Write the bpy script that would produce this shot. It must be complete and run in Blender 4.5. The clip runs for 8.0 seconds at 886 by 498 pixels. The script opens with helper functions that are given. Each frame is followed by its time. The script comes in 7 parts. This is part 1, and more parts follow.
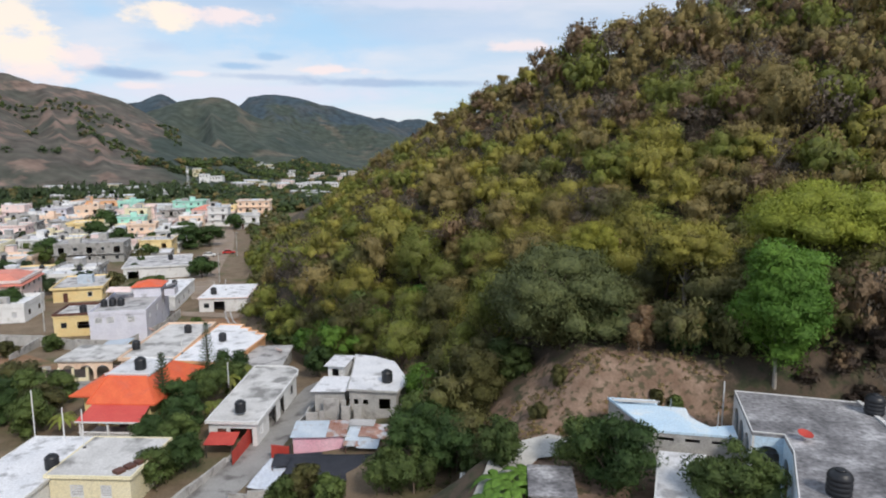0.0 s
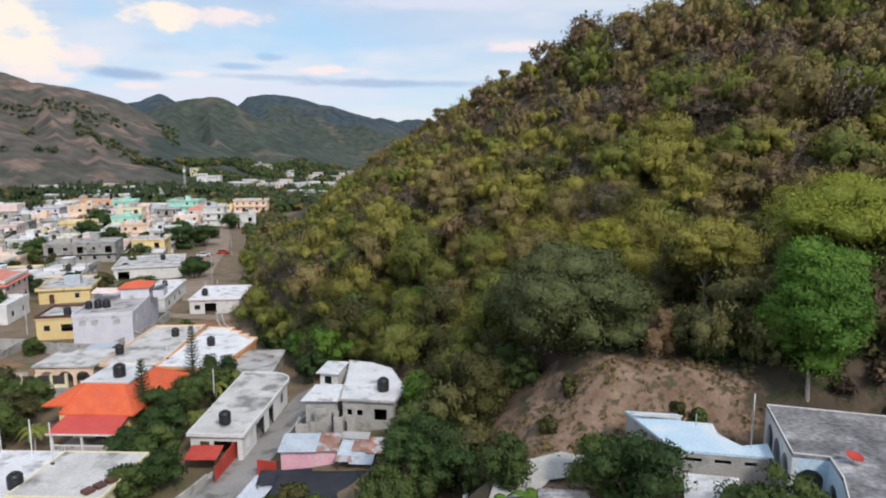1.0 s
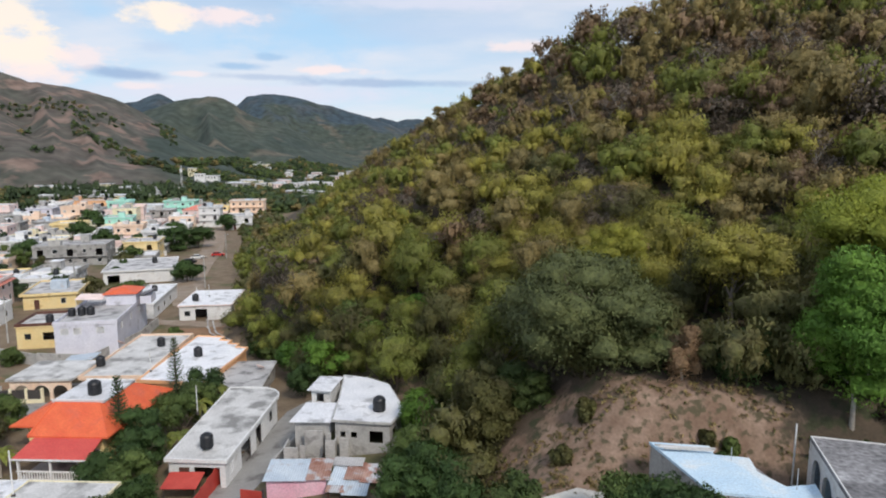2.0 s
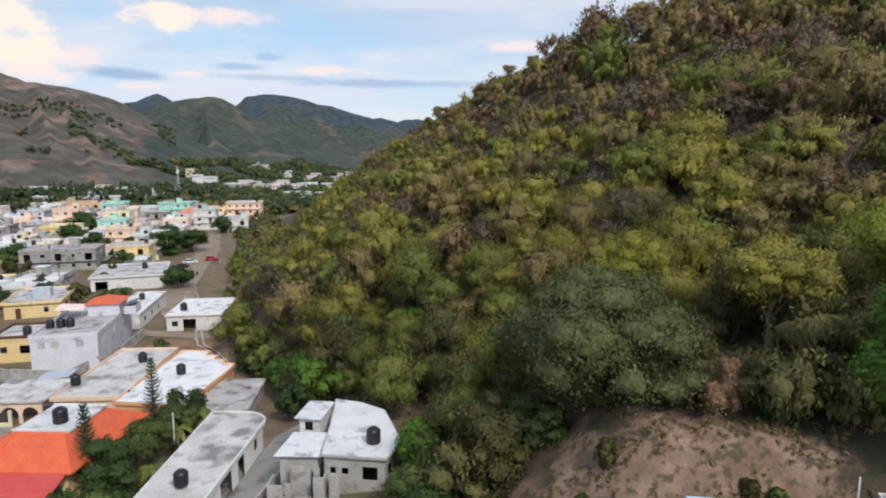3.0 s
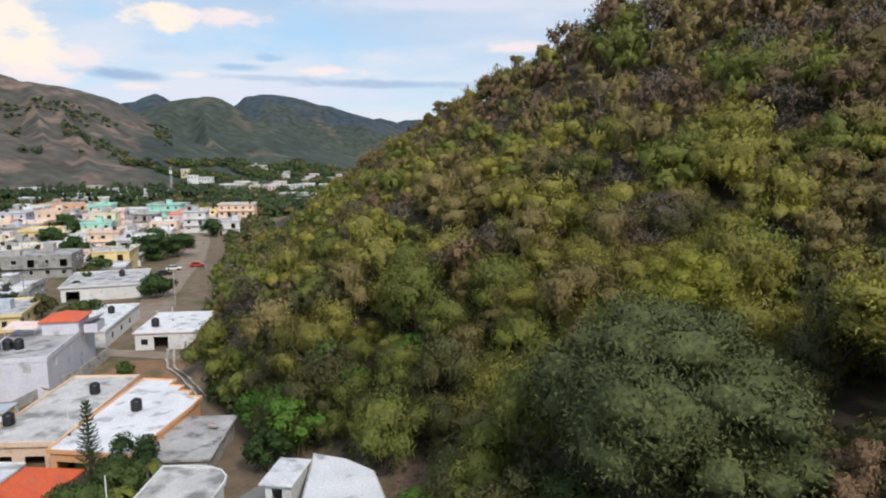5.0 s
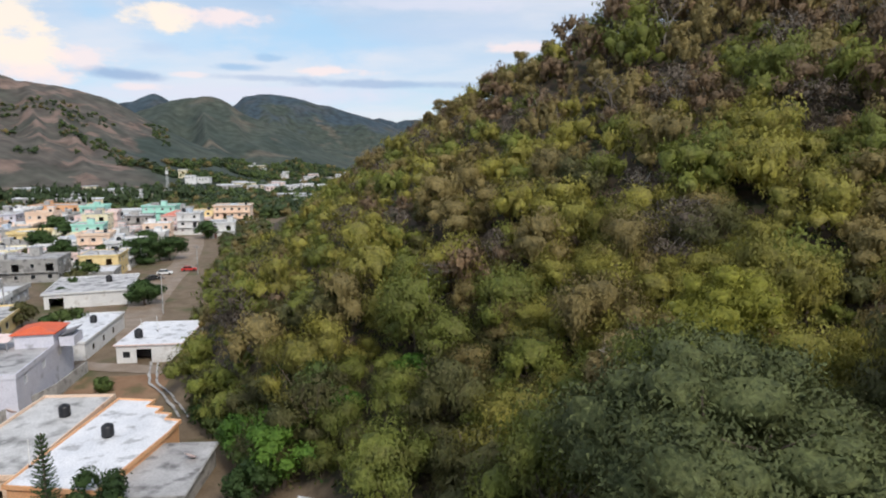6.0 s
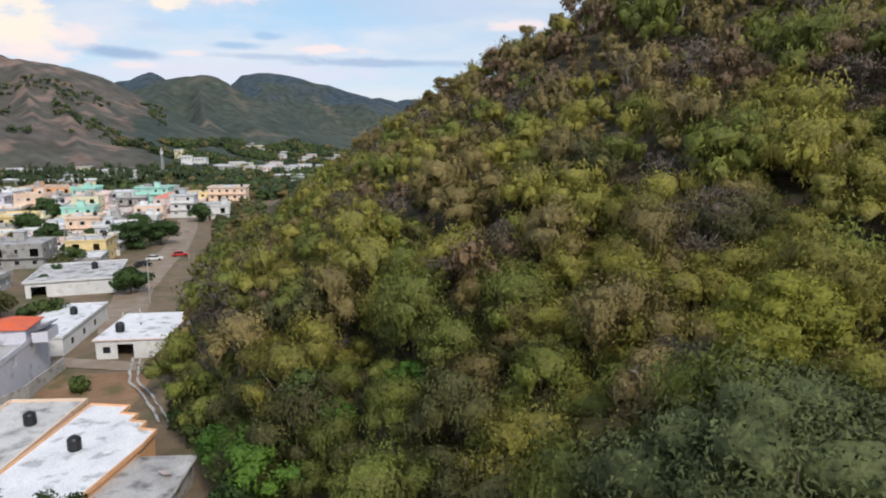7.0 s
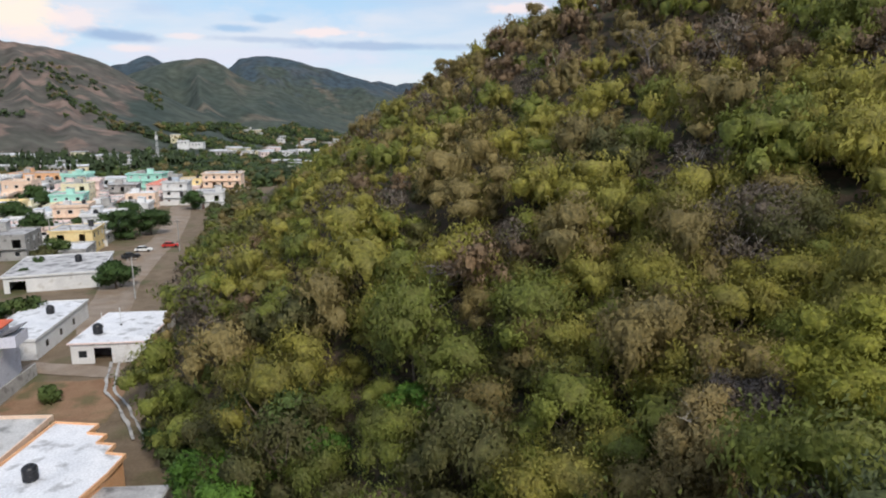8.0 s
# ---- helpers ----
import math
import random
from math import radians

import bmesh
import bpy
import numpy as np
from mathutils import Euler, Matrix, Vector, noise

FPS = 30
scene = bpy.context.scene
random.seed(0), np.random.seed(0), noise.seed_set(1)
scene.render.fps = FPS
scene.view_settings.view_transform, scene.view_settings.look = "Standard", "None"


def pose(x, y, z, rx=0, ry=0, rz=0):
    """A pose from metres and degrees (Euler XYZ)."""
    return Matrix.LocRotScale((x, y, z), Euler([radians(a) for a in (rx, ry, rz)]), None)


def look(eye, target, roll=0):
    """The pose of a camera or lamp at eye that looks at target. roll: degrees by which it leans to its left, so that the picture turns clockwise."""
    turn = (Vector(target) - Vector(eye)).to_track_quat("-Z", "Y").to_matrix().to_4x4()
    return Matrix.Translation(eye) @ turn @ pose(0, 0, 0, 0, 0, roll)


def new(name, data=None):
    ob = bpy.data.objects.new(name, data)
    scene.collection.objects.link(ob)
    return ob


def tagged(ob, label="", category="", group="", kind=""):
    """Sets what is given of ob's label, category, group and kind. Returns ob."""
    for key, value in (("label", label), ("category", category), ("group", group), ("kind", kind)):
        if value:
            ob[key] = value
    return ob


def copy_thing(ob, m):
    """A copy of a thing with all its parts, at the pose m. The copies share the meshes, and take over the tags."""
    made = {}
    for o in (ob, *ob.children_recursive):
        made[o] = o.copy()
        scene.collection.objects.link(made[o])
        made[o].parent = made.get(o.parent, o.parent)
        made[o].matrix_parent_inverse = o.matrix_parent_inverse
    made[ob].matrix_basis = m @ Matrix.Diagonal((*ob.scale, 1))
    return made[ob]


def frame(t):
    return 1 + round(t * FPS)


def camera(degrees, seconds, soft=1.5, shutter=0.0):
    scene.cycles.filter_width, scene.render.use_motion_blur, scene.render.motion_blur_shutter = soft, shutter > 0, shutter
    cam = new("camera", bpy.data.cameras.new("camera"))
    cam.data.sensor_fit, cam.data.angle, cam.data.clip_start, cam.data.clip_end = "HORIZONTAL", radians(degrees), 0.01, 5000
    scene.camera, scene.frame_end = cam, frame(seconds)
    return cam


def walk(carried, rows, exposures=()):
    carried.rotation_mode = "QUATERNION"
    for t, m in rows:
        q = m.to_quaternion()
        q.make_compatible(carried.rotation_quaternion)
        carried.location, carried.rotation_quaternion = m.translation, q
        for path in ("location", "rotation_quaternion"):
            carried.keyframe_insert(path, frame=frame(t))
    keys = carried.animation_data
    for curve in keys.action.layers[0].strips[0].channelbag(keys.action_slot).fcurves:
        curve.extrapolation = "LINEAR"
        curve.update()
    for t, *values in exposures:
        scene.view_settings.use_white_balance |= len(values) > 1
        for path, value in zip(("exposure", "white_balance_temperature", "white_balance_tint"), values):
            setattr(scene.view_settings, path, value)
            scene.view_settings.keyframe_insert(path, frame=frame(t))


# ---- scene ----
cam = camera(69.6, 8.0, 2.0)
METRES, EYE, TILT, LEAN, TURN = 50.0, 34.5, -8.5, 0.0, 0.0
ROWS = [
    (0.0, 0.0, 0.0, 0.0, 0.0, 0.0, 0.0),
    (0.5, -0.0012, 0.0448, -0.0012, -0.04, -0.0, -0.01),
    (1.0, -0.0018, 0.0982, -0.0031, -0.06, 0.04, -0.02),
    (1.5, -0.0032, 0.1506, 0.0019, -0.08, 0.02, -0.0),
    (3.0, -0.0069, 0.324, 0.0374, -0.11, 0.05, -0.0),
    (3.5, -0.0081, 0.3965, 0.0439, -0.11, 0.09, 0.01),
    (4.0, -0.0101, 0.4658, 0.0492, -0.11, 0.12, -0.01),
    (4.5, -0.0117, 0.5254, 0.0581, -0.11, 0.11, -0.02),
    (6.0, -0.0169, 0.7091, 0.0881, -0.14, 0.11, -0.02),
    (6.5, -0.0187, 0.7815, 0.102, -0.15, 0.02, -0.06),
    (6.6, -0.0191, 0.7939, 0.1042, -0.15, -0.13, -0.07),
    (6.8, -0.02, 0.8186, 0.1087, -0.16, -0.80, -0.08),
    (7.0, -0.0209, 0.8433, 0.1132, -0.16, -1.65, -0.09),
    (7.2, -0.0219, 0.869, 0.1183, -0.16, -2.18, -0.09),
    (7.5, -0.0234, 0.91, 0.1263, -0.16, -2.65, -0.09),
    (8.0, -0.0263, 0.9871, 0.1411, -0.16, -3.04, -0.08),
]
walk(cam, [(t, pose(0, 0, EYE, TILT, LEAN, TURN) @ pose(METRES * x, METRES * y, METRES * z, 90 + pitch, roll, yaw)) for t, x, y, z, yaw, pitch, roll in ROWS])

# ---- world and sun: soft evening light under broken cloud ----
SUN_UP, SUN_ROUND = 43.0, 150.0
world = bpy.data.worlds.new("evening_sky")
scene.world = world
world.use_nodes = True


# the clouds over the valley: kind, bearing and half-width in degrees, slope and half-height, cover
CLOUDS = [
    ("blue", -10.8, 0.176, 8.0, 0.057, 0.70),
    ("blue", -27.5, 0.192, 2.3, 0.022, 0.60),
    ("blue", -21.2, 0.159, 5.1, 0.023, 0.50),
    ("lilac", -16.1, 0.088, 18.7, 0.018, 0.70),
    ("lilac", -1.2, 0.222, 12.4, 0.013, 0.60),
    ("haze", 0.8, 0.187, 10.6, 0.021, 0.55),
    ("cream", -33.0, 0.178, 2.6, 0.033, 0.90),
    ("cream", -32.2, 0.129, 3.0, 0.034, 0.95),
    ("pink", -28.5, 0.125, 2.4, 0.022, 0.75),
    ("pink", -31.9, 0.103, 3.9, 0.018, 0.70),
    ("cream", -23.0, 0.192, 3.0, 0.023, 0.95),
    ("pink", -18.1, 0.196, 3.3, 0.016, 0.85),
    ("slate", -25.7, 0.109, 3.7, 0.010, 0.75),
    ("steel", -17.1, 0.126, 3.1, 0.007, 0.75),
    ("steel", -14.6, 0.140, 1.6, 0.006, 0.60),
    ("haze", -23.5, 0.146, 1.9, 0.011, 0.60),
    ("slate", -5.1, 0.106, 9.2, 0.007, 0.60),
    ("slate", -14.7, 0.112, 6.0, 0.006, 0.45),
    ("pink", -9.7, 0.124, 3.8, 0.007, 0.80),
    ("pink", -21.1, 0.113, 1.3, 0.005, 0.60),
    ("pink", -24.7, 0.093, 2.4, 0.007, 0.60),
    ("pink", 7.1, 0.161, 3.6, 0.011, 0.75),
]
CLOUD_KINDS = {  # colour, brightness, softness of the edge
    "blue": ((0.42, 0.68, 0.94), 0.98, 1.1), "lilac": ((0.78, 0.79, 0.92), 0.95, 0.9), "haze": ((0.55, 0.68, 0.88), 0.95, 0.9),
    "cream": ((1.0, 0.88, 0.76), 1.0, 0.75), "pink": ((0.98, 0.83, 0.82), 0.98, 0.8), "slate": ((0.30, 0.43, 0.66), 1.0, 0.9), "steel": ((0.33, 0.53, 0.78), 1.0, 0.9),
}


def sky_nodes():
    nt = world.node_tree
    nt.nodes.clear()
    n, link = nt.nodes.new, nt.links.new
    out = n("ShaderNodeOutputWorld")
    sky = n("ShaderNodeTexSky")
    sky.sky_type, sky.sun_disc = "NISHITA", False
    sky.sun_elevation, sky.sun_rotation = radians(SUN_UP), radians(SUN_ROUND)
    sky.air_density, sky.dust_density, sky.ozone_density = 1.0, 0.6, 1.6
    sky_bg = n("ShaderNodeBackground")
    sky_bg.inputs["Strength"].default_value = 0.115
    link(sky.outputs[0], sky_bg.inputs["Color"])
    co = n("ShaderNodeTexCoord")
    sep = n("ShaderNodeSeparateXYZ")
    link(co.outputs["Generated"], sep.inputs[0])

    def maths(op, a, b):
        m = n("ShaderNodeMath")
        m.operation = op
        for k, v in ((0, a), (1, b)):
            if isinstance(v, (int, float)):
                m.inputs[k].default_value = v
            else:
                link(v, m.inputs[k])
        return m.outputs[0]

    high = maths("ADD", maths("MAXIMUM", sep.outputs["Z"], 0.0), 0.2)
    flat = n("ShaderNodeCombineXYZ")
    link(maths("DIVIDE", sep.outputs["X"], high), flat.inputs["X"])
    link(maths("DIVIDE", sep.outputs["Y"], high), flat.inputs["Y"])

    def clouds(scale, detail, rough, seed, lo, hi, stretch=1.0):
        mp = n("ShaderNodeMapping")
        mp.inputs["Scale"].default_value = (stretch, 1.0, 1.0)
        mp.inputs["Location"].default_value = (seed, seed * 0.7, seed * 1.3)
        link(flat.outputs[0], mp.inputs["Vector"])
        tex = n("ShaderNodeTexNoise")
        tex.inputs["Scale"].default_value = scale
        tex.inputs["Detail"].default_value = detail
        tex.inputs["Roughness"].default_value = rough
        link(mp.outputs[0], tex.inputs["Vector"])
        ramp = n("ShaderNodeMapRange")
        ramp.interpolation_type = "SMOOTHSTEP"
        ramp.inputs["From Min"].default_value, ramp.inputs["From Max"].default_value = lo, hi
        link(tex.outputs["Fac"], ramp.inputs["Value"])
        return ramp.outputs[0]

    def over(under, fac, colour, strength):
        bg = n("ShaderNodeBackground")
        bg.inputs["Color"].default_value = (*colour, 1)
        bg.inputs["Strength"].default_value = strength
        mix = n("ShaderNodeMixShader")
        link(fac, mix.inputs["Fac"])
        link(under, mix.inputs[1])
        link(bg.outputs[0], mix.inputs[2])
        return mix.outputs[0]

    veil = maths("ADD", maths("MULTIPLY", clouds(0.8, 4, 0.5, 3.1, 0.25, 0.75), 0.35), 0.42)
    shade = over(sky_bg.outputs[0], veil, (0.60, 0.74, 0.92), 0.98)
    shade = over(shade, maths("MULTIPLY", clouds(1.5, 6, 0.55, 7.7, 0.36, 0.66, 0.6), 0.70), (0.84, 0.86, 0.94), 0.92)
    bearing = maths("MULTIPLY", maths("ARCTAN2", sep.outputs["X"], sep.outputs["Y"]), 57.296)
    rise = maths("DIVIDE", sep.outputs["Z"], maths("SQRT", maths("ADD", maths("MULTIPLY", sep.outputs["X"], sep.outputs["X"]), maths("MULTIPLY", sep.outputs["Y"], sep.outputs["Y"])), 0.0))
    spread = n("ShaderNodeCombineXYZ")
    link(maths("MULTIPLY", bearing, 0.22), spread.inputs["X"])
    link(maths("MULTIPLY", rise, 24.0), spread.inputs["Y"])

    def ragged(scale, detail, seed):
        tex = n("ShaderNodeTexNoise")
        tex.inputs["Scale"].default_value, tex.inputs["Detail"].default_value, tex.inputs["Roughness"].default_value = scale, detail, 0.6
        mp = n("ShaderNodeMapping")
        mp.inputs["Location"].default_value = (seed, seed, 0)
        link(spread.outputs[0], mp.inputs["Vector"])
        link(mp.outputs[0], tex.inputs["Vector"])
        return maths("SUBTRACT", tex.outputs["Fac"], 0.5)

    puffs, wisps = maths("MULTIPLY", ragged(1.6, 6, 2.0), 2.6), maths("MULTIPLY", ragged(0.9, 5, 9.0), 2.2)
    for kind, az, el, wide, high, cover in CLOUDS:
        colour, strength, soft = CLOUD_KINDS[kind]
        u, v = maths("DIVIDE", maths("SUBTRACT", bearing, az), wide), maths("DIVIDE", maths("SUBTRACT", rise, el), high)
        far = maths("ADD", maths("SQRT", maths("ADD", maths("MULTIPLY", u, u), maths("MULTIPLY", v, v)), 0.0), puffs if kind in ("cream", "pink") else wisps)
        edge = n("ShaderNodeMapRange")
        edge.interpolation_type = "SMOOTHSTEP"
        edge.inputs["From Min"].default_value, edge.inputs["From Max"].default_value = 1.15, 1.15 - soft
        link(far, edge.inputs["Value"])
        shade = over(shade, maths("MULTIPLY", edge.outputs[0], cover), colour, strength)
    link(shade, out.inputs["Surface"])


sky_nodes()
sun = new("sun", bpy.data.lights.new("sun", "SUN"))
sun.data.energy, sun.data.angle, sun.data.color = 2.35, radians(10), (1.0, 0.92, 0.82)
a, e = radians(SUN_ROUND), radians(SUN_UP)
sun.matrix_world = look((math.sin(a) * math.cos(e) * 90, math.cos(a) * math.cos(e) * 90, math.sin(e) * 90), (0, 0, 0))
scene.view_settings.exposure = 0.08

# ---- materials ----
MATS = {}


def surface(name, c1, c2, scale=1.0, rough=0.8, grain=12.0, bump=0.15, stain=None, stain_at=(0.52, 0.68), stain_scale=0.5, vary=0.0, metal=0.0, spec=0.3, layers=(), speckle=0.18):
    """A worn surface: two colours mixed by broad noise, fine grain, stains with their own shape, relief."""
    m = bpy.data.materials.new(name)
    m.use_nodes = True
    nt = m.node_tree
    n, link = nt.nodes.new, nt.links.new
    bsdf = nt.nodes["Principled BSDF"]
    co = n("ShaderNodeTexCoord")
    geo = n("ShaderNodeNewGeometry")

    def noise_tex(s, detail=4.0):
        t = n("ShaderNodeTexNoise")
        t.inputs["Scale"].default_value, t.inputs["Detail"].default_value = s, detail
        link(geo.outputs["Position"], t.inputs["Vector"])
        return t.outputs["Fac"]

    def mix(kind, fac, a, b):
        x = n("ShaderNodeMix")
        x.data_type, x.blend_type = "RGBA", kind
        for key, v in ((0, fac), (6, a), (7, b)):
            if isinstance(v, (int, float)):
                x.inputs[key].default_value = v
            elif isinstance(v, tuple):
                x.inputs[key].default_value = (*v, 1)
            else:
                link(v, x.inputs[key])
        return x.outputs[2]

    def ranged(v, a, b, c=0.0, d=1.0):
        r = n("ShaderNodeMapRange")
        r.inputs["From Min"].default_value, r.inputs["From Max"].default_value = a, b
        r.inputs["To Min"].default_value, r.inputs["To Max"].default_value = c, d
        link(v, r.inputs["Value"])
        return r.outputs[0]

    colour = mix("MIX", ranged(noise_tex(scale), 0.32, 0.68), c1, c2)
    if stain:
        colour = mix("MIX", ranged(noise_tex(stain_scale, 6.0), *stain_at), colour, stain)
    if layers:
        cover = n("ShaderNodeAttribute")
        cover.attribute_name = "cover"
        weights = n("ShaderNodeSeparateColor")
        link(cover.outputs["Color"], weights.inputs[0])
        ragged = noise_tex(layers[0][4], 6.0)
        for key, (d1, d2, d3, patch, _) in zip(("Red", "Green"), layers):
            own = mix("MIX", ranged(noise_tex(patch), 0.35, 0.65), d1, d2)
            own = mix("MIX", ranged(noise_tex(patch * 2.3, 6.0), 0.52, 0.62), own, d3)
            both = n("ShaderNodeMath")
            both.operation = "ADD"
            link(weights.outputs[key], both.inputs[0])
            link(ranged(ragged, 0.25, 0.75, -0.45, 0.45), both.inputs[1])
            colour = mix("MIX", ranged(both.outputs[0], 0.35, 0.65), colour, own)
    fine = noise_tex(grain, 3.0)
    value = n("ShaderNodeHueSaturation")
    link(colour, value.inputs["Color"])
    link(ranged(fine, 0.25, 0.75, 1 - speckle, 1 + speckle), value.inputs["Value"])
    colour = value.outputs[0]
    if vary:
        info = n("ShaderNodeObjectInfo")
        value = n("ShaderNodeHueSaturation")
        link(colour, value.inputs["Color"])
        link(ranged(info.outputs["Random"], 0, 1, 1 - vary, 1 + vary), value.inputs["Value"])
        colour = value.outputs[0]
    link(colour, bsdf.inputs["Base Color"])
    bsdf.inputs["Roughness"].default_value, bsdf.inputs["Metallic"].default_value = rough, metal
    bsdf.inputs["Specular IOR Level"].default_value = spec
    if bump:
        b = n("ShaderNodeBump")
        b.inputs["Strength"].default_value, b.inputs["Distance"].default_value = bump, 0.05
        link(fine, b.inputs["Height"])
        link(b.outputs[0], bsdf.inputs["Normal"])
    MATS[name] = m
    return m


def leaf_material(name, light, dark, lets=0.33, patch=0.16, rough=0.55, dry=0.0):
    """Leaves: each leaf its own shade, and drifts of two colours over a crown or a slope."""
    m = bpy.data.materials.new(name)
    m.use_nodes = True
    nt = m.node_tree
    n, link = nt.nodes.new, nt.links.new
    bsdf = nt.nodes["Principled BSDF"]
    geo, info = n("ShaderNodeNewGeometry"), n("ShaderNodeObjectInfo")
    tex = n("ShaderNodeTexNoise")
    tex.inputs["Scale"].default_value, tex.inputs["Detail"].default_value = patch, 3.0
    link(geo.outputs["Position"], tex.inputs["Vector"])
    r = n("ShaderNodeMapRange")
    r.inputs["From Min"].default_value, r.inputs["From Max"].default_value = 0.34, 0.66
    link(tex.outputs["Fac"], r.inputs["Value"])
    mix = n("ShaderNodeMix")
    mix.data_type = "RGBA"
    link(r.outputs[0], mix.inputs[0])
    mix.inputs[6].default_value, mix.inputs[7].default_value = (*dark, 1), (*light, 1)
    hue = n("ShaderNodeHueSaturation")
    withered = n("ShaderNodeTexNoise")
    withered.inputs["Scale"].default_value, withered.inputs["Detail"].default_value = 0.55, 4.0
    link(geo.outputs["Position"], withered.inputs["Vector"])
    patchy = n("ShaderNodeMapRange")
    patchy.inputs["From Min"].default_value, patchy.inputs["From Max"].default_value, patchy.inputs["To Max"].default_value = 0.45, 0.65, dry
    link(withered.outputs["Fac"], patchy.inputs["Value"])
    blend = n("ShaderNodeMix")
    blend.data_type = "RGBA"
    link(patchy.outputs[0], blend.inputs[0])
    link(mix.outputs[2], blend.inputs[6])
    blend.inputs[7].default_value = (0.165, 0.128, 0.07, 1)
    link(blend.outputs[2], hue.inputs["Color"])
    add = n("ShaderNodeMath")
    add.operation = "MULTIPLY_ADD"
    link(geo.outputs["Random Per Island"], add.inputs[0])
    add.inputs[1].default_value = 0.14
    own = n("ShaderNodeMath")
    own.operation = "MULTIPLY_ADD"
    link(info.outputs["Random"], own.inputs[0])
    own.inputs[1].default_value, own.inputs[2].default_value = 0.3, 0.8
    link(own.outputs[0], add.inputs[2])
    mottle = n("ShaderNodeTexNoise")
    mottle.inputs["Scale"].default_value, mottle.inputs["Detail"].default_value = 3.2, 5.0
    link(geo.outputs["Position"], mottle.inputs["Vector"])
    spot = n("ShaderNodeMapRange")
    spot.inputs["From Min"].default_value, spot.inputs["From Max"].default_value = 0.35, 0.65
    spot.inputs["To Min"].default_value, spot.inputs["To Max"].default_value = 0.7, 1.26
    link(mottle.outputs["Fac"], spot.inputs["Value"])
    total = n("ShaderNodeMath")
    total.operation = "MULTIPLY"
    link(add.outputs[0], total.inputs[0])
    link(spot.outputs[0], total.inputs[1])
    link(total.outputs[0], hue.inputs["Value"])
    relief = n("ShaderNodeBump")
    relief.inputs["Strength"].default_value, relief.inputs["Distance"].default_value = 0.8, 0.25
    link(mottle.outputs["Fac"], relief.inputs["Height"])
    link(relief.outputs[0], bsdf.inputs["Normal"])
    link(hue.outputs[0], bsdf.inputs["Base Color"])
    bsdf.inputs["Roughness"].default_value = rough
    bsdf.inputs["Specular IOR Level"].default_value = 0.25
    trans = n("ShaderNodeBsdfTranslucent")
    link(hue.outputs[0], trans.inputs["Color"])
    both = n("ShaderNodeMixShader")
    both.inputs["Fac"].default_value = lets
    link(bsdf.outputs[0], both.inputs[1])
    link(trans.outputs[0], both.inputs[2])
    link(both.outputs[0], nt.nodes["Material Output"].inputs["Surface"])
    MATS[name] = m
    return m


def glass_material():
    m = bpy.data.materials.new("window_glass")
    m.use_nodes = True
    b = m.node_tree.nodes["Principled BSDF"]
    b.inputs["Base Color"].default_value = (0.02, 0.024, 0.028, 1)
    b.inputs["Roughness"].default_value = 0.08
    MATS["glass"] = m


glass_material()
surface("land", (0.15, 0.11, 0.072), (0.225, 0.17, 0.118), 0.35, 0.95, 4.0, 0.7, (0.105, 0.105, 0.048), (0.52, 0.66), 0.10, layers=[
    ((0.072, 0.056, 0.04), (0.108, 0.08, 0.057), (0.052, 0.056, 0.03), 0.3, 0.5),
    ((0.185, 0.12, 0.084), (0.285, 0.2, 0.15), (0.095, 0.08, 0.048), 0.7, 0.5)])
surface("dirt_road", (0.24, 0.185, 0.14), (0.33, 0.27, 0.22), 0.3, 0.95, 5.0, 0.3, (0.26, 0.19, 0.13), (0.5, 0.66), 0.2)
surface("road", (0.24, 0.232, 0.222), (0.33, 0.322, 0.31), 0.3, 0.9, 9.0, 0.15, (0.15, 0.14, 0.135), (0.52, 0.66), 0.5)
surface("kerb", (0.42, 0.41, 0.39), (0.55, 0.54, 0.51), 0.8, 0.9, 9.0, 0.15)
surface("concrete", (0.33, 0.32, 0.31), (0.45, 0.44, 0.42), 0.5, 0.9, 8.0, 0.2, (0.2, 0.195, 0.19), (0.53, 0.66), 0.7, 0.12)
surface("blockwork", (0.36, 0.35, 0.335), (0.48, 0.465, 0.445), 0.7, 0.92, 7.0, 0.2, (0.26, 0.25, 0.24), (0.55, 0.66), 0.9)
surface("roof_white", (0.62, 0.63, 0.66), (0.75, 0.75, 0.77), 0.35, 0.8, 6.0, 0.08, (0.36, 0.36, 0.37), (0.54, 0.68), 0.6, 0.10)
surface("roof_grey", (0.40, 0.39, 0.39), (0.56, 0.55, 0.55), 0.3, 0.88, 6.0, 0.12, (0.20, 0.195, 0.195), (0.50, 0.64), 0.45, 0.15)
surface("roof_stained", (0.48, 0.47, 0.46), (0.64, 0.63, 0.62), 0.35, 0.88, 6.0, 0.1, (0.24, 0.235, 0.228), (0.5, 0.66), 0.4)
surface("roof_old", (0.11, 0.108, 0.115), (0.25, 0.245, 0.255), 0.35, 0.9, 3.0, 0.2, (0.44, 0.435, 0.45), (0.52, 0.68), 0.32, speckle=0.5)
surface("wall_white", (0.66, 0.66, 0.66), (0.76, 0.76, 0.75), 0.5, 0.75, 7.0, 0.06, (0.52, 0.50, 0.47), (0.58, 0.72), 0.7, 0.05)
surface("wall_cream", (0.78, 0.70, 0.47), (0.82, 0.75, 0.54), 0.5, 0.75, 7.0, 0.06, (0.55, 0.47, 0.30), (0.6, 0.74), 0.7, 0.06)
surface("wall_yellow", (0.80, 0.60, 0.28), (0.83, 0.67, 0.36), 0.5, 0.75, 7.0, 0.06, (0.6, 0.43, 0.2), (0.6, 0.74), 0.7, 0.08)
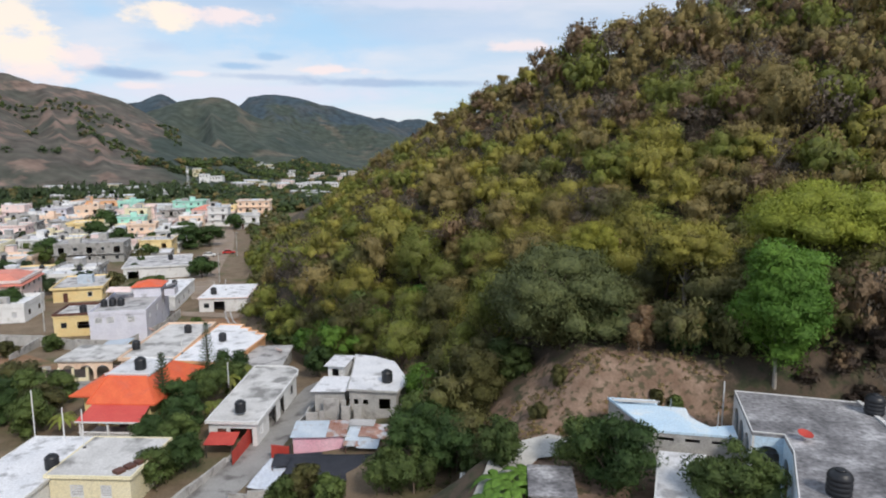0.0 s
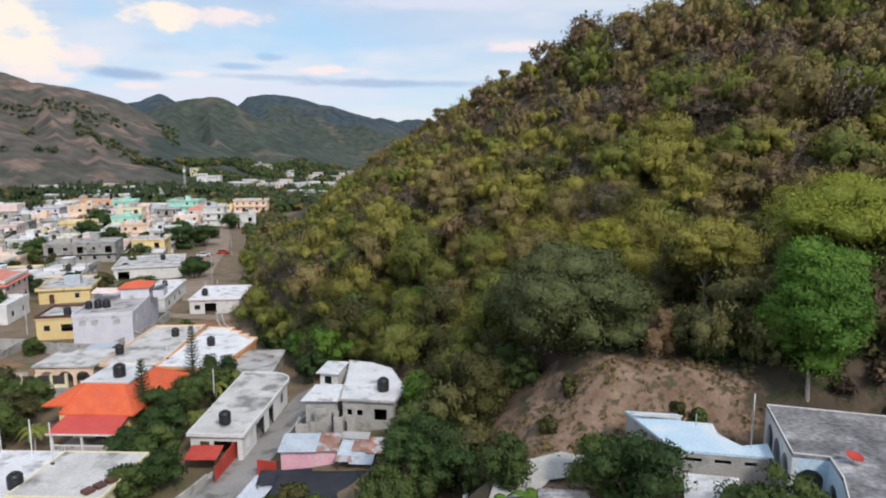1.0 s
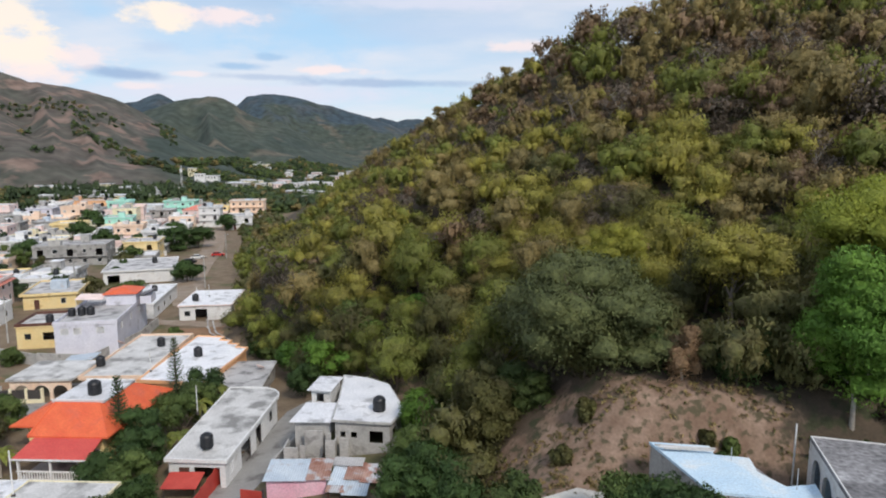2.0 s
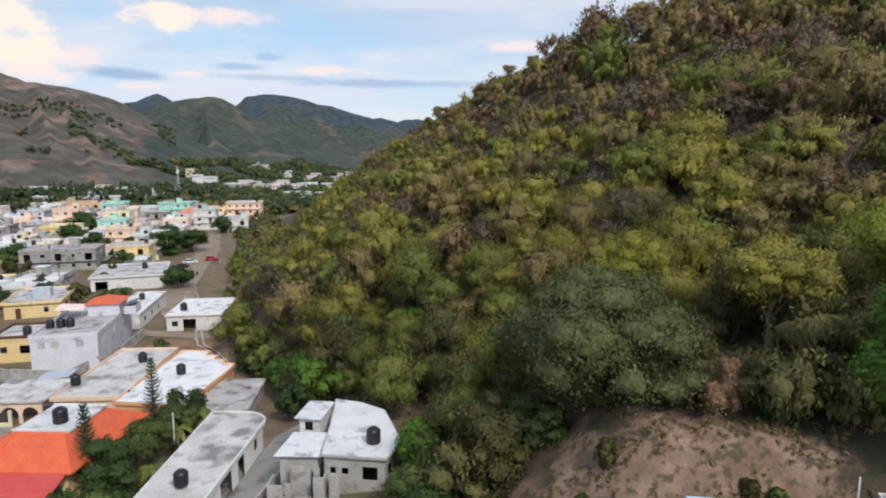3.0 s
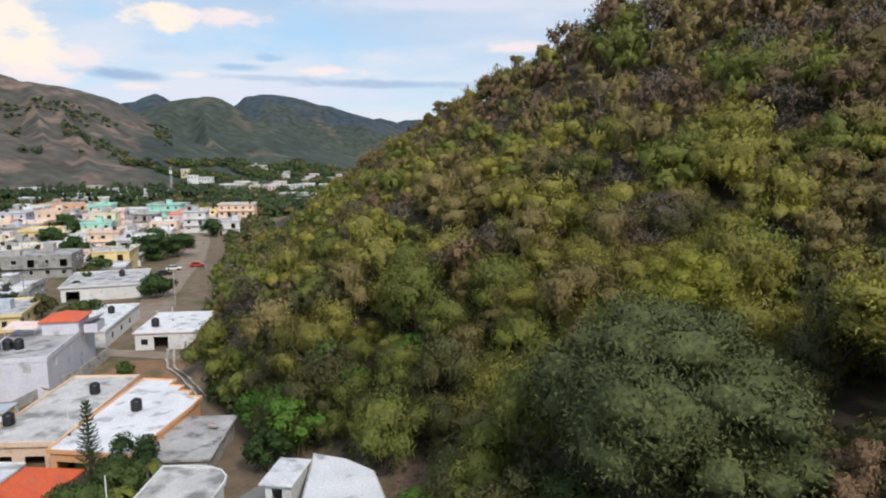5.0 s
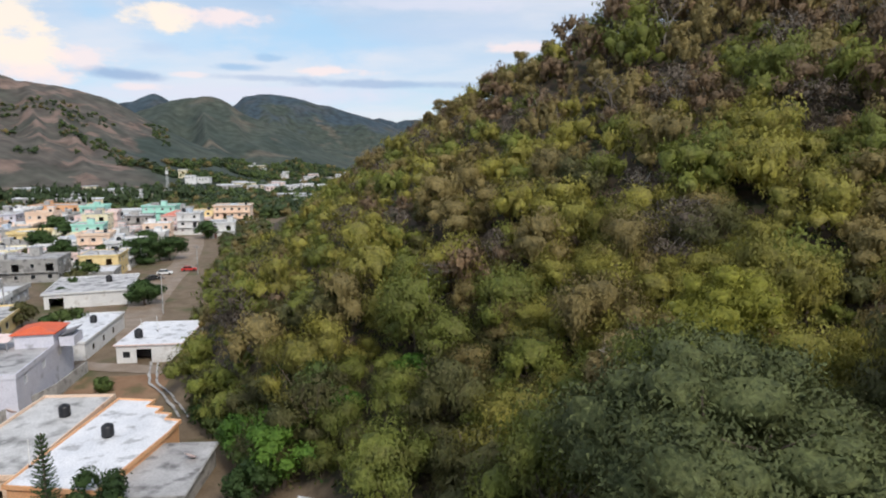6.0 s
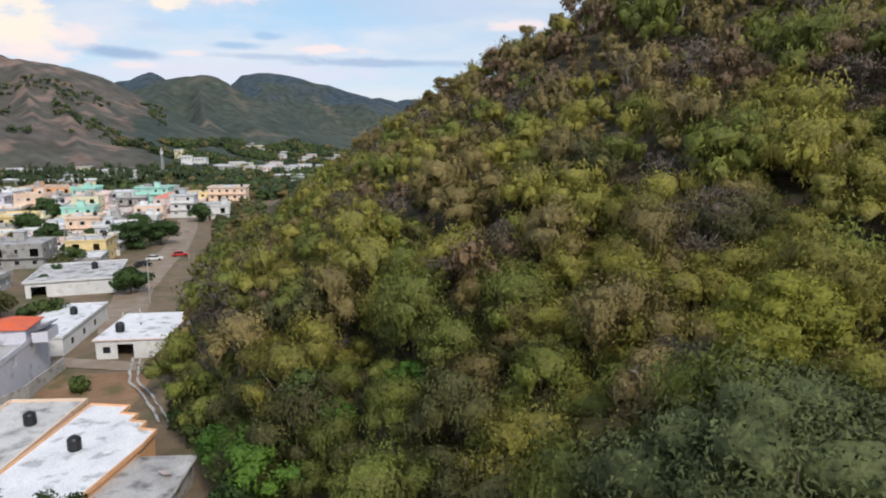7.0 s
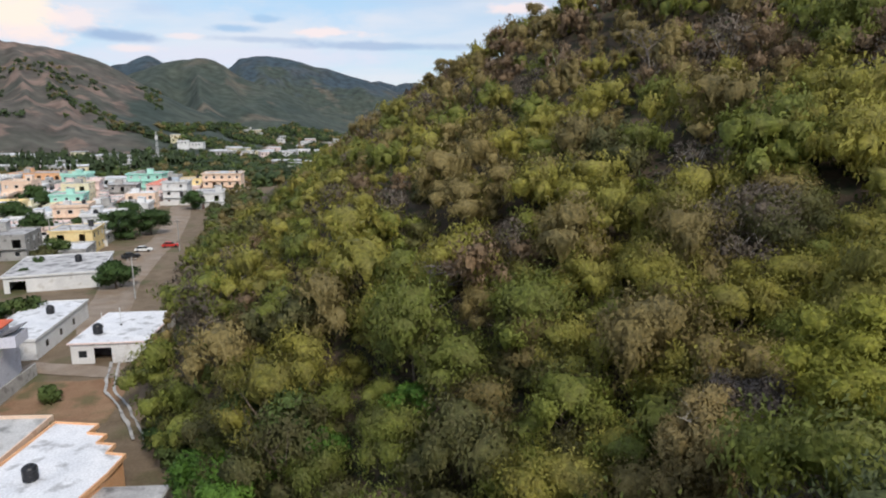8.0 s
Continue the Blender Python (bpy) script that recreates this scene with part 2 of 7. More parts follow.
surface("wall_orange", (0.76, 0.40, 0.2), (0.80, 0.48, 0.28), 0.5, 0.75, 7.0, 0.06, (0.55, 0.3, 0.16), (0.6, 0.74), 0.7, 0.08)
surface("wall_peach", (0.80, 0.58, 0.43), (0.83, 0.65, 0.51), 0.5, 0.75, 7.0, 0.06, (0.6, 0.4, 0.3), (0.6, 0.74), 0.7, 0.08)
surface("wall_pink", (0.80, 0.42, 0.52), (0.82, 0.52, 0.60), 0.5, 0.75, 7.0, 0.06, None, vary=0.06)
surface("wall_pale_pink", (0.80, 0.62, 0.58), (0.83, 0.68, 0.64), 0.5, 0.75, 7.0, 0.06, (0.6, 0.48, 0.44), (0.6, 0.74), 0.7, 0.06)
surface("wall_mint", (0.36, 0.70, 0.58), (0.45, 0.76, 0.66), 0.5, 0.75, 7.0, 0.06, None, vary=0.08)
surface("wall_lilac", (0.60, 0.60, 0.68), (0.68, 0.68, 0.75), 0.5, 0.75, 7.0, 0.06, (0.42, 0.42, 0.46), (0.6, 0.72), 0.6, 0.05)
surface("wall_blue", (0.50, 0.66, 0.80), (0.62, 0.75, 0.85), 0.6, 0.75, 7.0, 0.06, (0.68, 0.74, 0.78), (0.52, 0.64), 0.6)
surface("roof_red", (0.66, 0.115, 0.05), (0.72, 0.15, 0.06), 0.8, 0.6, 9.0, 0.08, (0.58, 0.13, 0.08), (0.55, 0.7), 0.5)
surface("roof_coral", (0.62, 0.20, 0.15), (0.68, 0.27, 0.20), 0.8, 0.6, 9.0, 0.06, (0.5, 0.2, 0.16), (0.55, 0.7), 0.5)
surface("roof_crimson", (0.55, 0.07, 0.06), (0.6, 0.095, 0.075), 0.8, 0.55, 9.0, 0.05)
surface("red_sheet", (0.42, 0.045, 0.035), (0.5, 0.07, 0.05), 0.8, 0.55, 9.0, 0.05)
surface("rusty_sheet", (0.30, 0.13, 0.09), (0.45, 0.30, 0.25), 1.1, 0.7, 9.0, 0.1, (0.5, 0.5, 0.52), (0.5, 0.6), 0.9, 0.2)
surface("zinc_sheet", (0.42, 0.49, 0.57), (0.55, 0.61, 0.67), 0.7, 0.5, 9.0, 0.05, (0.38, 0.33, 0.32), (0.58, 0.7), 0.8, 0.12)
surface("dark_tarp", (0.022, 0.024, 0.032), (0.035, 0.037, 0.047), 0.5, 0.7, 4.0, 0.3)
surface("pale_tarp", (0.52, 0.56, 0.64), (0.6, 0.64, 0.7), 0.8, 0.6, 4.0, 0.3)
surface("tank_black", (0.012, 0.013, 0.016), (0.02, 0.021, 0.025), 1.0, 0.42, 9.0, 0.03, spec=0.45)
surface("tank_blue", (0.03, 0.045, 0.10), (0.04, 0.06, 0.13), 1.0, 0.42, 9.0, 0.03, spec=0.45)
surface("louvre", (0.62, 0.63, 0.64), (0.7, 0.7, 0.7), 1.0, 0.5, 9.0, 0.0)
surface("iron", (0.05, 0.045, 0.045), (0.08, 0.07, 0.065), 1.0, 0.6, 9.0, 0.05)
surface("dark_wood", (0.09, 0.04, 0.03), (0.13, 0.06, 0.045), 1.0, 0.6, 9.0, 0.05)
surface("steel", (0.5, 0.5, 0.51), (0.6, 0.6, 0.61), 1.0, 0.45, 9.0, 0.0, metal=0.6)
surface("bark_pale", (0.33, 0.29, 0.25), (0.45, 0.41, 0.36), 1.5, 0.9, 14.0, 0.4)
surface("bark_dark", (0.12, 0.09, 0.07), (0.2, 0.155, 0.12), 1.5, 0.9, 14.0, 0.4, vary=0.15)
surface("bark_grey", (0.16, 0.135, 0.12), (0.25, 0.215, 0.19), 1.5, 0.9, 14.0, 0.4)
surface("bare_lot", (0.23, 0.13, 0.075), (0.30, 0.19, 0.115), 0.4, 0.95, 5.0, 0.3, (0.15, 0.12, 0.06), (0.5, 0.64), 0.3)
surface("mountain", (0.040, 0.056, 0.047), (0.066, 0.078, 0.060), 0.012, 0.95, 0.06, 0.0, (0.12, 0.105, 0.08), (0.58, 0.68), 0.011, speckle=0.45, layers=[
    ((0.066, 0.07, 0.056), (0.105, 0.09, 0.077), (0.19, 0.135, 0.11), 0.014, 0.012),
    # far forest: distance haze put into the base colour as a blue tint
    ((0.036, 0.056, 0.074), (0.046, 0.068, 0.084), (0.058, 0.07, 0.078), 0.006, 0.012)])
leaf_material("leaf_yellow_green", (0.362, 0.33, 0.068), (0.247, 0.238, 0.055), dry=0.35)
leaf_material("leaf_green", (0.236, 0.26, 0.052), (0.158, 0.185, 0.043), dry=0.30)
leaf_material("leaf_dark", (0.085, 0.145, 0.042), (0.055, 0.098, 0.032))
leaf_material("leaf_olive", (0.315, 0.248, 0.096), (0.221, 0.182, 0.078))
leaf_material("leaf_dry", (0.235, 0.158, 0.09), (0.155, 0.11, 0.068), 0.15)
leaf_material("leaf_grey", (0.158, 0.126, 0.0945), (0.104, 0.0846, 0.0675), 0.1)
leaf_material("leaf_bright", (0.165, 0.29, 0.045), (0.1, 0.205, 0.035), 0.3)
leaf_material("leaf_shade", (0.152, 0.15, 0.052), (0.101, 0.105, 0.042), dry=0.30)
leaf_material("leaf_fig", (0.155, 0.175, 0.066), (0.088, 0.106, 0.042), 0.2, 0.5, 0.65)
leaf_material("leaf_tan", (0.38, 0.248, 0.143), (0.253, 0.165, 0.0935), 0.2)
leaf_material("leaf_lime", (0.33, 0.36, 0.055), (0.22, 0.26, 0.046))
leaf_material("leaf_garden", (0.155, 0.21, 0.06), (0.095, 0.14, 0.044))
leaf_material("leaf_straw", (0.34, 0.26, 0.11), (0.2, 0.16, 0.07), 0.2)
leaf_material("leaf_gold", (0.38, 0.37, 0.06), (0.26, 0.265, 0.05))
# very dark umber: the slope's shade is put into this leaf colour
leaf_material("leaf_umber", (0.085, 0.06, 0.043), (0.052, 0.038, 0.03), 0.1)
leaf_material("leaf_purple", (0.15, 0.12, 0.10), (0.09, 0.075, 0.065), 0.1)
leaf_material("leaf_town", (0.075, 0.112, 0.045), (0.048, 0.074, 0.034), 0.2, 0.03)

# ---- building tools ----
class Solid:
    """Collects boxes, prisms and turned forms into one mesh."""

    def __init__(self):
        self.v, self.f = [], []

    def add(self, verts, faces):
        k = len(self.v)
        self.v += [tuple(p) for p in verts]
        self.f += [tuple(i + k for i in q) for q in faces]
        return self

    def box(self, x0, y0, z0, x1, y1, z1, m=None):
        p = [(x0, y0, z0), (x1, y0, z0), (x1, y1, z0), (x0, y1, z0), (x0, y0, z1), (x1, y0, z1), (x1, y1, z1), (x0, y1, z1)]
        if m:
            p = [m @ Vector(q) for q in p]
        return self.add(p, [(3, 2, 1, 0), (4, 5, 6, 7), (0, 1, 5, 4), (1, 2, 6, 5), (2, 3, 7, 6), (3, 0, 4, 7)])

    def prism(self, outline, z0, z1):
        k = len(outline)
        p = [(x, y, z0) for x, y in outline] + [(x, y, z1) for x, y in outline]
        return self.add(p, [tuple(range(k - 1, -1, -1)), tuple(range(k, 2 * k))] + [(i, (i + 1) % k, k + (i + 1) % k, k + i) for i in range(k)])

    def turned(self, profile, n=14, at=(0, 0, 0)):
        """A lathe form from (radius, height) pairs, closed at both ends."""
        p, f = [], []
        for r, z in profile:
            p += [(at[0] + r * math.cos(2 * math.pi * i / n), at[1] + r * math.sin(2 * math.pi * i / n), at[2] + z) for i in range(n)]
        for j in range(len(profile) - 1):
            f += [(j * n + i, j * n + (i + 1) % n, (j + 1) * n + (i + 1) % n, (j + 1) * n + i) for i in range(n)]
        f += [tuple(range(n - 1, -1, -1)), tuple(range((len(profile) - 1) * n, len(profile) * n))]
        return self.add(p, f)

    def limb(self, a, b, ra, rb, n=6):
        a, b = Vector(a), Vector(b)
        d = (b - a).normalized()
        s = d.cross(Vector((0.3, 0.9, 0.2))).normalized()
        t = d.cross(s)
        p = [a + (s * math.cos(2 * math.pi * i / n) + t * math.sin(2 * math.pi * i / n)) * ra for i in range(n)]
        p += [b + (s * math.cos(2 * math.pi * i / n) + t * math.sin(2 * math.pi * i / n)) * rb for i in range(n)]
        return self.add(p, [(i, (i + 1) % n, n + (i + 1) % n, n + i) for i in range(n)] + [tuple(range(n - 1, -1, -1)), tuple(range(n, 2 * n))])

    def mesh(self, name, smooth=False):
        me = bpy.data.meshes.new(name)
        me.from_pydata(self.v, [], self.f)
        if smooth:
            me.polygons.foreach_set("use_smooth", [True] * len(me.polygons))
        me.update()
        return me


def part(name, solid, material, parent=None, label="", smooth=False):
    """Links a Solid, or a mesh made before, as ONE mesh object under a thing or a part."""
    me = solid.mesh(name, smooth) if isinstance(solid, Solid) else solid
    if material and not me.materials:
        me.materials.append(MATS[material])
    ob = new(name, me)
    ob.parent = parent
    return tagged(ob, label)


def thing(name, label, category, x, y, z, yaw=0.0, group="", kind=""):
    """An Empty at the base of a thing."""
    ob = new(name)
    ob.empty_display_size = 0.3
    ob.matrix_world = pose(x, y, z, 0, 0, yaw)
    return tagged(ob, label, category, group, kind)


def quad_mesh(name, verts, materials, index=None, shells=()):
    """A mesh of loose quads from an array (n, 4, 3), and of smooth shells: (points, quads, material index)."""
    verts = np.asarray(verts, dtype=np.float32).reshape(-1, 3)
    k = len(verts) // 4
    loops, count = [np.arange(4 * k, dtype=np.int32)], 4 * k
    index = [np.zeros(k, dtype=np.int32) if index is None else np.asarray(index, dtype=np.int32)]
    points = [verts]
    for p, f, m in shells:
        points.append(np.asarray(p, dtype=np.float32))
        loops.append((np.asarray(f, dtype=np.int32) + count).ravel())
        index.append(np.full(len(f), m, dtype=np.int32))
        count += len(p)
    points, loops, index = np.concatenate(points), np.concatenate(loops), np.concatenate(index)
    me = bpy.data.meshes.new(name)
    me.vertices.add(len(points))
    me.vertices.foreach_set("co", points.ravel())
    me.loops.add(len(loops))
    me.loops.foreach_set("vertex_index", loops)
    me.polygons.add(len(loops) // 4)
    me.polygons.foreach_set("loop_start", np.arange(0, len(loops), 4, dtype=np.int32))
    for m in materials:
        me.materials.append(MATS[m])
    me.polygons.foreach_set("material_index", index)
    me.polygons.foreach_set("use_smooth", np.arange(len(loops) // 4) >= k)
    me.update(calc_edges=True)
    return me


def leaf_mesh(name, leaves, facing, materials, index=None, shells=()):
    """A mesh of loose three-cornered leaves (n, 3, 3) lit as the clump they sit on, and of smooth shells: (points, normals, quads, material index)."""
    k = len(leaves)
    points, normals = [np.asarray(leaves, dtype=np.float32).reshape(-1, 3)], [np.repeat(np.asarray(facing, dtype=np.float32), 3, axis=0)]
    loops, index = [np.arange(3 * k, dtype=np.int32)], [np.zeros(k, dtype=np.int32) if index is None else np.asarray(index, dtype=np.int32)]
    count, quads = 3 * k, 0
    for p, d, f, m in shells:
        points.append(np.asarray(p, dtype=np.float32))
        normals.append(np.asarray(d, dtype=np.float32))
        loops.append((np.asarray(f, dtype=np.int32) + count).ravel())
        index.append(np.full(len(f), m, dtype=np.int32))
        count, quads = count + len(p), quads + len(f)
    points, normals, loops, index = np.concatenate(points), np.concatenate(normals), np.concatenate(loops), np.concatenate(index)
    me = bpy.data.meshes.new(name)
    me.vertices.add(len(points))
    me.vertices.foreach_set("co", points.ravel())
    me.loops.add(len(loops))
    me.loops.foreach_set("vertex_index", loops)
    me.polygons.add(k + quads)
    me.polygons.foreach_set("loop_start", np.concatenate([np.arange(0, 3 * k, 3), 3 * k + np.arange(0, 4 * quads, 4)]).astype(np.int32))
    for m in materials:
        me.materials.append(MATS[m])
    me.polygons.foreach_set("material_index", index)
    me.polygons.foreach_set("use_smooth", [True] * (k + quads))
    me.update(calc_edges=True)
    me.normals_split_custom_set_from_vertices(normals.tolist())
    return me


def ball_grid(n):
    """Points and quads of a ball made from a cube of n x n faces a side, open below."""
    keys, points, quads = {}, [], []

    def at(q):
        key = tuple(round(c, 4) for c in q)
        if key not in keys:
            keys[key] = len(points)
            points.append(q)
        return keys[key]

    for axis in range(3):
        for sign in (-1, 1):
            for i in range(n):
                for j in range(n):
                    face = []
                    for a, b in ((i, j), (i + 1, j), (i + 1, j + 1), (i, j + 1)):
                        u, v = math.tan((2 * a / n - 1) * math.pi / 4), math.tan((2 * b / n - 1) * math.pi / 4)
                        q = [0, 0, 0]
                        q[axis], q[(axis + 1) % 3], q[(axis + 2) % 3] = sign, u * sign, v
                        face.append(q)
                    if sum(q[2] for q in face) > -3.9:
                        quads.append([at(q) for q in face])
    p = np.array(points, dtype=float)
    return p / np.linalg.norm(p, axis=1, keepdims=True), np.array(quads)


BALLS = {1: ball_grid(1), 2: ball_grid(2), 3: ball_grid(3)}

# ---- the land ----
def ss(v):
    v = min(1.0, max(0.0, v))
    return v * v * (3 - 2 * v)


def smax(a, b, k):
    h = max(k - abs(a - b), 0.0) / k
    return max(a, b) + h * h * k * 0.25


def base_level(x, y):
    """The valley floor: falls gently from the near houses towards the town."""
    return 3.8 * ss((142 - y) / 85) + 0.9 * ss((y - 112) / 22) * ss((172 - y) / 22) + 0.17 * max(0.0, min(x + 19, 14)) * ss((112 - y) / 30)


def foot_x(y):
    """Where the hill's foot lies, along the gutter and the unpaved street."""
    return float(np.interp(y, [60, 80, 94, 104, 112, 121, 131, 160, 200, 232, 300, 400], [-1, -9, -20.5, -25, -31.5, -37.5, -43, -50, -63, -70, -93, -130]))


def hill_level(x, y):
    """The wooded hill: a front face, a side over the town and a falling back."""
    front = -29.7 + 0.327 * x + 0.4545 * y
    side = 0.78 * (x + 46.5 + 0.19 * (y - 130))
    back = 50.5 + 0.25 * x - 0.12 * (y - 170)
    crest = float(np.interp(x, [-20, 4, 18, 28, 39, 52, 80], [-3.2, -3.2, -1.6, 0.0, 1.6, 1.6, 2.2])) * ss((y - 118) / 45)
    return -smax(smax(-front, -side, 9.0), -back, 9.0) + crest


def spur_level(x, y):
    """The terrace of the upper houses and the bank behind them."""
    s = 11.0 + 5.2 * ss((y - 50.0 + 0.1 * (x - 16)) / 5.5) * ss((x - 6.5) / 8)
    s += 0.22 * max(0.0, y - 56) + 0.12 * max(0.0, min(x - 16, 30)) * ss((y - 48) / 8)
    s -= 0.85 * max(0.0, 7.0 - 4.6 * ss((51 - y) / 6) - x) + 0.62 * max(0.0, y - 68)
    return s


def terrain(x, y):
    hill = (hill_level(x, y) - 0.8) * ss((x - foot_x(y) + 1.0) / 8.0) - 3.0 * ss((foot_x(y) + 2.0 - x) / 4.0)
    z = smax(smax(base_level(x, y), hill, 4.0), spur_level(x, y), 3.0)
    rise = ss((z - base_level(x, y)) / 4)
    return z + rise * (1.3 * noise.noise(Vector((x * 0.06, y * 0.06, 0))) + 0.4 * noise.noise(Vector((x * 0.3, y * 0.3, 5))))


def stepped(*runs):
    out = []
    for a, b, step in runs:
        out += list(np.arange(a, b, step))
    return out + [runs[-1][1]]


def land_sheet(name, xs, ys, level, material, cover):
    me = bpy.data.meshes.new(name)
    nx, ny = len(xs), len(ys)
    me.from_pydata([(x, y, level(x, y)) for y in ys for x in xs], [], [(j * nx + i, j * nx + i + 1, (j + 1) * nx + i + 1, (j + 1) * nx + i) for j in range(ny - 1) for i in range(nx - 1)])
    me.materials.append(MATS[material])
    me.polygons.foreach_set("use_smooth", [True] * len(me.polygons))
    layer = me.attributes.new("cover", "FLOAT_COLOR", "POINT")
    layer.data.foreach_set("color", [c for y in ys for x in xs for c in (*cover(x, y), 0.0, 1.0)])
    me.update()
    return new(name, me)


# slips of bare earth on the lower slopes: x, y, radius
BARE = [(7.2, 55.0, 3.4), (5.4, 57.4, 2.4), (9.4, 60.5, 1.6), (4.4, 53.8, 2.2), (-2.4, 79.6, 2.8), (-5.3, 87.6, 2.8), (-11.2, 97.2, 1.8), (-13.0, 100.5, 1.5), (-24.0, 105.0, 1.6)]


def ground_cover(x, y):
    """How much of the ground is leaf litter, and how much bare bank earth."""
    rag = 2.0 * noise.noise(Vector((x * 0.35, y * 0.35, 9)))
    bank = ss(1.6 - ((x - 13.0) / 10.5) ** 2 - ((y - 52.5) / 4.6) ** 2)
    bank = max(bank, ss((x - 3.5) / 2) * ss((50.5 - y) / 2) * ss((46 - x) / 5), ss((2.2 - abs(x - 9.2 + 0.3 * rag)) / 1.5) * ss((60 - y) / 2) * ss((y - 40) / 3))
    for cx, cy, r in BARE:
        bank = max(bank, ss((r + 0.5 * rag - math.hypot(x - cx, y - cy)) / 1.2))
    return ss((terrain(x, y) - base_level(x, y)) / 2.0), bank


ground = land_sheet(
    "ground",
    stepped((-4200, -1000, 400), (-1000, -300, 50), (-300, -90, 8), (-90, 60, 1.1), (60, 160, 5), (160, 600, 40), (600, 4200, 450)),
    stepped((-2000, -200, 200), (-200, 20, 20), (20, 125, 1.1), (125, 240, 3), (240, 700, 15), (700, 1400, 100), (1400, 4800, 400)),
    terrain, "land", ground_cover)
tagged(ground, "brown earth and dry grass of a valley floor", "ground", kind="structure")


def strip(name, line, width, material, label, lift=0.05, step=1.0, category="road"):
    """A band laid on the land along a line of points."""
    pts = []
    for (x0, y0), (x1, y1) in zip(line, line[1:]):
        k = max(1, int(math.hypot(x1 - x0, y1 - y0) / step))
        pts += [(x0 + (x1 - x0) * i / k, y0 + (y1 - y0) * i / k) for i in range(k)]
    pts.append(line[-1])
    across = max(3, int(width / 1.2) + 1)
    v, f = [], []
    for i, (x, y) in enumerate(pts):
        (xa, ya), (xb, yb) = pts[max(0, i - 2)], pts[min(len(pts) - 1, i + 2)]
        d = math.hypot(xb - xa, yb - ya)
        ox, oy = (yb - ya) / d, -(xb - xa) / d
        for j in range(across):
            s = (j / (across - 1) - 0.5) * width
            edge = 0.25 * noise.noise(Vector((x * 0.5, y * 0.5, j))) if j in (0, across - 1) else 0
            px, py = x + ox * (s + edge), y + oy * (s + edge)
            v.append((px, py, terrain(px, py) + lift))
    for i in range(len(pts) - 1):
        f += [(i * across + j, i * across + j + 1, (i + 1) * across + j + 1, (i + 1) * across + j) for j in range(across - 1)]
    ob = part(name, Solid().add(v, f), material, None, label, True)
    return tagged(ob, label, category, kind="structure")


strip("road", [(-26, 38), (-22.4, 50), (-20.0, 58), (-18.6, 66), (-17.6, 74), (-16.6, 82), (-14, 86)], 4.6, "road", "worn grey concrete village street", 0.07)
strip("pavement", [(-28.6, 38), (-25.2, 50), (-22.6, 58), (-21.4, 62)], 0.7, "kerb", "pale concrete kerb strip along the street", 0.16, category="kerb")
strip("road", [(-74, 76), (-62, 80), (-52, 83), (-46, 84.5)], 5.0, "road", "grey asphalt side street", 0.07)
strip("road", [(-55, 147), (-58, 152), (-68, 178), (-75, 205), (-81, 232), (-93, 270), (-104, 300)], 7.6, "dirt_road", "wide pale unpaved street along the hill", 0.07, 2.0)
strip("road", [(-58, 131.5), (-50, 130.3), (-42, 129.4)], 3.6, "dirt_road", "pale gravel track before the garage", 0.10)
for k in (-0.55, 0.55):
    strip("pavement", [(-46.2 + k, 133), (-44.2 + k, 128), (-42.2 + k, 123.5), (-38.6 + k, 119.5), (-35.4 + k, 115), (-32.8 + k, 111)], 0.32, "concrete", "pale concrete side of a curved storm gutter", 0.3, category="gutter")
strip("road", [(-53, 120), (-47, 120.5), (-40, 122)], 13.0, "bare_lot", "reddish-brown bare building lot", 0.05, category="lot")
strip("road", [(-75, 99.5), (-68, 95.5), (-60, 90)], 9.0, "bare_lot", "brown earth lot behind block walls", 0.05, category="lot")
strip("pavement", [(12.5, 47.9), (9.0, 48.1), (6.4, 47.0), (4.7, 44.4), (3.6, 41.2), (2.8, 36)], 2.9, "kerb", "pale concrete driveway on the terrace", 0.26, category="driveway")


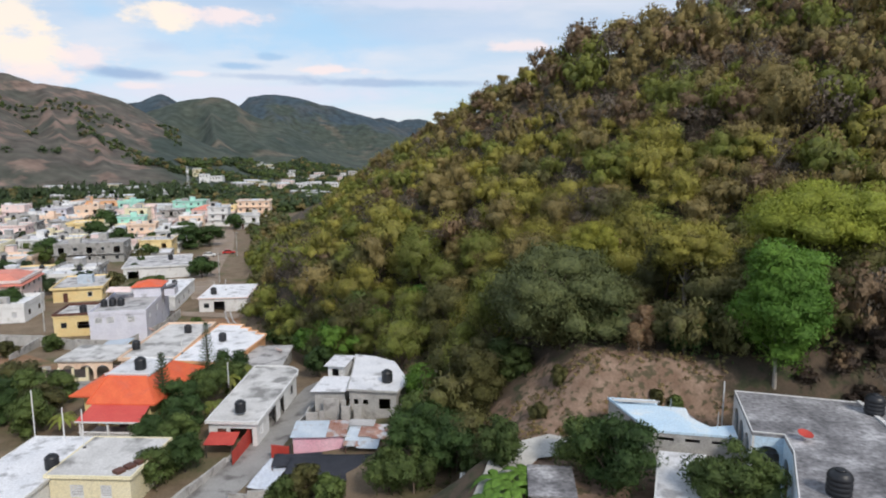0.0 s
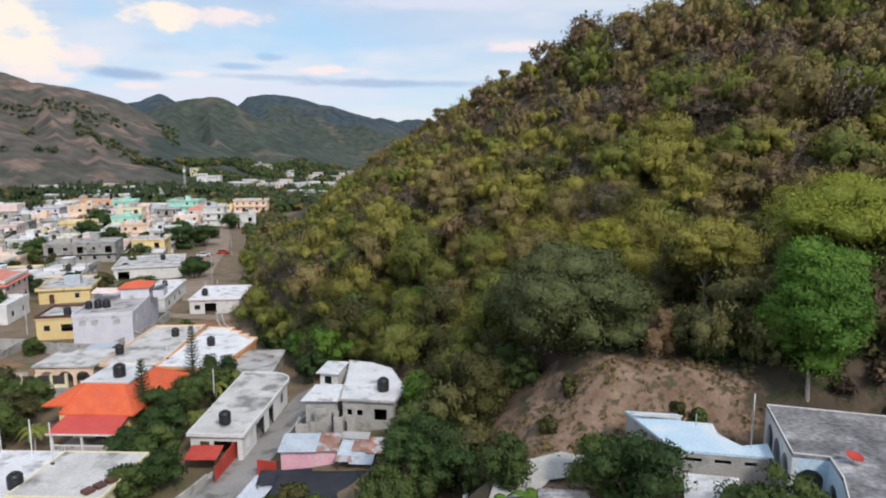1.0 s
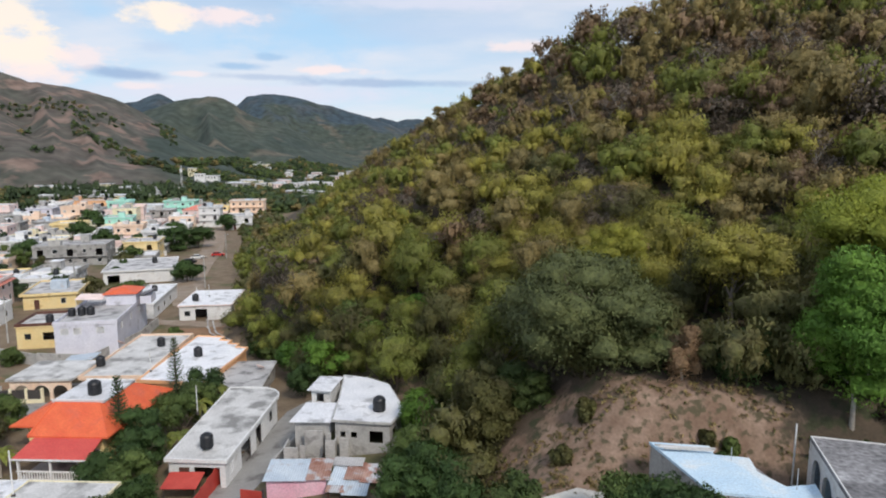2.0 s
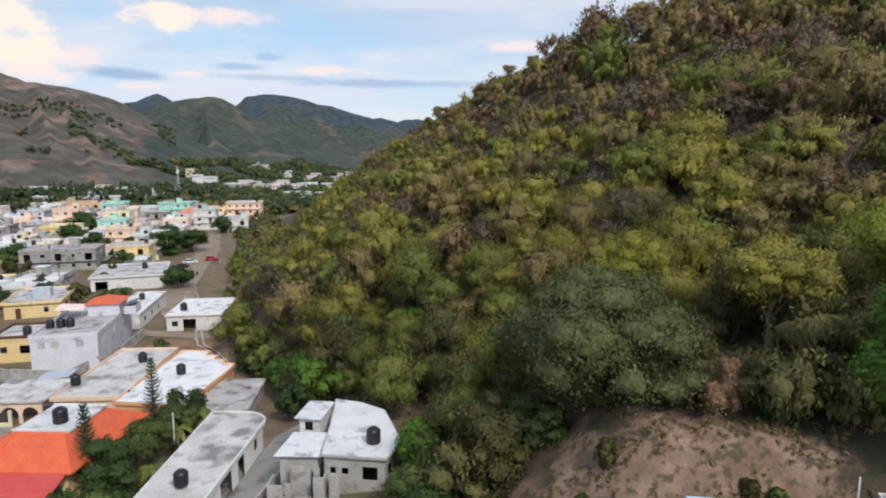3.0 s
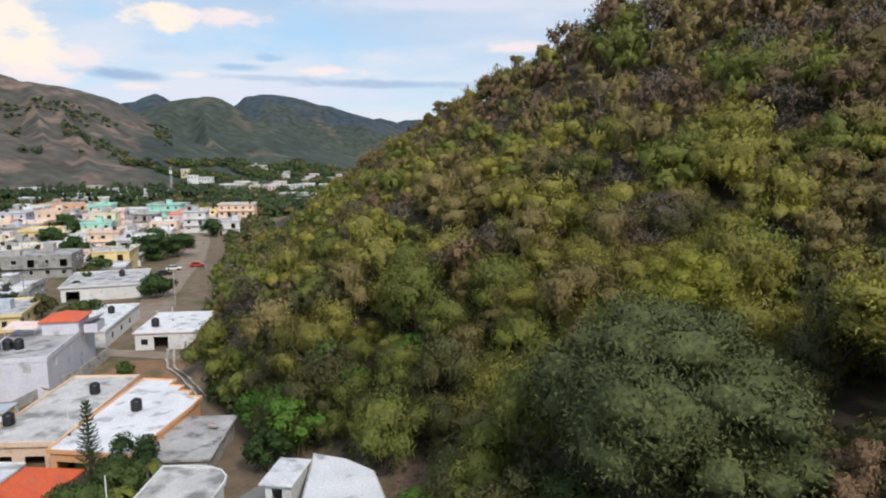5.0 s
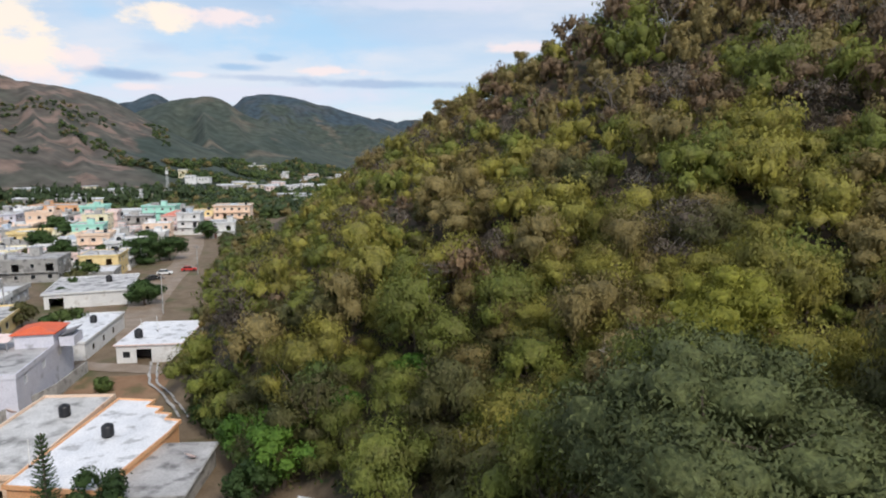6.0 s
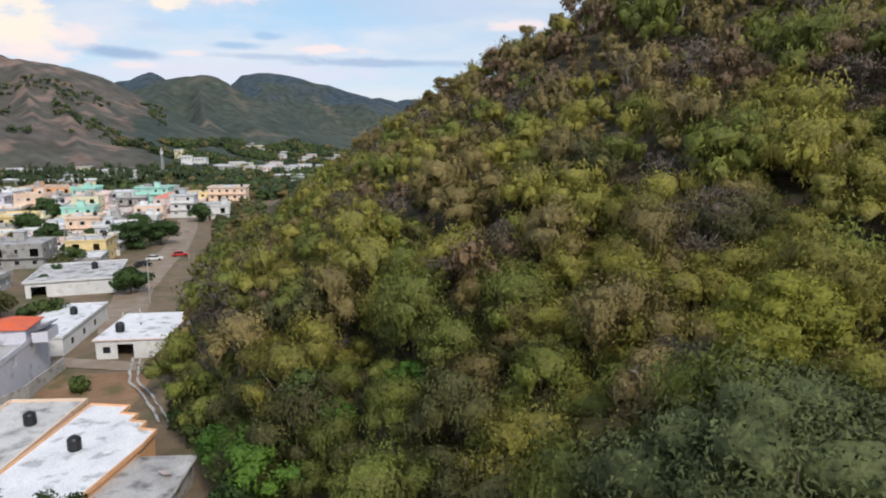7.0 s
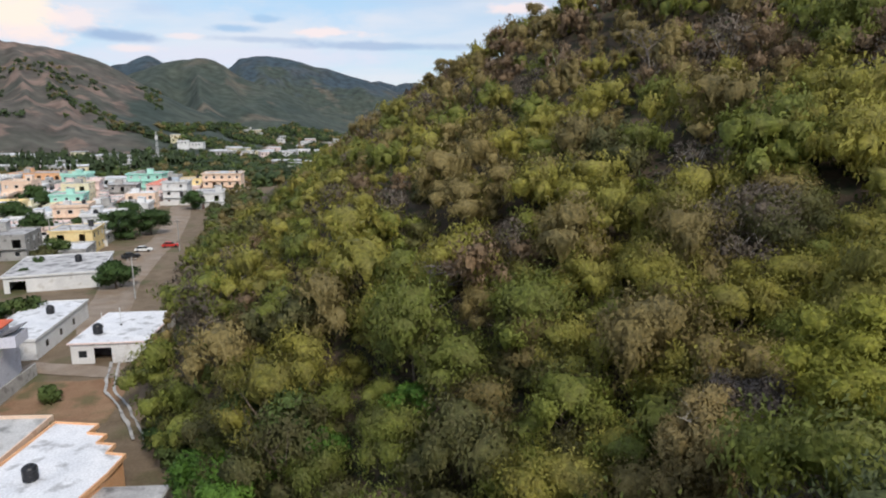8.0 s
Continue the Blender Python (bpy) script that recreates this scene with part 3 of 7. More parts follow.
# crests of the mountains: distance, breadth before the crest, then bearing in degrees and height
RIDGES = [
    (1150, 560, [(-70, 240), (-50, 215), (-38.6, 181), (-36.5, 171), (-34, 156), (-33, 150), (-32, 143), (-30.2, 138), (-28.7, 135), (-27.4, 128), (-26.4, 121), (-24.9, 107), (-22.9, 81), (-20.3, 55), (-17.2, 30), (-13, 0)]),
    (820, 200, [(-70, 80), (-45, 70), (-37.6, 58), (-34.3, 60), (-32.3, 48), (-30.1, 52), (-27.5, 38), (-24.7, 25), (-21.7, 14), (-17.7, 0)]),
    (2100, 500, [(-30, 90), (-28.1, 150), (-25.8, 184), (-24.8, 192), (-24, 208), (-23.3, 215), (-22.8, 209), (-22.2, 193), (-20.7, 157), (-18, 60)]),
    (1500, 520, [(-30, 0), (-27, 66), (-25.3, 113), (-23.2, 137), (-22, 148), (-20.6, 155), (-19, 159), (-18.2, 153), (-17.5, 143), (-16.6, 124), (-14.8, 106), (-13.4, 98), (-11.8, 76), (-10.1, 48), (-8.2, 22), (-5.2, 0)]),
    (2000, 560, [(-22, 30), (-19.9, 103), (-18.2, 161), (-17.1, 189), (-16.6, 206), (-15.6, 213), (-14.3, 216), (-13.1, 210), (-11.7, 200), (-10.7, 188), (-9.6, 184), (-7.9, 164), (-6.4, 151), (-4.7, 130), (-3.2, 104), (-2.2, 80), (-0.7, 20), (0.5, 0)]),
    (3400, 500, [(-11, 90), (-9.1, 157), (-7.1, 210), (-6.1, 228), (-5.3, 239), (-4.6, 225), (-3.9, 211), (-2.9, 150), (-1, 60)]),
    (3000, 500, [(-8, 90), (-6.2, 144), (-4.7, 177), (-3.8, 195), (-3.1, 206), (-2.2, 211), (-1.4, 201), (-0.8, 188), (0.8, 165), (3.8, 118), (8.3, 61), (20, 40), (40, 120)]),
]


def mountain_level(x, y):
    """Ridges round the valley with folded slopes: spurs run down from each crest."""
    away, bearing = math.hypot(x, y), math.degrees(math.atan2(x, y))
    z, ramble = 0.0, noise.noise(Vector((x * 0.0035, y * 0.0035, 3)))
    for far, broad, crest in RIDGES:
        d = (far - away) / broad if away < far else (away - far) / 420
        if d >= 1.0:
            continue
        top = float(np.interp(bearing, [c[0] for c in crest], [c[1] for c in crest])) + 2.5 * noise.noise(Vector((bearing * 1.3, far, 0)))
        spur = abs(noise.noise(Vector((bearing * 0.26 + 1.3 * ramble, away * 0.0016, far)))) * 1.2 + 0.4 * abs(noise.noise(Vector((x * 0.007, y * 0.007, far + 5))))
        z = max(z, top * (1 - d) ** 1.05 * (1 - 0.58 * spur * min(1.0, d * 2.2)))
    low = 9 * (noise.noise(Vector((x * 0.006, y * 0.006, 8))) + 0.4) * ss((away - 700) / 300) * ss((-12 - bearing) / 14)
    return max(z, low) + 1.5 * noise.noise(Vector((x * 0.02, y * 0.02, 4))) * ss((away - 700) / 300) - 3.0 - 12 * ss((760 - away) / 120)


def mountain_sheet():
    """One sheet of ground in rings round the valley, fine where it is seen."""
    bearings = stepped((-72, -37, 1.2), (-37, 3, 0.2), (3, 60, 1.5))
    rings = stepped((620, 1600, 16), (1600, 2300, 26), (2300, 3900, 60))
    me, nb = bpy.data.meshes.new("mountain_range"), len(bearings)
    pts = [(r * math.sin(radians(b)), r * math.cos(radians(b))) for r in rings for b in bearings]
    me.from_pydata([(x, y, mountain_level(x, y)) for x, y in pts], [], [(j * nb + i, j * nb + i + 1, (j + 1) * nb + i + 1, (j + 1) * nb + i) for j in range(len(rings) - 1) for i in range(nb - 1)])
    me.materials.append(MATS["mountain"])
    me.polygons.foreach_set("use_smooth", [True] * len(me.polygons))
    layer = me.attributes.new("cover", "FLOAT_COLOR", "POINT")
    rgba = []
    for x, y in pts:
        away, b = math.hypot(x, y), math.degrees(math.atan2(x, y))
        # second weight grows with distance and brings in the haze tint
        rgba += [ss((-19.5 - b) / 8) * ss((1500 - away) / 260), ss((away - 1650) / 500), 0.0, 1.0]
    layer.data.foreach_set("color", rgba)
    me.update()
    return new("mountain_range", me)


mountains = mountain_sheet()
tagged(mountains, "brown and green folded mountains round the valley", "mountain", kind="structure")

# ---- plants ----
RNG = np.random.default_rng(7)


def unit(v):
    return v / np.maximum(np.linalg.norm(v, axis=-1, keepdims=True), 1e-6)


def leaf_quads(centres, normals, sizes, narrow=0.55):
    """Pointed leaves as bent-free quads (n, 4, 3) that face along their normals."""
    n = len(centres)
    side = unit(np.cross(normals, RNG.normal(size=(n, 3))))
    along = np.cross(normals, side)
    s = np.asarray(sizes).reshape(-1, 1)
    return np.stack([centres - along * s, centres + side * s * narrow, centres + along * s, centres - side * s * narrow], 1)


def leaf_clump(c, r, shape, count, leaf, hang, fine=3, core=(0.46, 0.74)):
    """One lumpy clump: leaves (n, 3, 3), the way each faces, and the points, normals and quads of its dense inside."""
    waves = [(unit(RNG.normal(size=3)) * f, RNG.uniform(0, 6.3), a) for f, a in ((3.0, 0.15), (4.5, 0.11), (8.0, 0.07), (11.0, 0.05))]

    def lump(d):
        return 1 + sum(a * np.sin(d @ w + ph) for w, ph, a in waves).reshape(-1, 1)

    d = unit(RNG.normal(size=(count, 3)) + np.array([0, 0, 0.45]))
    p = d * r * lump(d) * RNG.normal(0.93, 0.11, (count, 1)).clip(0.55, 1.28) * shape
    p[:, 2] -= np.abs(RNG.normal(size=count)) * hang * np.clip(0.6 - d[:, 2], 0, 1.4)
    along = unit(RNG.normal(size=(count, 3)) * 0.85 + d * 0.1 + np.array([0, 0, -0.7]))
    side = unit(np.cross(d + RNG.normal(size=(count, 3)) * 0.4, along))
    s = (leaf * RNG.uniform(0.6, 1.35, count)).reshape(-1, 1)
    p = p + c
    leaves = np.stack([p - along * s * 0.9 + side * s * 0.5, p - along * s * 0.9 - side * s * 0.5, p + along * s * 1.3], 1)
    facing = unit(d / shape + np.array([0, 0, 0.2]) + RNG.normal(size=(count, 3)) * 0.25)
    wrong = (np.cross(leaves[:, 1] - leaves[:, 0], leaves[:, 2] - leaves[:, 0]) * facing).sum(1) < 0
    leaves[wrong] = leaves[wrong][:, ::-1]
    ball, quads = BALLS[fine]
    q = ball * r * lump(ball) * RNG.uniform(*core, (len(ball), 1)) * shape
    q[:, 2] -= hang * 0.4 * np.clip(0.4 - ball[:, 2], 0, 1.5)
    return leaves, facing, c + q, unit(ball / shape + np.array([0, 0, 0.2])), quads


def gather(clumps):
    """Joins clumps into one crown."""
    k, faces = 0, []
    for c in clumps:
        faces.append(c[4] + k)
        k += len(c[2])
    return [np.concatenate([c[i] for c in clumps]) for i in range(4)] + [np.concatenate(faces)]


def drape(c, r, tall, count, leaf, turns, rows, core=0.85):
    """One creeper-hung mound: a lobed top whose leaves grow in tufts and hang down round its sides."""
    ph, knob = RNG.uniform(0, 6.283, 9), RNG.uniform(0.5, 0.8)
    shape = np.array([RNG.uniform(0.85, 1.3), RNG.uniform(0.85, 1.3), 1.0])

    def form(th, s):
        u = np.clip(s * 2 - 1, 0, 1)
        phi = np.clip(s * 2, 0, 1) * 1.5
        lobe = 1 + 0.17 * np.sin(2 * th + ph[0]) + 0.15 * np.sin(3 * th + ph[1]) + 0.12 * np.sin(5 * th + ph[2])
        flute = 0.07 * np.sin(8 * th + ph[3]) + 0.06 * np.sin(13 * th + ph[4])
        hem = tall * np.clip(0.62 + 0.25 * np.sin(2 * th + ph[5]) + 0.22 * np.sin(5 * th + ph[6]), 0.15, 1.05)
        rad = r * (lobe + flute * np.sin(phi)) * np.sin(phi) * (1 - 0.75 * u ** 1.6)
        x, y = rad * np.cos(th), rad * np.sin(th)
        bumps = 0.13 * np.sin(x / r * 3.6 + ph[7]) + 0.13 * np.sin(y / r * 4.2 + ph[8]) + 0.07 * np.sin((x - y) / r * 9 + ph[0])
        z = r * (knob * np.cos(phi) + bumps * np.sin(phi + 0.5)) - u * hem
        swell = 0.45 * np.cos(8 * th + ph[3]) + 0.55 * np.cos(13 * th + ph[4])
        n = np.stack([np.cos(th) * np.sin(phi) + np.sin(th) * swell * 0.5 * np.sin(phi), np.sin(th) * np.sin(phi) - np.cos(th) * swell * 0.5 * np.sin(phi), np.cos(phi) + 0.16 - 0.45 * u], -1)
        return np.stack([x, y, z], -1) * shape, unit(n)

    tufts = max(4, count // 12)
    th = RNG.uniform(0, 6.283, tufts)
    s = np.where(RNG.random(tufts) < 0.55, 0.5 * np.sqrt(RNG.random(tufts)), RNG.uniform(0.45, 0.92, tufts))
    tp, tn = form(th, s)
    pick = RNG.integers(0, tufts, count)
    p, n, s = tp[pick], tn[pick], s[pick]
    off = RNG.normal(size=(count, 3)) * (0.13 * r + 0.08) * np.array([1, 1, 1.25])
    p = p + n * (RNG.normal(0.02, 0.06, tufts)[pick].reshape(-1, 1) * r) + off + c
    fall = (s > 0.36).reshape(-1, 1)
    along = unit(RNG.normal(size=(count, 3)) * np.where(fall, 0.4, 0.8) + np.where(fall, 1.0, 0.4) * np.array([0, 0, -1.0]) + n * 0.15)
    side = unit(np.cross(n + RNG.normal(size=(count, 3)) * 0.35, along))
    q = (leaf * RNG.uniform(0.55, 1.3, count)).reshape(-1, 1)
    leaves = np.stack([p - along * q + side * q * 0.52, p - along * q - side * q * 0.52, p + along * q * 1.1], 1)
    facing = unit(n + off / (0.13 * r + 0.08) * 0.3 + RNG.normal(size=(count, 3)) * 0.14)
    wrong = (np.cross(leaves[:, 1] - leaves[:, 0], leaves[:, 2] - leaves[:, 0]) * facing).sum(1) < 0
    leaves[wrong] = leaves[wrong][:, ::-1]
    grid_t, grid_s = np.meshgrid(np.arange(turns) * 6.283 / turns, np.concatenate([np.linspace(0.03, 0.5, rows // 2 + 1), np.linspace(0.5, 1, rows - rows // 2 + 1)[1:]]))
    g, gn = form(grid_t.ravel() + RNG.normal(0, 0.08, turns * (rows + 1)), grid_s.ravel())
    g = c + g * (core * RNG.uniform(0.84, 1.08, (len(g), 1)))
    quads = np.array([(j * turns + i, (j + 1) * turns + i, (j + 1) * turns + (i + 1) % turns, j * turns + (i + 1) % turns) for j in range(rows) for i in range(turns)])
    return leaves, facing, g, unit(gn + RNG.normal(size=gn.shape) * 0.3), quads


def hung_crown(width, height, base, count, leaf, turns, rows, core=0.9):
    """A creeper-hung tree: a main dome and lower shoulders round it, each with its own curtains."""
    r = width * RNG.uniform(0.55, 0.72)
    spots = [(RNG.normal() * 0.12 * width, RNG.normal() * 0.12 * width, base + height - 0.65 * r, r, height * 0.5)]
    n = int(RNG.integers(4, 7))
    for i in range(n):
        az = 6.283 * (i + RNG.uniform(-0.4, 0.4)) / n
        far, r = RNG.uniform(0.5, 0.98) * width, RNG.uniform(0.26, 0.5) * width
        top = base + height * RNG.uniform(0.4, 0.88)
        spots.append((math.cos(az) * far, math.sin(az) * far, top - 0.6 * r, r, (top - base) * 0.55))
    total = sum(q[3] * (q[3] + q[4]) for q in spots)
    return gather([drape(np.array([x, y, z]), r, tall, int(count * r * (r + tall) / total), leaf, turns, rows, core) for x, y, z, r, tall in spots])


def mound_crown(width, height, base, count, leaf, hang, fine, core=(0.46, 0.74)):
    """A thin rounded crown: a broad uneven top with lower shoulders."""
    spots = [(np.array([RNG.normal() * 0.15 * width, RNG.normal() * 0.15 * width, base + height - 0.55 * width]), width * 0.66)]
    n = int(RNG.integers(4, 7))
    for i in range(n):
        az = 2 * math.pi * (i + RNG.uniform(-0.45, 0.45)) / n
        far, r = RNG.uniform(0.45, 0.95) * width, RNG.uniform(0.32, 0.58) * width
        spots.append((np.array([math.cos(az) * far, math.sin(az) * far, base + height * RNG.uniform(0.12, 0.75) - 0.3 * r]), r))
    total = sum(r * r for _, r in spots)
    return gather([leaf_clump(c, r, np.array([RNG.uniform(0.9, 1.4), RNG.uniform(0.9, 1.4), RNG.uniform(0.55, 0.9)]), int(count * r * r / total), leaf, hang, fine, core) for c, r in spots])


def tall_crown(width, height, base, clumps, count, leaf, hang, gaps=0.3, core=(0.45, 0.74)):
    """An uneven egg-shaped crown of many clumps with gaps between them."""
    out = []
    for i in range(clumps):
        d = unit(RNG.normal(size=3) + np.array([0, 0, 0.25]))
        far = RNG.uniform(0.55, 0.9) * (1 + 0.12 * math.sin(3 * d[0] + 2 * d[1] + i % 3))
        c = np.array([d[0] * far * width, d[1] * far * width, base + height * (0.5 + 0.42 * d[2] * far)])
        r = width * RNG.uniform(0.2, 0.2 + gaps)
        out.append(leaf_clump(c, r, np.array([RNG.uniform(0.9, 1.3), RNG.uniform(0.9, 1.3), RNG.uniform(0.45, 0.75)]), int(count * (r / width / 0.33) ** 2), leaf, hang, 3 if leaf < 0.14 else 2, core))
    return gather(out)


def trunk_solid(height, radius, width, limbs=5, lean=0.15, fork=0.4, rng=random):
    """A tapered, bent trunk with limbs that fork into the crown."""
    s = Solid()
    p, k = Vector((0, 0, -0.4)), 5
    bend = Vector((rng.uniform(-lean, lean), rng.uniform(-lean, lean), 0))
    nodes = [p]
    for i in range(k):
        q = p + Vector((0, 0, (height + 0.4) / k)) + bend * height / k + Vector((rng.uniform(-1, 1), rng.uniform(-1, 1), 0)) * radius * 0.5
        s.limb(p, q, radius * (1.15 - 0.14 * i), radius * (1.15 - 0.14 * (i + 1)), 8)
        p = q
        nodes.append(p)
    for i in range(limbs):
        a = 2 * math.pi * (i + rng.uniform(-0.3, 0.3)) / limbs
        start = nodes[rng.choice([k - 2, k - 1, k])] if fork > 0.3 else nodes[rng.randrange(2, k + 1)]
        out = Vector((math.cos(a), math.sin(a), 0)) * width * rng.uniform(0.5, 0.8)
        mid = start + out * 0.5 + Vector((0, 0, width * rng.uniform(0.2, 0.5)))
        tip = start + out + Vector((0, 0, width * rng.uniform(0.5, 1.0)))
        s.limb(start, mid, radius * 0.45, radius * 0.28, 6)
        s.limb(mid, tip, radius * 0.28, radius * 0.08, 5)
        for j in range(3):
            t2 = mid + (tip - mid) * rng.uniform(0.2, 0.8)
            s.limb(t2, t2 + Vector((rng.uniform(-1, 1), rng.uniform(-1, 1), rng.uniform(0.2, 1))) * width * 0.35, radius * 0.14, radius * 0.04, 4)
    return s


# kinds of hillside tree: leaf material, crown width, crown height, crown base, clumps, leaves a clump, leaf length, looseness, hang, twigs shown
KINDS = {
    "lime": ("leaf_yellow_green", 2.5, 4.4, 0.5, 5, 130, 0.15, 0.4, 0.9),
    "green": ("leaf_green", 2.5, 4.6, 0.4, 5, 130, 0.15, 0.4, 0.9),
    "dark": ("leaf_shade", 2.3, 3.6, 0.3, 5, 130, 0.15, 0.4, 0.7),
    "olive": ("leaf_olive", 2.3, 5.2, 0.5, 5, 130, 0.145, 0.4, 1.4),
    "dry": ("leaf_dry", 2.2, 4.8, 0.7, 5, 120, 0.13, 0.6, 0.8),
    "bare": ("leaf_grey", 2.3, 5.0, 0.9, 5, 110, 0.115, 0.8, 0.7),
}
TREE_WORDS = {
    "lime": "small hillside tree with dense yellow-green leaves",
    "green": "leafy mid-green tree on the wooded hillside",
    "dark": "dark green bushy tree on the hillside",
    "olive": "olive-green tree hung with creepers",
    "dry": "half-dry tree with thin brown leaves",
    "bare": "nearly leafless grey-brown tree on the hillside",
}


def wild_crown(kind, count, leaf, turns, rows):
    """Creeper-hung for the leafy kinds, thin and open for the leafless one."""
    spec = KINDS[kind]
    if kind == "bare":
        return mound_crown(*spec[1:4], count, leaf * 0.8, spec[8], 1, (0.1, 0.3))
    return hung_crown(*spec[1:4], count, leaf, turns, rows, 0.6 if kind == "dry" else 0.76)


FAR = {k: [wild_crown(k, 460, 0.25, 6, 3) for _ in range(8)] for k in KINDS}
PROTO = {k: [wild_crown(k, 1250, 0.165, 7, 4) for _ in range(8)] for k in KINDS}
FINE = {k: [wild_crown(k, 4300, 0.105, 10, 5) for _ in range(6)] for k in KINDS}
WOOD = {k: [trunk_solid(KINDS[k][3] + 1.4, 0.11, KINDS[k][1], 6, 0.15, 0.4) for _ in range(6)] for k in KINDS}

CLEAR = [  # places with no wild trees: x, y, radius
    (-7.5, 71, 7.5), (-12, 60, 6.5), (-22, 72, 9), (-14, 84, 4), (18, 48, 6), (24, 42, 8), (12, 52.5, 4.2), (17, 52, 3.8), (21, 51, 3.4), (9, 50, 3.0), (11, 47, 4.5), (5, 45, 4), (9.4, 56, 1.8), (28, 47.5, 3), (27, 51, 2.2),
    (-30, 95, 9), (-26, 90, 8), (-44, 136, 4.5), (-44.5, 143, 4.5), (1.2, 53, 1.6), (34, 44, 5), (18.5, 55.4, 2.4),
    (11.6, 62.0, 6.2), (18.3, 77.6, 4.4), (11.2, 77.4, 4.0), (14.2, 78.0, 4.2), (12.0, 74.0, 3.0), (17.0, 74.0, 3.0), (31, 50.5, 3.0), (24.5, 63.3, 3.0), (23.4, 60.2, 2.4),
    (7.2, 55, 3.4), (5.4, 57.4, 2.4), (9.4, 60.5, 1.6), (4.4, 53.8, 2.4), (-2.4, 79.6, 2.6), (-5.3, 87.6, 2.6), (-11.2, 97.2, 1.6), (-1.7, 104.5, 2.6), (-14.2, 95.3, 2.0), (-9.8, 92.1, 2.0), (-17.2, 98.4, 2.0), (-3.6, 93.4, 2.0),
]


def wooded(x, y):
    rise = terrain(x, y) - base_level(x, y)
    if rise < 0.15 or y < 46 or x < -95 or x > 0.74 * y + 10 or x < foot_x(y) + 0.6:
        return False
    back = 50.5 + 0.25 * x - 0.12 * (y - 170)
    side, front = 0.78 * (x + 46.5 + 0.19 * (y - 130)), -29.7 + 0.327 * x + 0.4545 * y
    if back < min(side, front) - 8 or y > 235:
        return False
    return all((x - cx) ** 2 + (y - cy) ** 2 > r * r for cx, cy, r in CLEAR)


def rise_at(x, y):
    return terrain(x, y) - base_level(x, y)


def tree_kind(x, y, rng):
    """Brown and thin along the top, yellow-green on the face, dark green at the foot, in drifts."""
    up = (terrain(x, y) - 8) / 48
    v = up + 0.5 * noise.noise(Vector((x * 0.07, y * 0.07, 3))) + 0.35 * noise.noise(Vector((x * 0.03, y * 0.03, 13))) + rng.uniform(-0.16, 0.16)
    w = noise.noise(Vector((x * 0.1, y * 0.1, 21))) + rng.uniform(-0.28, 0.28)
    # darker kinds round the bank: deep green, with shade put into leaf colour
    if 29 < x < 52 and y < 61:
        return "dark" if w > 0.05 else "dry" if w > -0.2 else "bare"
    if -6 < x < 50 and y < 66 or 10 < x < 34 and y < 70:
        return "dark"
    if -45 < x < -20 and 104 < y < 142 and 3 < rise_at(x, y) < 15 and rng.random() < 0.55:
        return "dry" if w > 0.1 else "bare" if w > -0.2 else "olive"
    if rise_at(x, y) < (8 if x < 2 else 4) and rng.random() < 0.75:
        return "green" if w > 0.1 else "dark"
    if v > 0.68:
        return "olive" if w > 0.08 else "dry" if w > -0.15 else "bare" if w > -0.27 else "green"
    if v > 0.42:
        return "olive" if w > 0.12 else "lime" if w > -0.08 else "dry" if w > -0.18 else "green" if w > -0.32 else "bare"
    if v > 0.0:
        return "lime" if w > 0.02 else "green" if w > -0.2 else "olive" if w > -0.36 else "dark"
    return "green" if w > 0.1 else "dark" if w > -0.25 else "lime"


def hillside_spots():
    rng, spots, y = random.Random(11), [], 46.0
    while y < 236:
        step = 3.0 if y < 110 else 3.3
        x = -96.0
        while x < 130:
            px, py = x + rng.uniform(-1.2, 1.2), y + rng.uniform(-1.2, 1.2)
            if wooded(px, py) and rng.random() > 0.06:
                spots.append((px, py, tree_kind(px, py, rng), rng.randrange(6), rng.choice([0.55, 0.7, 0.85, 1.0, 1.15, 1.45]) * rng.uniform(0.9, 1.1) * (0.7 if py > 120 and px < 24 else 1.0) * (1 + 0.25 * noise.noise(Vector((px * 0.1, py * 0.1, 8)))), rng.uniform(0, 360)))
            x += step
        y += step
    return spots


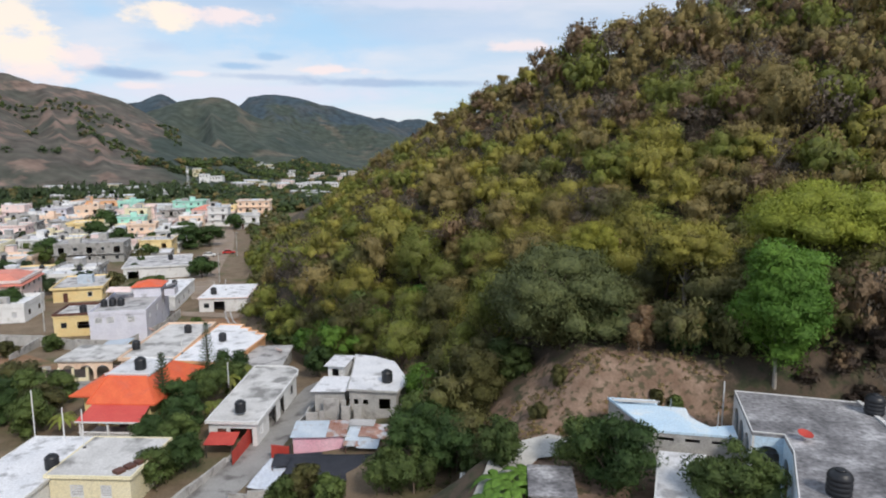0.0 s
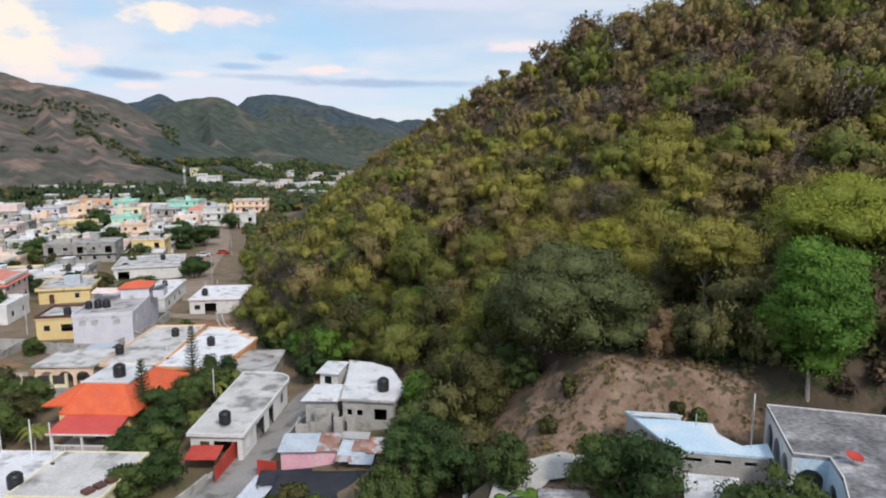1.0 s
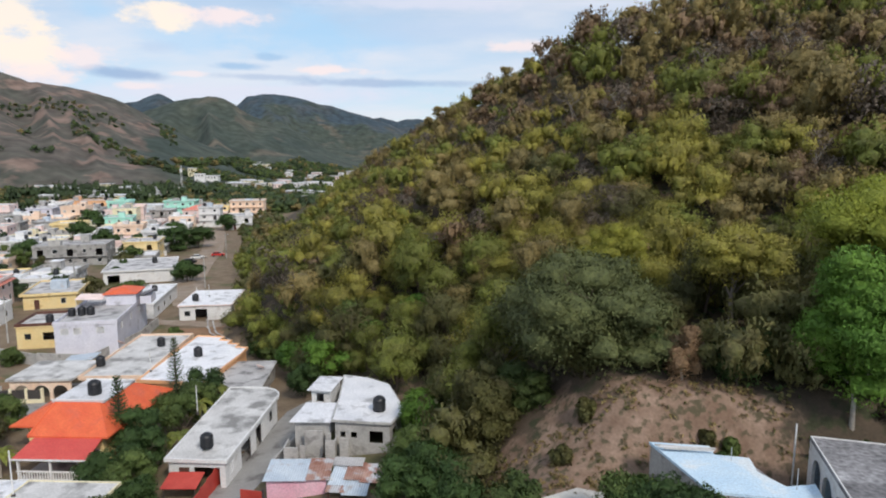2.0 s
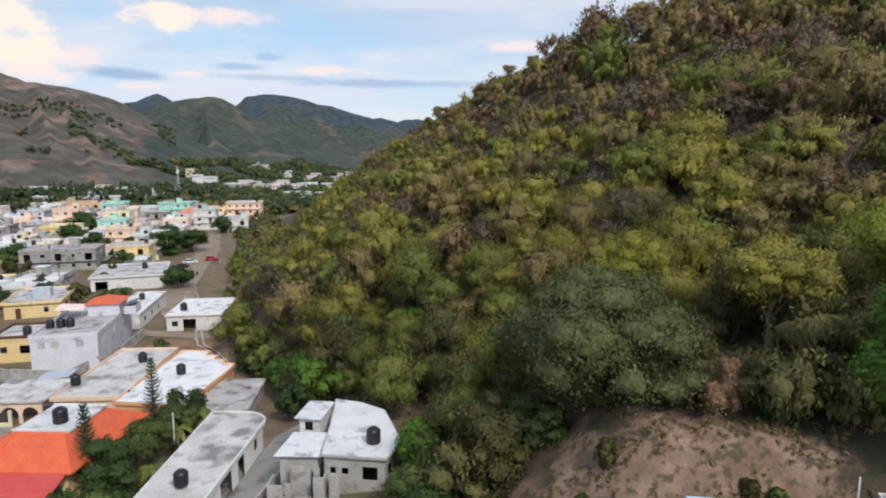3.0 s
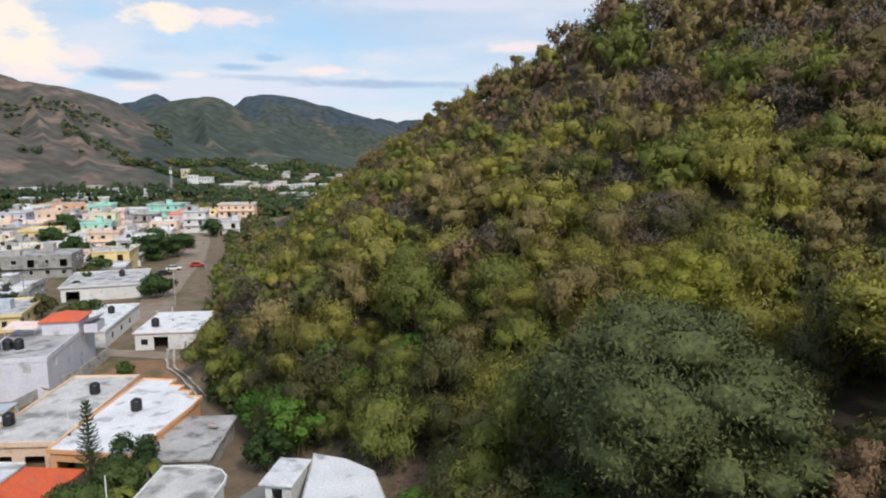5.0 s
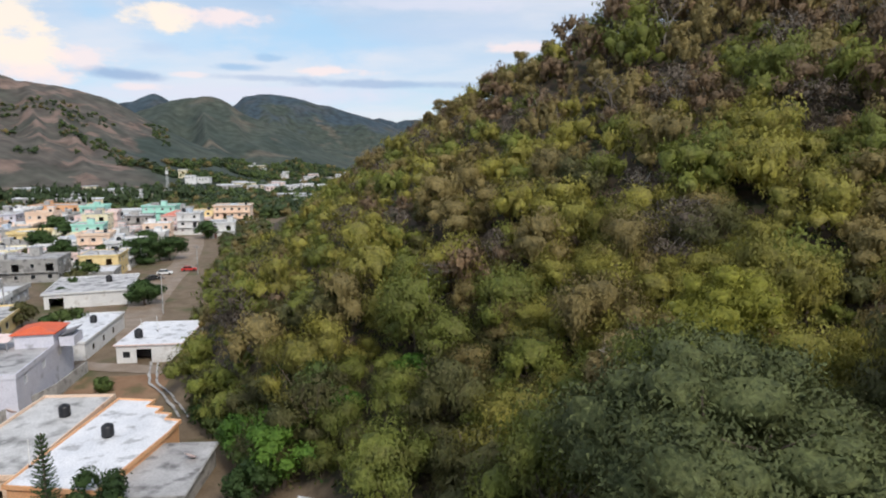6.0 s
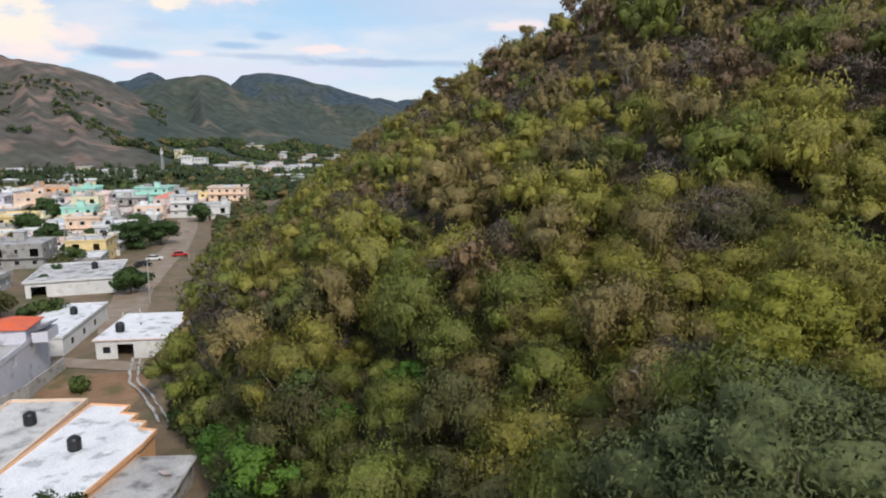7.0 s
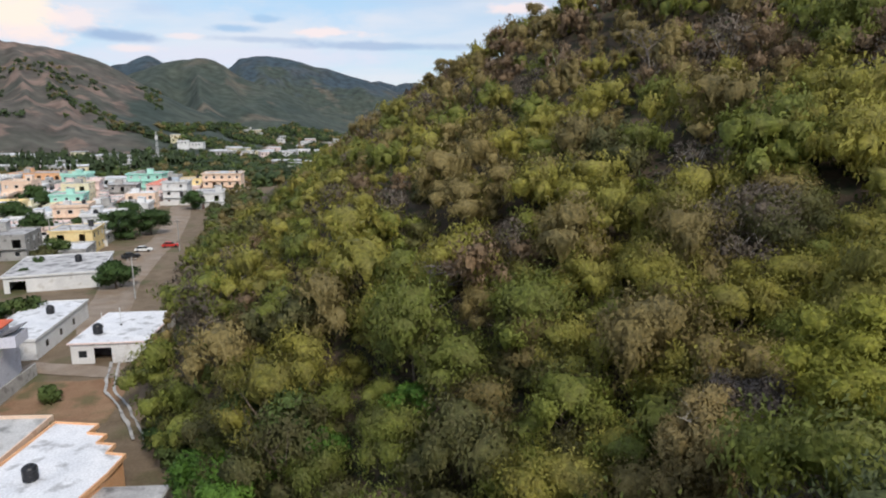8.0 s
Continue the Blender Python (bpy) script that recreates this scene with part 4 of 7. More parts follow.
def plant_hillside():
    near, far = [], []
    for s in hillside_spots():
        (near if 62 < s[1] < 103 and -36 < s[0] < 30 and len(near) < 300 else far).append(s)
    first = {}
    for x, y, k, i, size, turn in near:
        if (k, i) in first:
            t = copy_thing(first[k, i], pose(x, y, terrain(x, y) - 0.15, 0, 0, turn))
            t.scale = (size, size, size * (0.85 + 0.35 * (turn % 1)))
            continue
        t = thing("hillside_tree", TREE_WORDS[k], "tree", x, y, terrain(x, y) - 0.15, turn, "trees on the hillside")
        part("trunk", WOOD[k][i], "bark_pale" if k in ("bare", "dry") else "bark_dark", t)
        part("crown", leaf_mesh("crown", *FINE[k][i][:2], [KINDS[k][0]], None, [(*FINE[k][i][2:], 0)]), None, t)
        first[k, i] = t
        t.scale = (size, size, size)
    leaves, facing, index, shells, names = [], [], [], [], list(KINDS)
    wood_v, wood_f, count = [], [], 0
    for x, y, k, i, size, turn in far:
        q, d, core, around, faces = (FAR if y > 128 or x > 0.55 * y else PROTO)[k][i]
        c, s = math.cos(radians(turn)), math.sin(radians(turn))
        spin = np.array([[c, -s, 0], [s, c, 0], [0, 0, 1]])
        rot, at = spin * size * np.array([1, 1, 0.85 + 0.35 * (turn % 1)]), np.array([x, y, terrain(x, y) - 0.15])
        leaves.append(q @ rot.T + at)
        facing.append(d @ spin.T)
        shells.append((core @ rot.T + at, around @ spin.T, faces, names.index(k)))
        index.append(np.full(len(q), names.index(k)))
        if k == "bare" and i < 4 or k == "dry" and i < 1:
            v = np.array([tuple(p) for p in WOOD[k][i].v]) @ (rot * np.array([1, 1, 1.35])).T + np.array([x, y, terrain(x, y) - 0.15])
            wood_v.append(v)
            wood_f += [tuple(j + count for j in f) for f in WOOD[k][i].f]
            count += len(v)
    woods = new("hillside_woods", leaf_mesh("hillside_woods", np.concatenate(leaves), np.concatenate(facing), [KINDS[k][0] for k in names], np.concatenate(index), shells))
    tagged(woods, "dense dry-season woods of green, olive and brown crowns", "woods", kind="stuff")
    me = bpy.data.meshes.new("woodland_branches")
    me.from_pydata(np.concatenate(wood_v).tolist(), [], wood_f)
    me.materials.append(MATS["bark_pale"])
    tagged(new("woodland_branches", me), "pale bare trunks and branches among the woods", "branches", kind="stuff")


plant_hillside()


def undergrowth():
    """Low scrub that fills the gaps between the trees."""
    rng, pts, nrm = random.Random(5), [], []
    y = 50.0
    while y < 150:
        x = -60.0
        while x < 80:
            px, py = x + rng.uniform(-0.8, 0.8), y + rng.uniform(-0.8, 0.8)
            if wooded(px, py):
                z, r = terrain(px, py), rng.uniform(0.5, 1.0)
                for _ in range(22):
                    d = Vector((rng.gauss(0, 1), rng.gauss(0, 1), abs(rng.gauss(0, 1)))).normalized()
                    pts.append((px + d.x * r, py + d.y * r, z + d.z * r * 0.9))
                    nrm.append((d.x, d.y, d.z + 0.3))
            x += 2.3
        y += 2.3
    q = leaf_quads(np.array(pts), unit(np.array(nrm) + RNG.normal(size=(len(pts), 3)) * 0.5), RNG.uniform(0.14, 0.32, len(pts)))
    tagged(new("undergrowth", quad_mesh("undergrowth", q, ["leaf_dark", "leaf_shade", "leaf_shade"], RNG.integers(0, 3, len(pts)))), "low scrub and dry weeds under the trees", "undergrowth", kind="stuff")


undergrowth()


def broad_tree(name, label, x, y, z, trunk, crown, leaf, wood="bark_dark", group=""):
    """A single tree: trunk (height, radius), crown (width, height, base, clumps, leaves, leaf length, hang, gaps)."""
    t = thing(name, label, "tree", x, y, z, 0, group)
    part("trunk", trunk_solid(trunk[0], trunk[1], crown[0] * 0.8, 8, 0.1), wood, t)
    leaves, facing, *core = tall_crown(*crown)
    part("crown", leaf_mesh("crown", leaves, facing, [leaf], None, [(*core, 0)]), None, t)
    return t


DEAD = [  # leafless trees: x, y, height, spread, flatness
    (14.0, 79.0, 8.0, 3.0, 0.2), (15.4, 80.2, 7.0, 2.6, 0.2), (12.8, 80.4, 7.2, 2.4, 0.2), (-1.7, 104.5, 9.0, 4.6, 0.85), (23.6, 129.5, 11.0, 3.6, 0.1),
]


def on_land(x, y):
    return terrain(x, y) - 0.1


for name, label, x, y, trunk, crown, leaf, wood in [
    ("fig_tree", "broad grey-green tree with large glossy leaves on the bank", 11.6, 62.0, (3.2, 0.4), (7.0, 10.8, -1.2, 84, 1000, 0.125, 0.8, 0.13, (0.5, 0.74)), "leaf_fig", "bark_dark"),
    ("fig_tree", "lower grey-green tree hung with creepers beside the bank", 3.4, 62.0, (4.0, 0.3), (3.4, 7.5, 0.0, 40, 500, 0.13, 1.0, 0.2), "leaf_shade", "bark_dark"),
    ("round_tree", "bright green round-crowned tree with a pale bent trunk", 28.4, 52.3, (5.2, 0.17), (3.7, 11.4, 2.0, 96, 560, 0.12, 0.4, 0.24, (0.5, 0.8)), "leaf_bright", "bark_pale"),
    ("umbrella_tree", "thin-crowned tree with a pale forked trunk", 24.6, 63.3, (6.2, 0.22), (3.6, 4.6, 4.9, 38, 340, 0.12, 0.4, 0.22, (0.45, 0.72)), "leaf_yellow_green", "bark_grey"),
    ("spreading_tree", "wide bright yellow-green tree above the bank", 38.0, 63.0, (6.5, 0.3), (6.2, 7.0, 4.0, 60, 520, 0.14, 0.5, 0.25), "leaf_lime", "bark_dark"),
    ("dry_creeper", "tan dried creeper hanging over a dead tree", 18.0, 56.4, (2.4, 0.1), (1.5, 4.6, 0.0, 13, 420, 0.08, 1.4, 0.3), "leaf_tan", "bark_pale"),
    ("dry_creeper", "straw-coloured dried creeper draped over a tall tree", 11.2, 77.6, (6.5, 0.12), (2.2, 8.8, 0.8, 40, 420, 0.085, 1.6, 0.22, (0.35, 0.6)), "leaf_straw", "bark_pale"),
    ("golden_tree", "round-topped tree with golden-green leaves", 18.3, 77.8, (6.0, 0.2), (3.4, 7.0, 4.4, 56, 460, 0.1, 0.7, 0.2, (0.4, 0.72)), "leaf_gold", "bark_pale"),
    ("dry_creeper", "tan dried creeper beside a golden-green tree", 20.6, 77.2, (5.0, 0.1), (1.0, 3.6, 6.0, 12, 260, 0.08, 1.0, 0.24), "leaf_tan", "bark_pale"),
    ("grey_thicket", "leafless grey-purple thicket on the slope", 14.2, 79.4, (4.6, 0.12), (2.6, 7.8, 0.4, 44, 520, 0.06, 0.6, 0.26, (0.1, 0.3)), "leaf_purple", "bark_grey"),
    ("dark_tree", "dark green leafy tree shading the slope", 33.0, 58.5, (3.4, 0.3), (4.2, 5.6, 1.2, 36, 380, 0.13, 0.5, 0.25), "leaf_shade", "bark_dark"),
    ("dark_tree", "dark green leafy tree shading the slope", 40.5, 60.5, (3.4, 0.3), (4.6, 5.8, 1.2, 36, 380, 0.13, 0.5, 0.25), "leaf_shade", "bark_dark"),
    ("leafy_tree", "bright green broad-leaved tree at the hill's foot", -14.2, 95.3, (2.0, 0.14), (2.0, 4.6, 0.2, 30, 260, 0.13, 0.5, 0.2), "leaf_bright", "bark_dark"),
    ("leafy_tree", "bright green broad-leaved tree at the hill's foot", -9.8, 92.1, (2.0, 0.14), (1.9, 4.4, 0.2, 30, 260, 0.13, 0.5, 0.2), "leaf_bright", "bark_dark"),
    ("leafy_tree", "bright green broad-leaved tree at the hill's foot", -17.2, 98.4, (2.4, 0.14), (2.1, 5.0, 0.2, 32, 260, 0.13, 0.5, 0.2), "leaf_garden", "bark_dark"),
    ("leafy_tree", "bright green broad-leaved tree at the hill's foot", -3.6, 93.4, (2.0, 0.14), (1.9, 4.2, 0.2, 30, 260, 0.12, 0.5, 0.2), "leaf_bright", "bark_dark"),
]:
    broad_tree(name, label, x, y, on_land(x, y), trunk, crown, leaf, wood)


for x, y, h in ((37.7, 162.5, 1.0), (41.0, 163.5, 0.8), (27.4, 165.5, 1.0), (30.0, 166.0, 0.75), (15.3, 174.5, 1.0), (12.0, 176.0, 0.8), (1.8, 164.0, 0.9), (-0.7, 188.0, 1.0), (-3.5, 189.0, 0.8), (-6.0, 191.0, 0.7), (46.0, 161.0, 1.0), (21.0, 170.0, 0.9)):
    broad_tree("ridge_tree", "thin olive tree on a slender trunk along the crest", x, y, on_land(x, y), (4.2 * h, 0.12), (1.9 * h, 4.2 * h, 3.2 * h, 12, 110, 0.2, 0.4, 0.26, (0.2, 0.5)), "leaf_olive", "bark_grey", "trees along the crest")


def dead_tree(x, y, height, spread, flat=0.5, label="leafless grey tree with spreading bare branches", wood="bark_grey", seed=1):
    """A bare tree: trunk, limbs, branches and twigs."""
    rng, s = random.Random(seed), Solid()

    def grow(a, way, length, r, level):
        b = a + way * length
        mid = a + way * length * 0.5 + Vector((rng.uniform(-1, 1), rng.uniform(-1, 1), rng.uniform(-0.3, 0.6))) * length * 0.08
        sides = (7, 5, 4, 3)[level]
        s.limb(a, mid, r, r * 0.8, sides)
        s.limb(mid, b, r * 0.8, r * 0.5, sides)
        if level == 3:
            return
        for i in range((7, 5, 5)[level]):
            t = 1.0 if i < 2 else rng.uniform(0.35, 0.95)
            az = rng.uniform(0, 6.283)
            out = (way * 0.6 + Vector((math.cos(az), math.sin(az), rng.uniform(0.0, 0.9) * (1 - flat))) * (0.9 + flat)).normalized()
            grow(a + way * length * t, out, (spread * 0.75, spread * 0.42, spread * 0.24)[level] * rng.uniform(0.6, 1.1), r * (0.5, 0.45, 0.5)[level], level + 1)

    grow(Vector((0, 0, -0.4)), Vector((rng.uniform(-0.12, 0.12), rng.uniform(-0.12, 0.12), 1)).normalized(), height * 0.62, 0.06 + 0.008 * height, 0)
    t = thing("dead_tree", label, "tree", x, y, on_land(x, y), 0, "leafless trees")
    part("trunk", s, wood, t)


for i, (x, y, h, w, flat) in enumerate(DEAD):
    dead_tree(x, y, h, w, flat, seed=40 + i)

# ---- houses ----
def wall_with_openings(length, height, thick, holes):
    """An upright wall along x from 0, with rectangular openings (u, v, wide, high) that go through it."""
    s, keys = Solid(), {}
    xs = sorted({0.0, length} | {round(e, 3) for h in holes for e in (h[0], h[0] + h[2])})
    zs = sorted({0.0, height} | {round(e, 3) for h in holes for e in (h[1], h[1] + h[3])})

    def solid(i, k):
        if not (0 <= i < len(xs) - 1 and 0 <= k < len(zs) - 1):
            return False
        x, z = (xs[i] + xs[i + 1]) / 2, (zs[k] + zs[k + 1]) / 2
        return not any(h[0] < x < h[0] + h[2] and h[1] < z < h[1] + h[3] for h in holes)

    def at(i, k, back):
        if (i, k, back) not in keys:
            keys[i, k, back] = len(s.v)
            s.v.append((xs[i], thick if back else 0.0, zs[k]))
        return keys[i, k, back]

    for i in range(len(xs) - 1):
        for k in range(len(zs) - 1):
            if not solid(i, k):
                continue
            s.f.append((at(i, k, 0), at(i + 1, k, 0), at(i + 1, k + 1, 0), at(i, k + 1, 0)))
            s.f.append((at(i, k + 1, 1), at(i + 1, k + 1, 1), at(i + 1, k, 1), at(i, k, 1)))
            for di, dk, (a, b) in ((-1, 0, ((i, k + 1), (i, k))), (1, 0, ((i + 1, k), (i + 1, k + 1))), (0, -1, ((i, k), (i + 1, k))), (0, 1, ((i + 1, k + 1), (i, k + 1)))):
                if not solid(i + di, k + dk):
                    s.f.append((at(*b, 0), at(*a, 0), at(*a, 1), at(*b, 1)))
    return s


SHARED = {}


def shared(key, make):
    if key not in SHARED:
        SHARED[key] = make()
    return SHARED[key]


def fill_opening(root, m, w, h, style):
    """What stands in an opening of a wall: louvres, glass, a door, a garage door or iron bars."""
    w, h = round(w, 2), round(h, 2)

    def put(name, key, make, mat, parent, label=""):
        me = shared((key, w, h), lambda: make().mesh(name))
        ob = part(name, me, mat, parent, label)
        return ob

    def frame_solid():
        t = 0.06
        return Solid().box(0, 0.02, 0, t, 0.14, h).box(w - t, 0.02, 0, w, 0.14, h).box(t, 0.02, 0, w - t, 0.14, t).box(t, 0.02, h - t, w - t, 0.14, h)

    def louvres():
        s, k = Solid(), max(4, int(h / 0.16))
        for i in range(k):
            z = 0.07 + (h - 0.14) * (i + 0.5) / k
            s.box(0.06, -0.005, -0.045, w - 0.06, 0.005, 0.045, pose(0, 0.08, z, -35))
        return s

    if style in ("glass", "louvre"):
        ob = put("window", "window_frame", frame_solid, "louvre" if style == "louvre" else "iron", root)
        if style == "louvre":
            put("slats", "slats", louvres, "louvre", ob)
        else:
            put("pane", "pane", lambda: Solid().box(0.06, 0.07, 0.06, w - 0.06, 0.085, h - 0.06), "glass", ob)
    elif style == "bars":
        s = lambda: frame_solid().box(0.0, 0.06, h * 0.5 - 0.03, w, 0.1, h * 0.5 + 0.03)
        ob = put("grille", "grille", s, "iron", root)
    elif style == "garage":
        def ribs():
            line = [(0.1, 0.0), (0.1, h)]
            for i in range(9, 0, -1):
                line += [(0.03, h * i / 9), (0.03, h * (i - 1) / 9 + 0.03), (0.06, h * (i - 1) / 9 + 0.03), (0.06, h * (i - 1) / 9)]
            k = len(line)
            return Solid().add([(0.02, y, z) for y, z in line] + [(w - 0.02, y, z) for y, z in line], [tuple(range(k)), tuple(range(2 * k - 1, k - 1, -1))] + [((i + 1) % k, i, k + i, k + (i + 1) % k) for i in range(k)])
        ob = put("garage_door", "garage_door", ribs, "wall_white", root, "white ribbed garage door")
    elif style == "door":
        ob = put("door", "door", lambda: Solid().box(0.03, 0.05, 0, w - 0.03, 0.1, h - 0.03).box(0.15, 0.035, h * 0.1, w - 0.15, 0.05, h * 0.45).box(0.15, 0.035, h * 0.55, w - 0.15, 0.05, h * 0.9), "dark_wood", root)
    else:
        return
    ob.matrix_local = m


def flat_house(name, label, x, y, z, yaw, w, d, h, wall, roof, openings=(), parapet=0.25, over=0.35, rim=None, trim=None, group=""):
    """A block house with a flat roof, centred on x, y. openings: (side, u, v, wide, high, style), u from the left end as seen from outside."""
    root = thing(name, label, "house", x, y, z, yaw, group)
    t = 0.16
    sides = {"f": (w, pose(-w / 2, -d / 2, 0)), "r": (d - 2 * t, pose(w / 2, -d / 2 + t, 0, 0, 0, 90)), "b": (w, pose(w / 2, d / 2, 0, 0, 0, 180)), "l": (d - 2 * t, pose(-w / 2, d / 2 - t, 0, 0, 0, -90))}
    for key, (length, m) in sides.items():
        mine = [o for o in openings if o[0] == key]
        ob = part("wall", wall_with_openings(length, h, t, [o[1:5] for o in mine]), wall if isinstance(wall, str) else wall[key], root)
        ob.matrix_local = m
        for _, u, v, ww, hh, style in mine:
            fill_opening(root, m @ pose(u, 0, v), ww, hh, style)
    part("floor", Solid().box(-w / 2, -d / 2, -0.9, w / 2, d / 2, -0.004), "concrete", root)
    wo, do = w / 2 + over, d / 2 + over
    part("roof_slab", Solid().box(-wo, -do, h, wo, do, h + 0.18), trim or (wall if isinstance(wall, str) else wall["f"]), root)
    part("roof", Solid().box(-wo + 0.14, -do + 0.14, h + 0.184, wo - 0.14, do - 0.14, h + 0.22), roof, root)
    if parapet:
        p = Solid().box(-wo, -do, h + 0.18, wo, -do + 0.14, h + 0.18 + parapet).box(-wo, do - 0.14, h + 0.18, wo, do, h + 0.18 + parapet)
        p.box(-wo, -do + 0.14, h + 0.18, -wo + 0.14, do - 0.14, h + 0.18 + parapet).box(wo - 0.14, -do + 0.14, h + 0.18, wo, do - 0.14, h + 0.18 + parapet)
        part("parapet", p, rim or (wall if isinstance(wall, str) else wall["f"]), root)
    return root


def outline_house(name, label, z, outline, h, wall, roof, openings=None, parapet=0.15, over=0.3, rim=None):
    """A flat-roofed house over a plan given by its corners, counter-clockwise; openings by wall number."""
    cx, cy = sum(p[0] for p in outline) / len(outline), sum(p[1] for p in outline) / len(outline)
    root = thing(name, label, "house", cx, cy, z)
    plan = [(x - cx, y - cy) for x, y in outline]
    k = len(plan)

    def grown(by):
        out = []
        for i in range(k):
            (ax, ay), (bx, by_), (dx, dy) = plan[i - 1], plan[i], plan[(i + 1) % k]
            n1, n2 = Vector((by_ - ay, ax - bx)).normalized(), Vector((dy - by_, bx - dx)).normalized()
            n = n1 + n2
            n = n / max(0.6, n.dot(n) / 2) 
            out.append((bx + n.x * by, by_ + n.y * by))
        return out

    for i in range(k):
        m, length = along(plan[i], plan[(i + 1) % k], 0)
        mine = (openings or {}).get(i, [])
        ob = part("wall", wall_with_openings(length, h, 0.16, [o[:4] for o in mine]), wall, root)
        ob.matrix_local = m
        for u, v, ww, hh, style in mine:
            fill_opening(root, m @ pose(u, 0, v), ww, hh, style)
    part("floor", Solid().prism(plan, -0.9, -0.004), "concrete", root)
    part("roof_slab", Solid().prism(grown(over), h, h + 0.18), rim or wall, root)
    part("roof", Solid().prism(grown(over - 0.14), h + 0.184, h + 0.22), roof, root)
    if parapet:
        edge = grown(over - 0.07)
        for i in range(k):
            m, length = along(edge[i], edge[(i + 1) % k], h + 0.18)
            part("parapet", Solid().box(-0.06, -0.068, 0.002 * (i % 2), length + 0.06, 0.068, parapet + 0.002 * (i % 2)), rim or wall, root).matrix_local = m
    return root


def along(a, b, z):
    """The pose of a wall that runs from a to b, seen from its right-hand side."""
    return pose(a[0], a[1], z, 0, 0, math.degrees(math.atan2(b[1] - a[1], b[0] - a[0]))), math.hypot(b[0] - a[0], b[1] - a[1])


def tank_master():
    t = thing("water_tank", "black ribbed plastic water tank on a roof", "water tank", -22.0, 65.9, 6.75, 0, "roof water tanks")
    prof = [(0.5, 0.0), (0.56, 0.03)]
    for i in range(4):
        z = 0.1 + 0.26 * i
        prof += [(0.56, z), (0.6, z + 0.05), (0.6, z + 0.16), (0.56, z + 0.21)]
    prof += [(0.54, 1.16), (0.42, 1.27), (0.26, 1.32)]
    part("body", Solid().turned(prof, 18), "tank_black", t, "", True)
    part("lid", Solid().turned([(0.27, 1.315), (0.27, 1.37), (0.2, 1.4), (0.05, 1.41)], 14), "tank_black", t, "", True)
    return t


tank = tank_master()


def put_tank(x, y, z, size=1.0):
    t = copy_thing(tank, pose(x, y, z, 0, 0, (x * 37 + y * 11) % 90))
    t.scale = (size, size, size)
    return t


# house beside the street: long white house with rounded far end
outline_house("long_house", "long white house with a stained flat roof beside the street", 3.5,
              [(-24.9, 64.2), (-19.7, 63.9), (-19.0, 79.0), (-19.2, 80.0), (-19.9, 80.9), (-20.9, 81.4), (-22.2, 81.6), (-24.8, 81.5)], 2.75, "wall_white", "roof_stained",
              {0: [(0.9, 0.05, 1.0, 2.1, "door"), (2.3, 0.0, 2.4, 2.2, "none")], 1: [(1.0, 1.0, 1.0, 1.1, "louvre"), (4.0, 0.1, 2.6, 2.1, "bars"), (8.2, 0.0, 1.6, 2.2, "bars"), (12.6, 1.0, 0.9, 1.1, "glass")]}, 0.16, 0.3)
outline_house("block_house", "grey unplastered block house with a whitewashed roof", 4.9,
              [(-10.3, 67.0), (-5.1, 66.3), (-4.1, 69.3), (-6.2, 76.1), (-8.6, 78.0), (-11.0, 78.8), (-10.5, 72.5)], 3.9, "blockwork", "roof_white",
              {0: [(0.5, 2.3, 0.5, 0.6, "none"), (1.5, 2.3, 0.6, 0.6, "none"), (3.3, 1.9, 1.3, 1.2, "none")], 1: [(0.7, 1.9, 1.0, 1.2, "none")], 2: [(1.2, 1.9, 1.0, 1.2, "none"), (4.2, 1.9, 1.0, 1.2, "none")]}, 0.0, 0.3)
flat_house("cream_house", "cream-yellow house with a weathered grey flat roof", -30.6, 55.4, 3.8, -2.0, 7.2, 7.2, 2.9, "wall_cream", "roof_stained",
           [("f", 1.8, 1.0, 1.2, 1.2, "louvre"), ("f", 4.5, 1.0, 1.0, 1.2, "louvre"), ("r", 4.0, 1.0, 1.2, 1.2, "louvre")], 0.1, 0.3)
flat_house("low_house", "low house with a pale painted flat roof", -37.5, 54.0, 3.8, -2.0, 6.2, 11.5, 2.6, "wall_white", "roof_white", [("f", 1.8, 1.0, 1.2, 1.0, "louvre")], 0.1, 0.3)
outline_house("terrace_house", "orange-trimmed house with a white painted flat roof", 1.95,
              [(-38.4, 87.2), (-30.2, 86.2), (-29.0, 97.6), (-29.0, 100.6), (-30.8, 100.9), (-30.8, 102.4), (-32.6, 102.7), (-32.5, 104.2), (-34.4, 104.5), (-34.3, 106.2), (-38.3, 106.6)], 3.2, "wall_orange", "roof_white",
              {0: [(0.6, 0.0, 2.9, 2.3, "none"), (4.6, 0.0, 2.9, 2.3, "none")], 1: [(2.0, 1.0, 1.2, 1.1, "louvre"), (6.0, 1.0, 1.2, 1.1, "louvre")]}, 0.22, 0.25)
flat_house("peach_house", "peach house with a stained grey flat roof", -43.3, 98.5, 1.6, 3.0, 7.6, 19.0, 3.3, "wall_peach", "roof_stained",
           [("f", 1.0, 0.0, 2.2, 2.2, "none"), ("f", 4.4, 0.0, 2.0, 2.2, "none")], 0.35, 0.3)
flat_house("grey_roof_house", "low grey house with a bare concrete roof", -27.4, 92.0, 2.4, 4.0, 7.6, 10.0, 1.95, "concrete", "roof_grey", [("f", 1.0, 0.0, 1.6, 1.8, "none"), ("f", 4.0, 0.6, 1.2, 1.0, "louvre")], 0.0, 0.35)
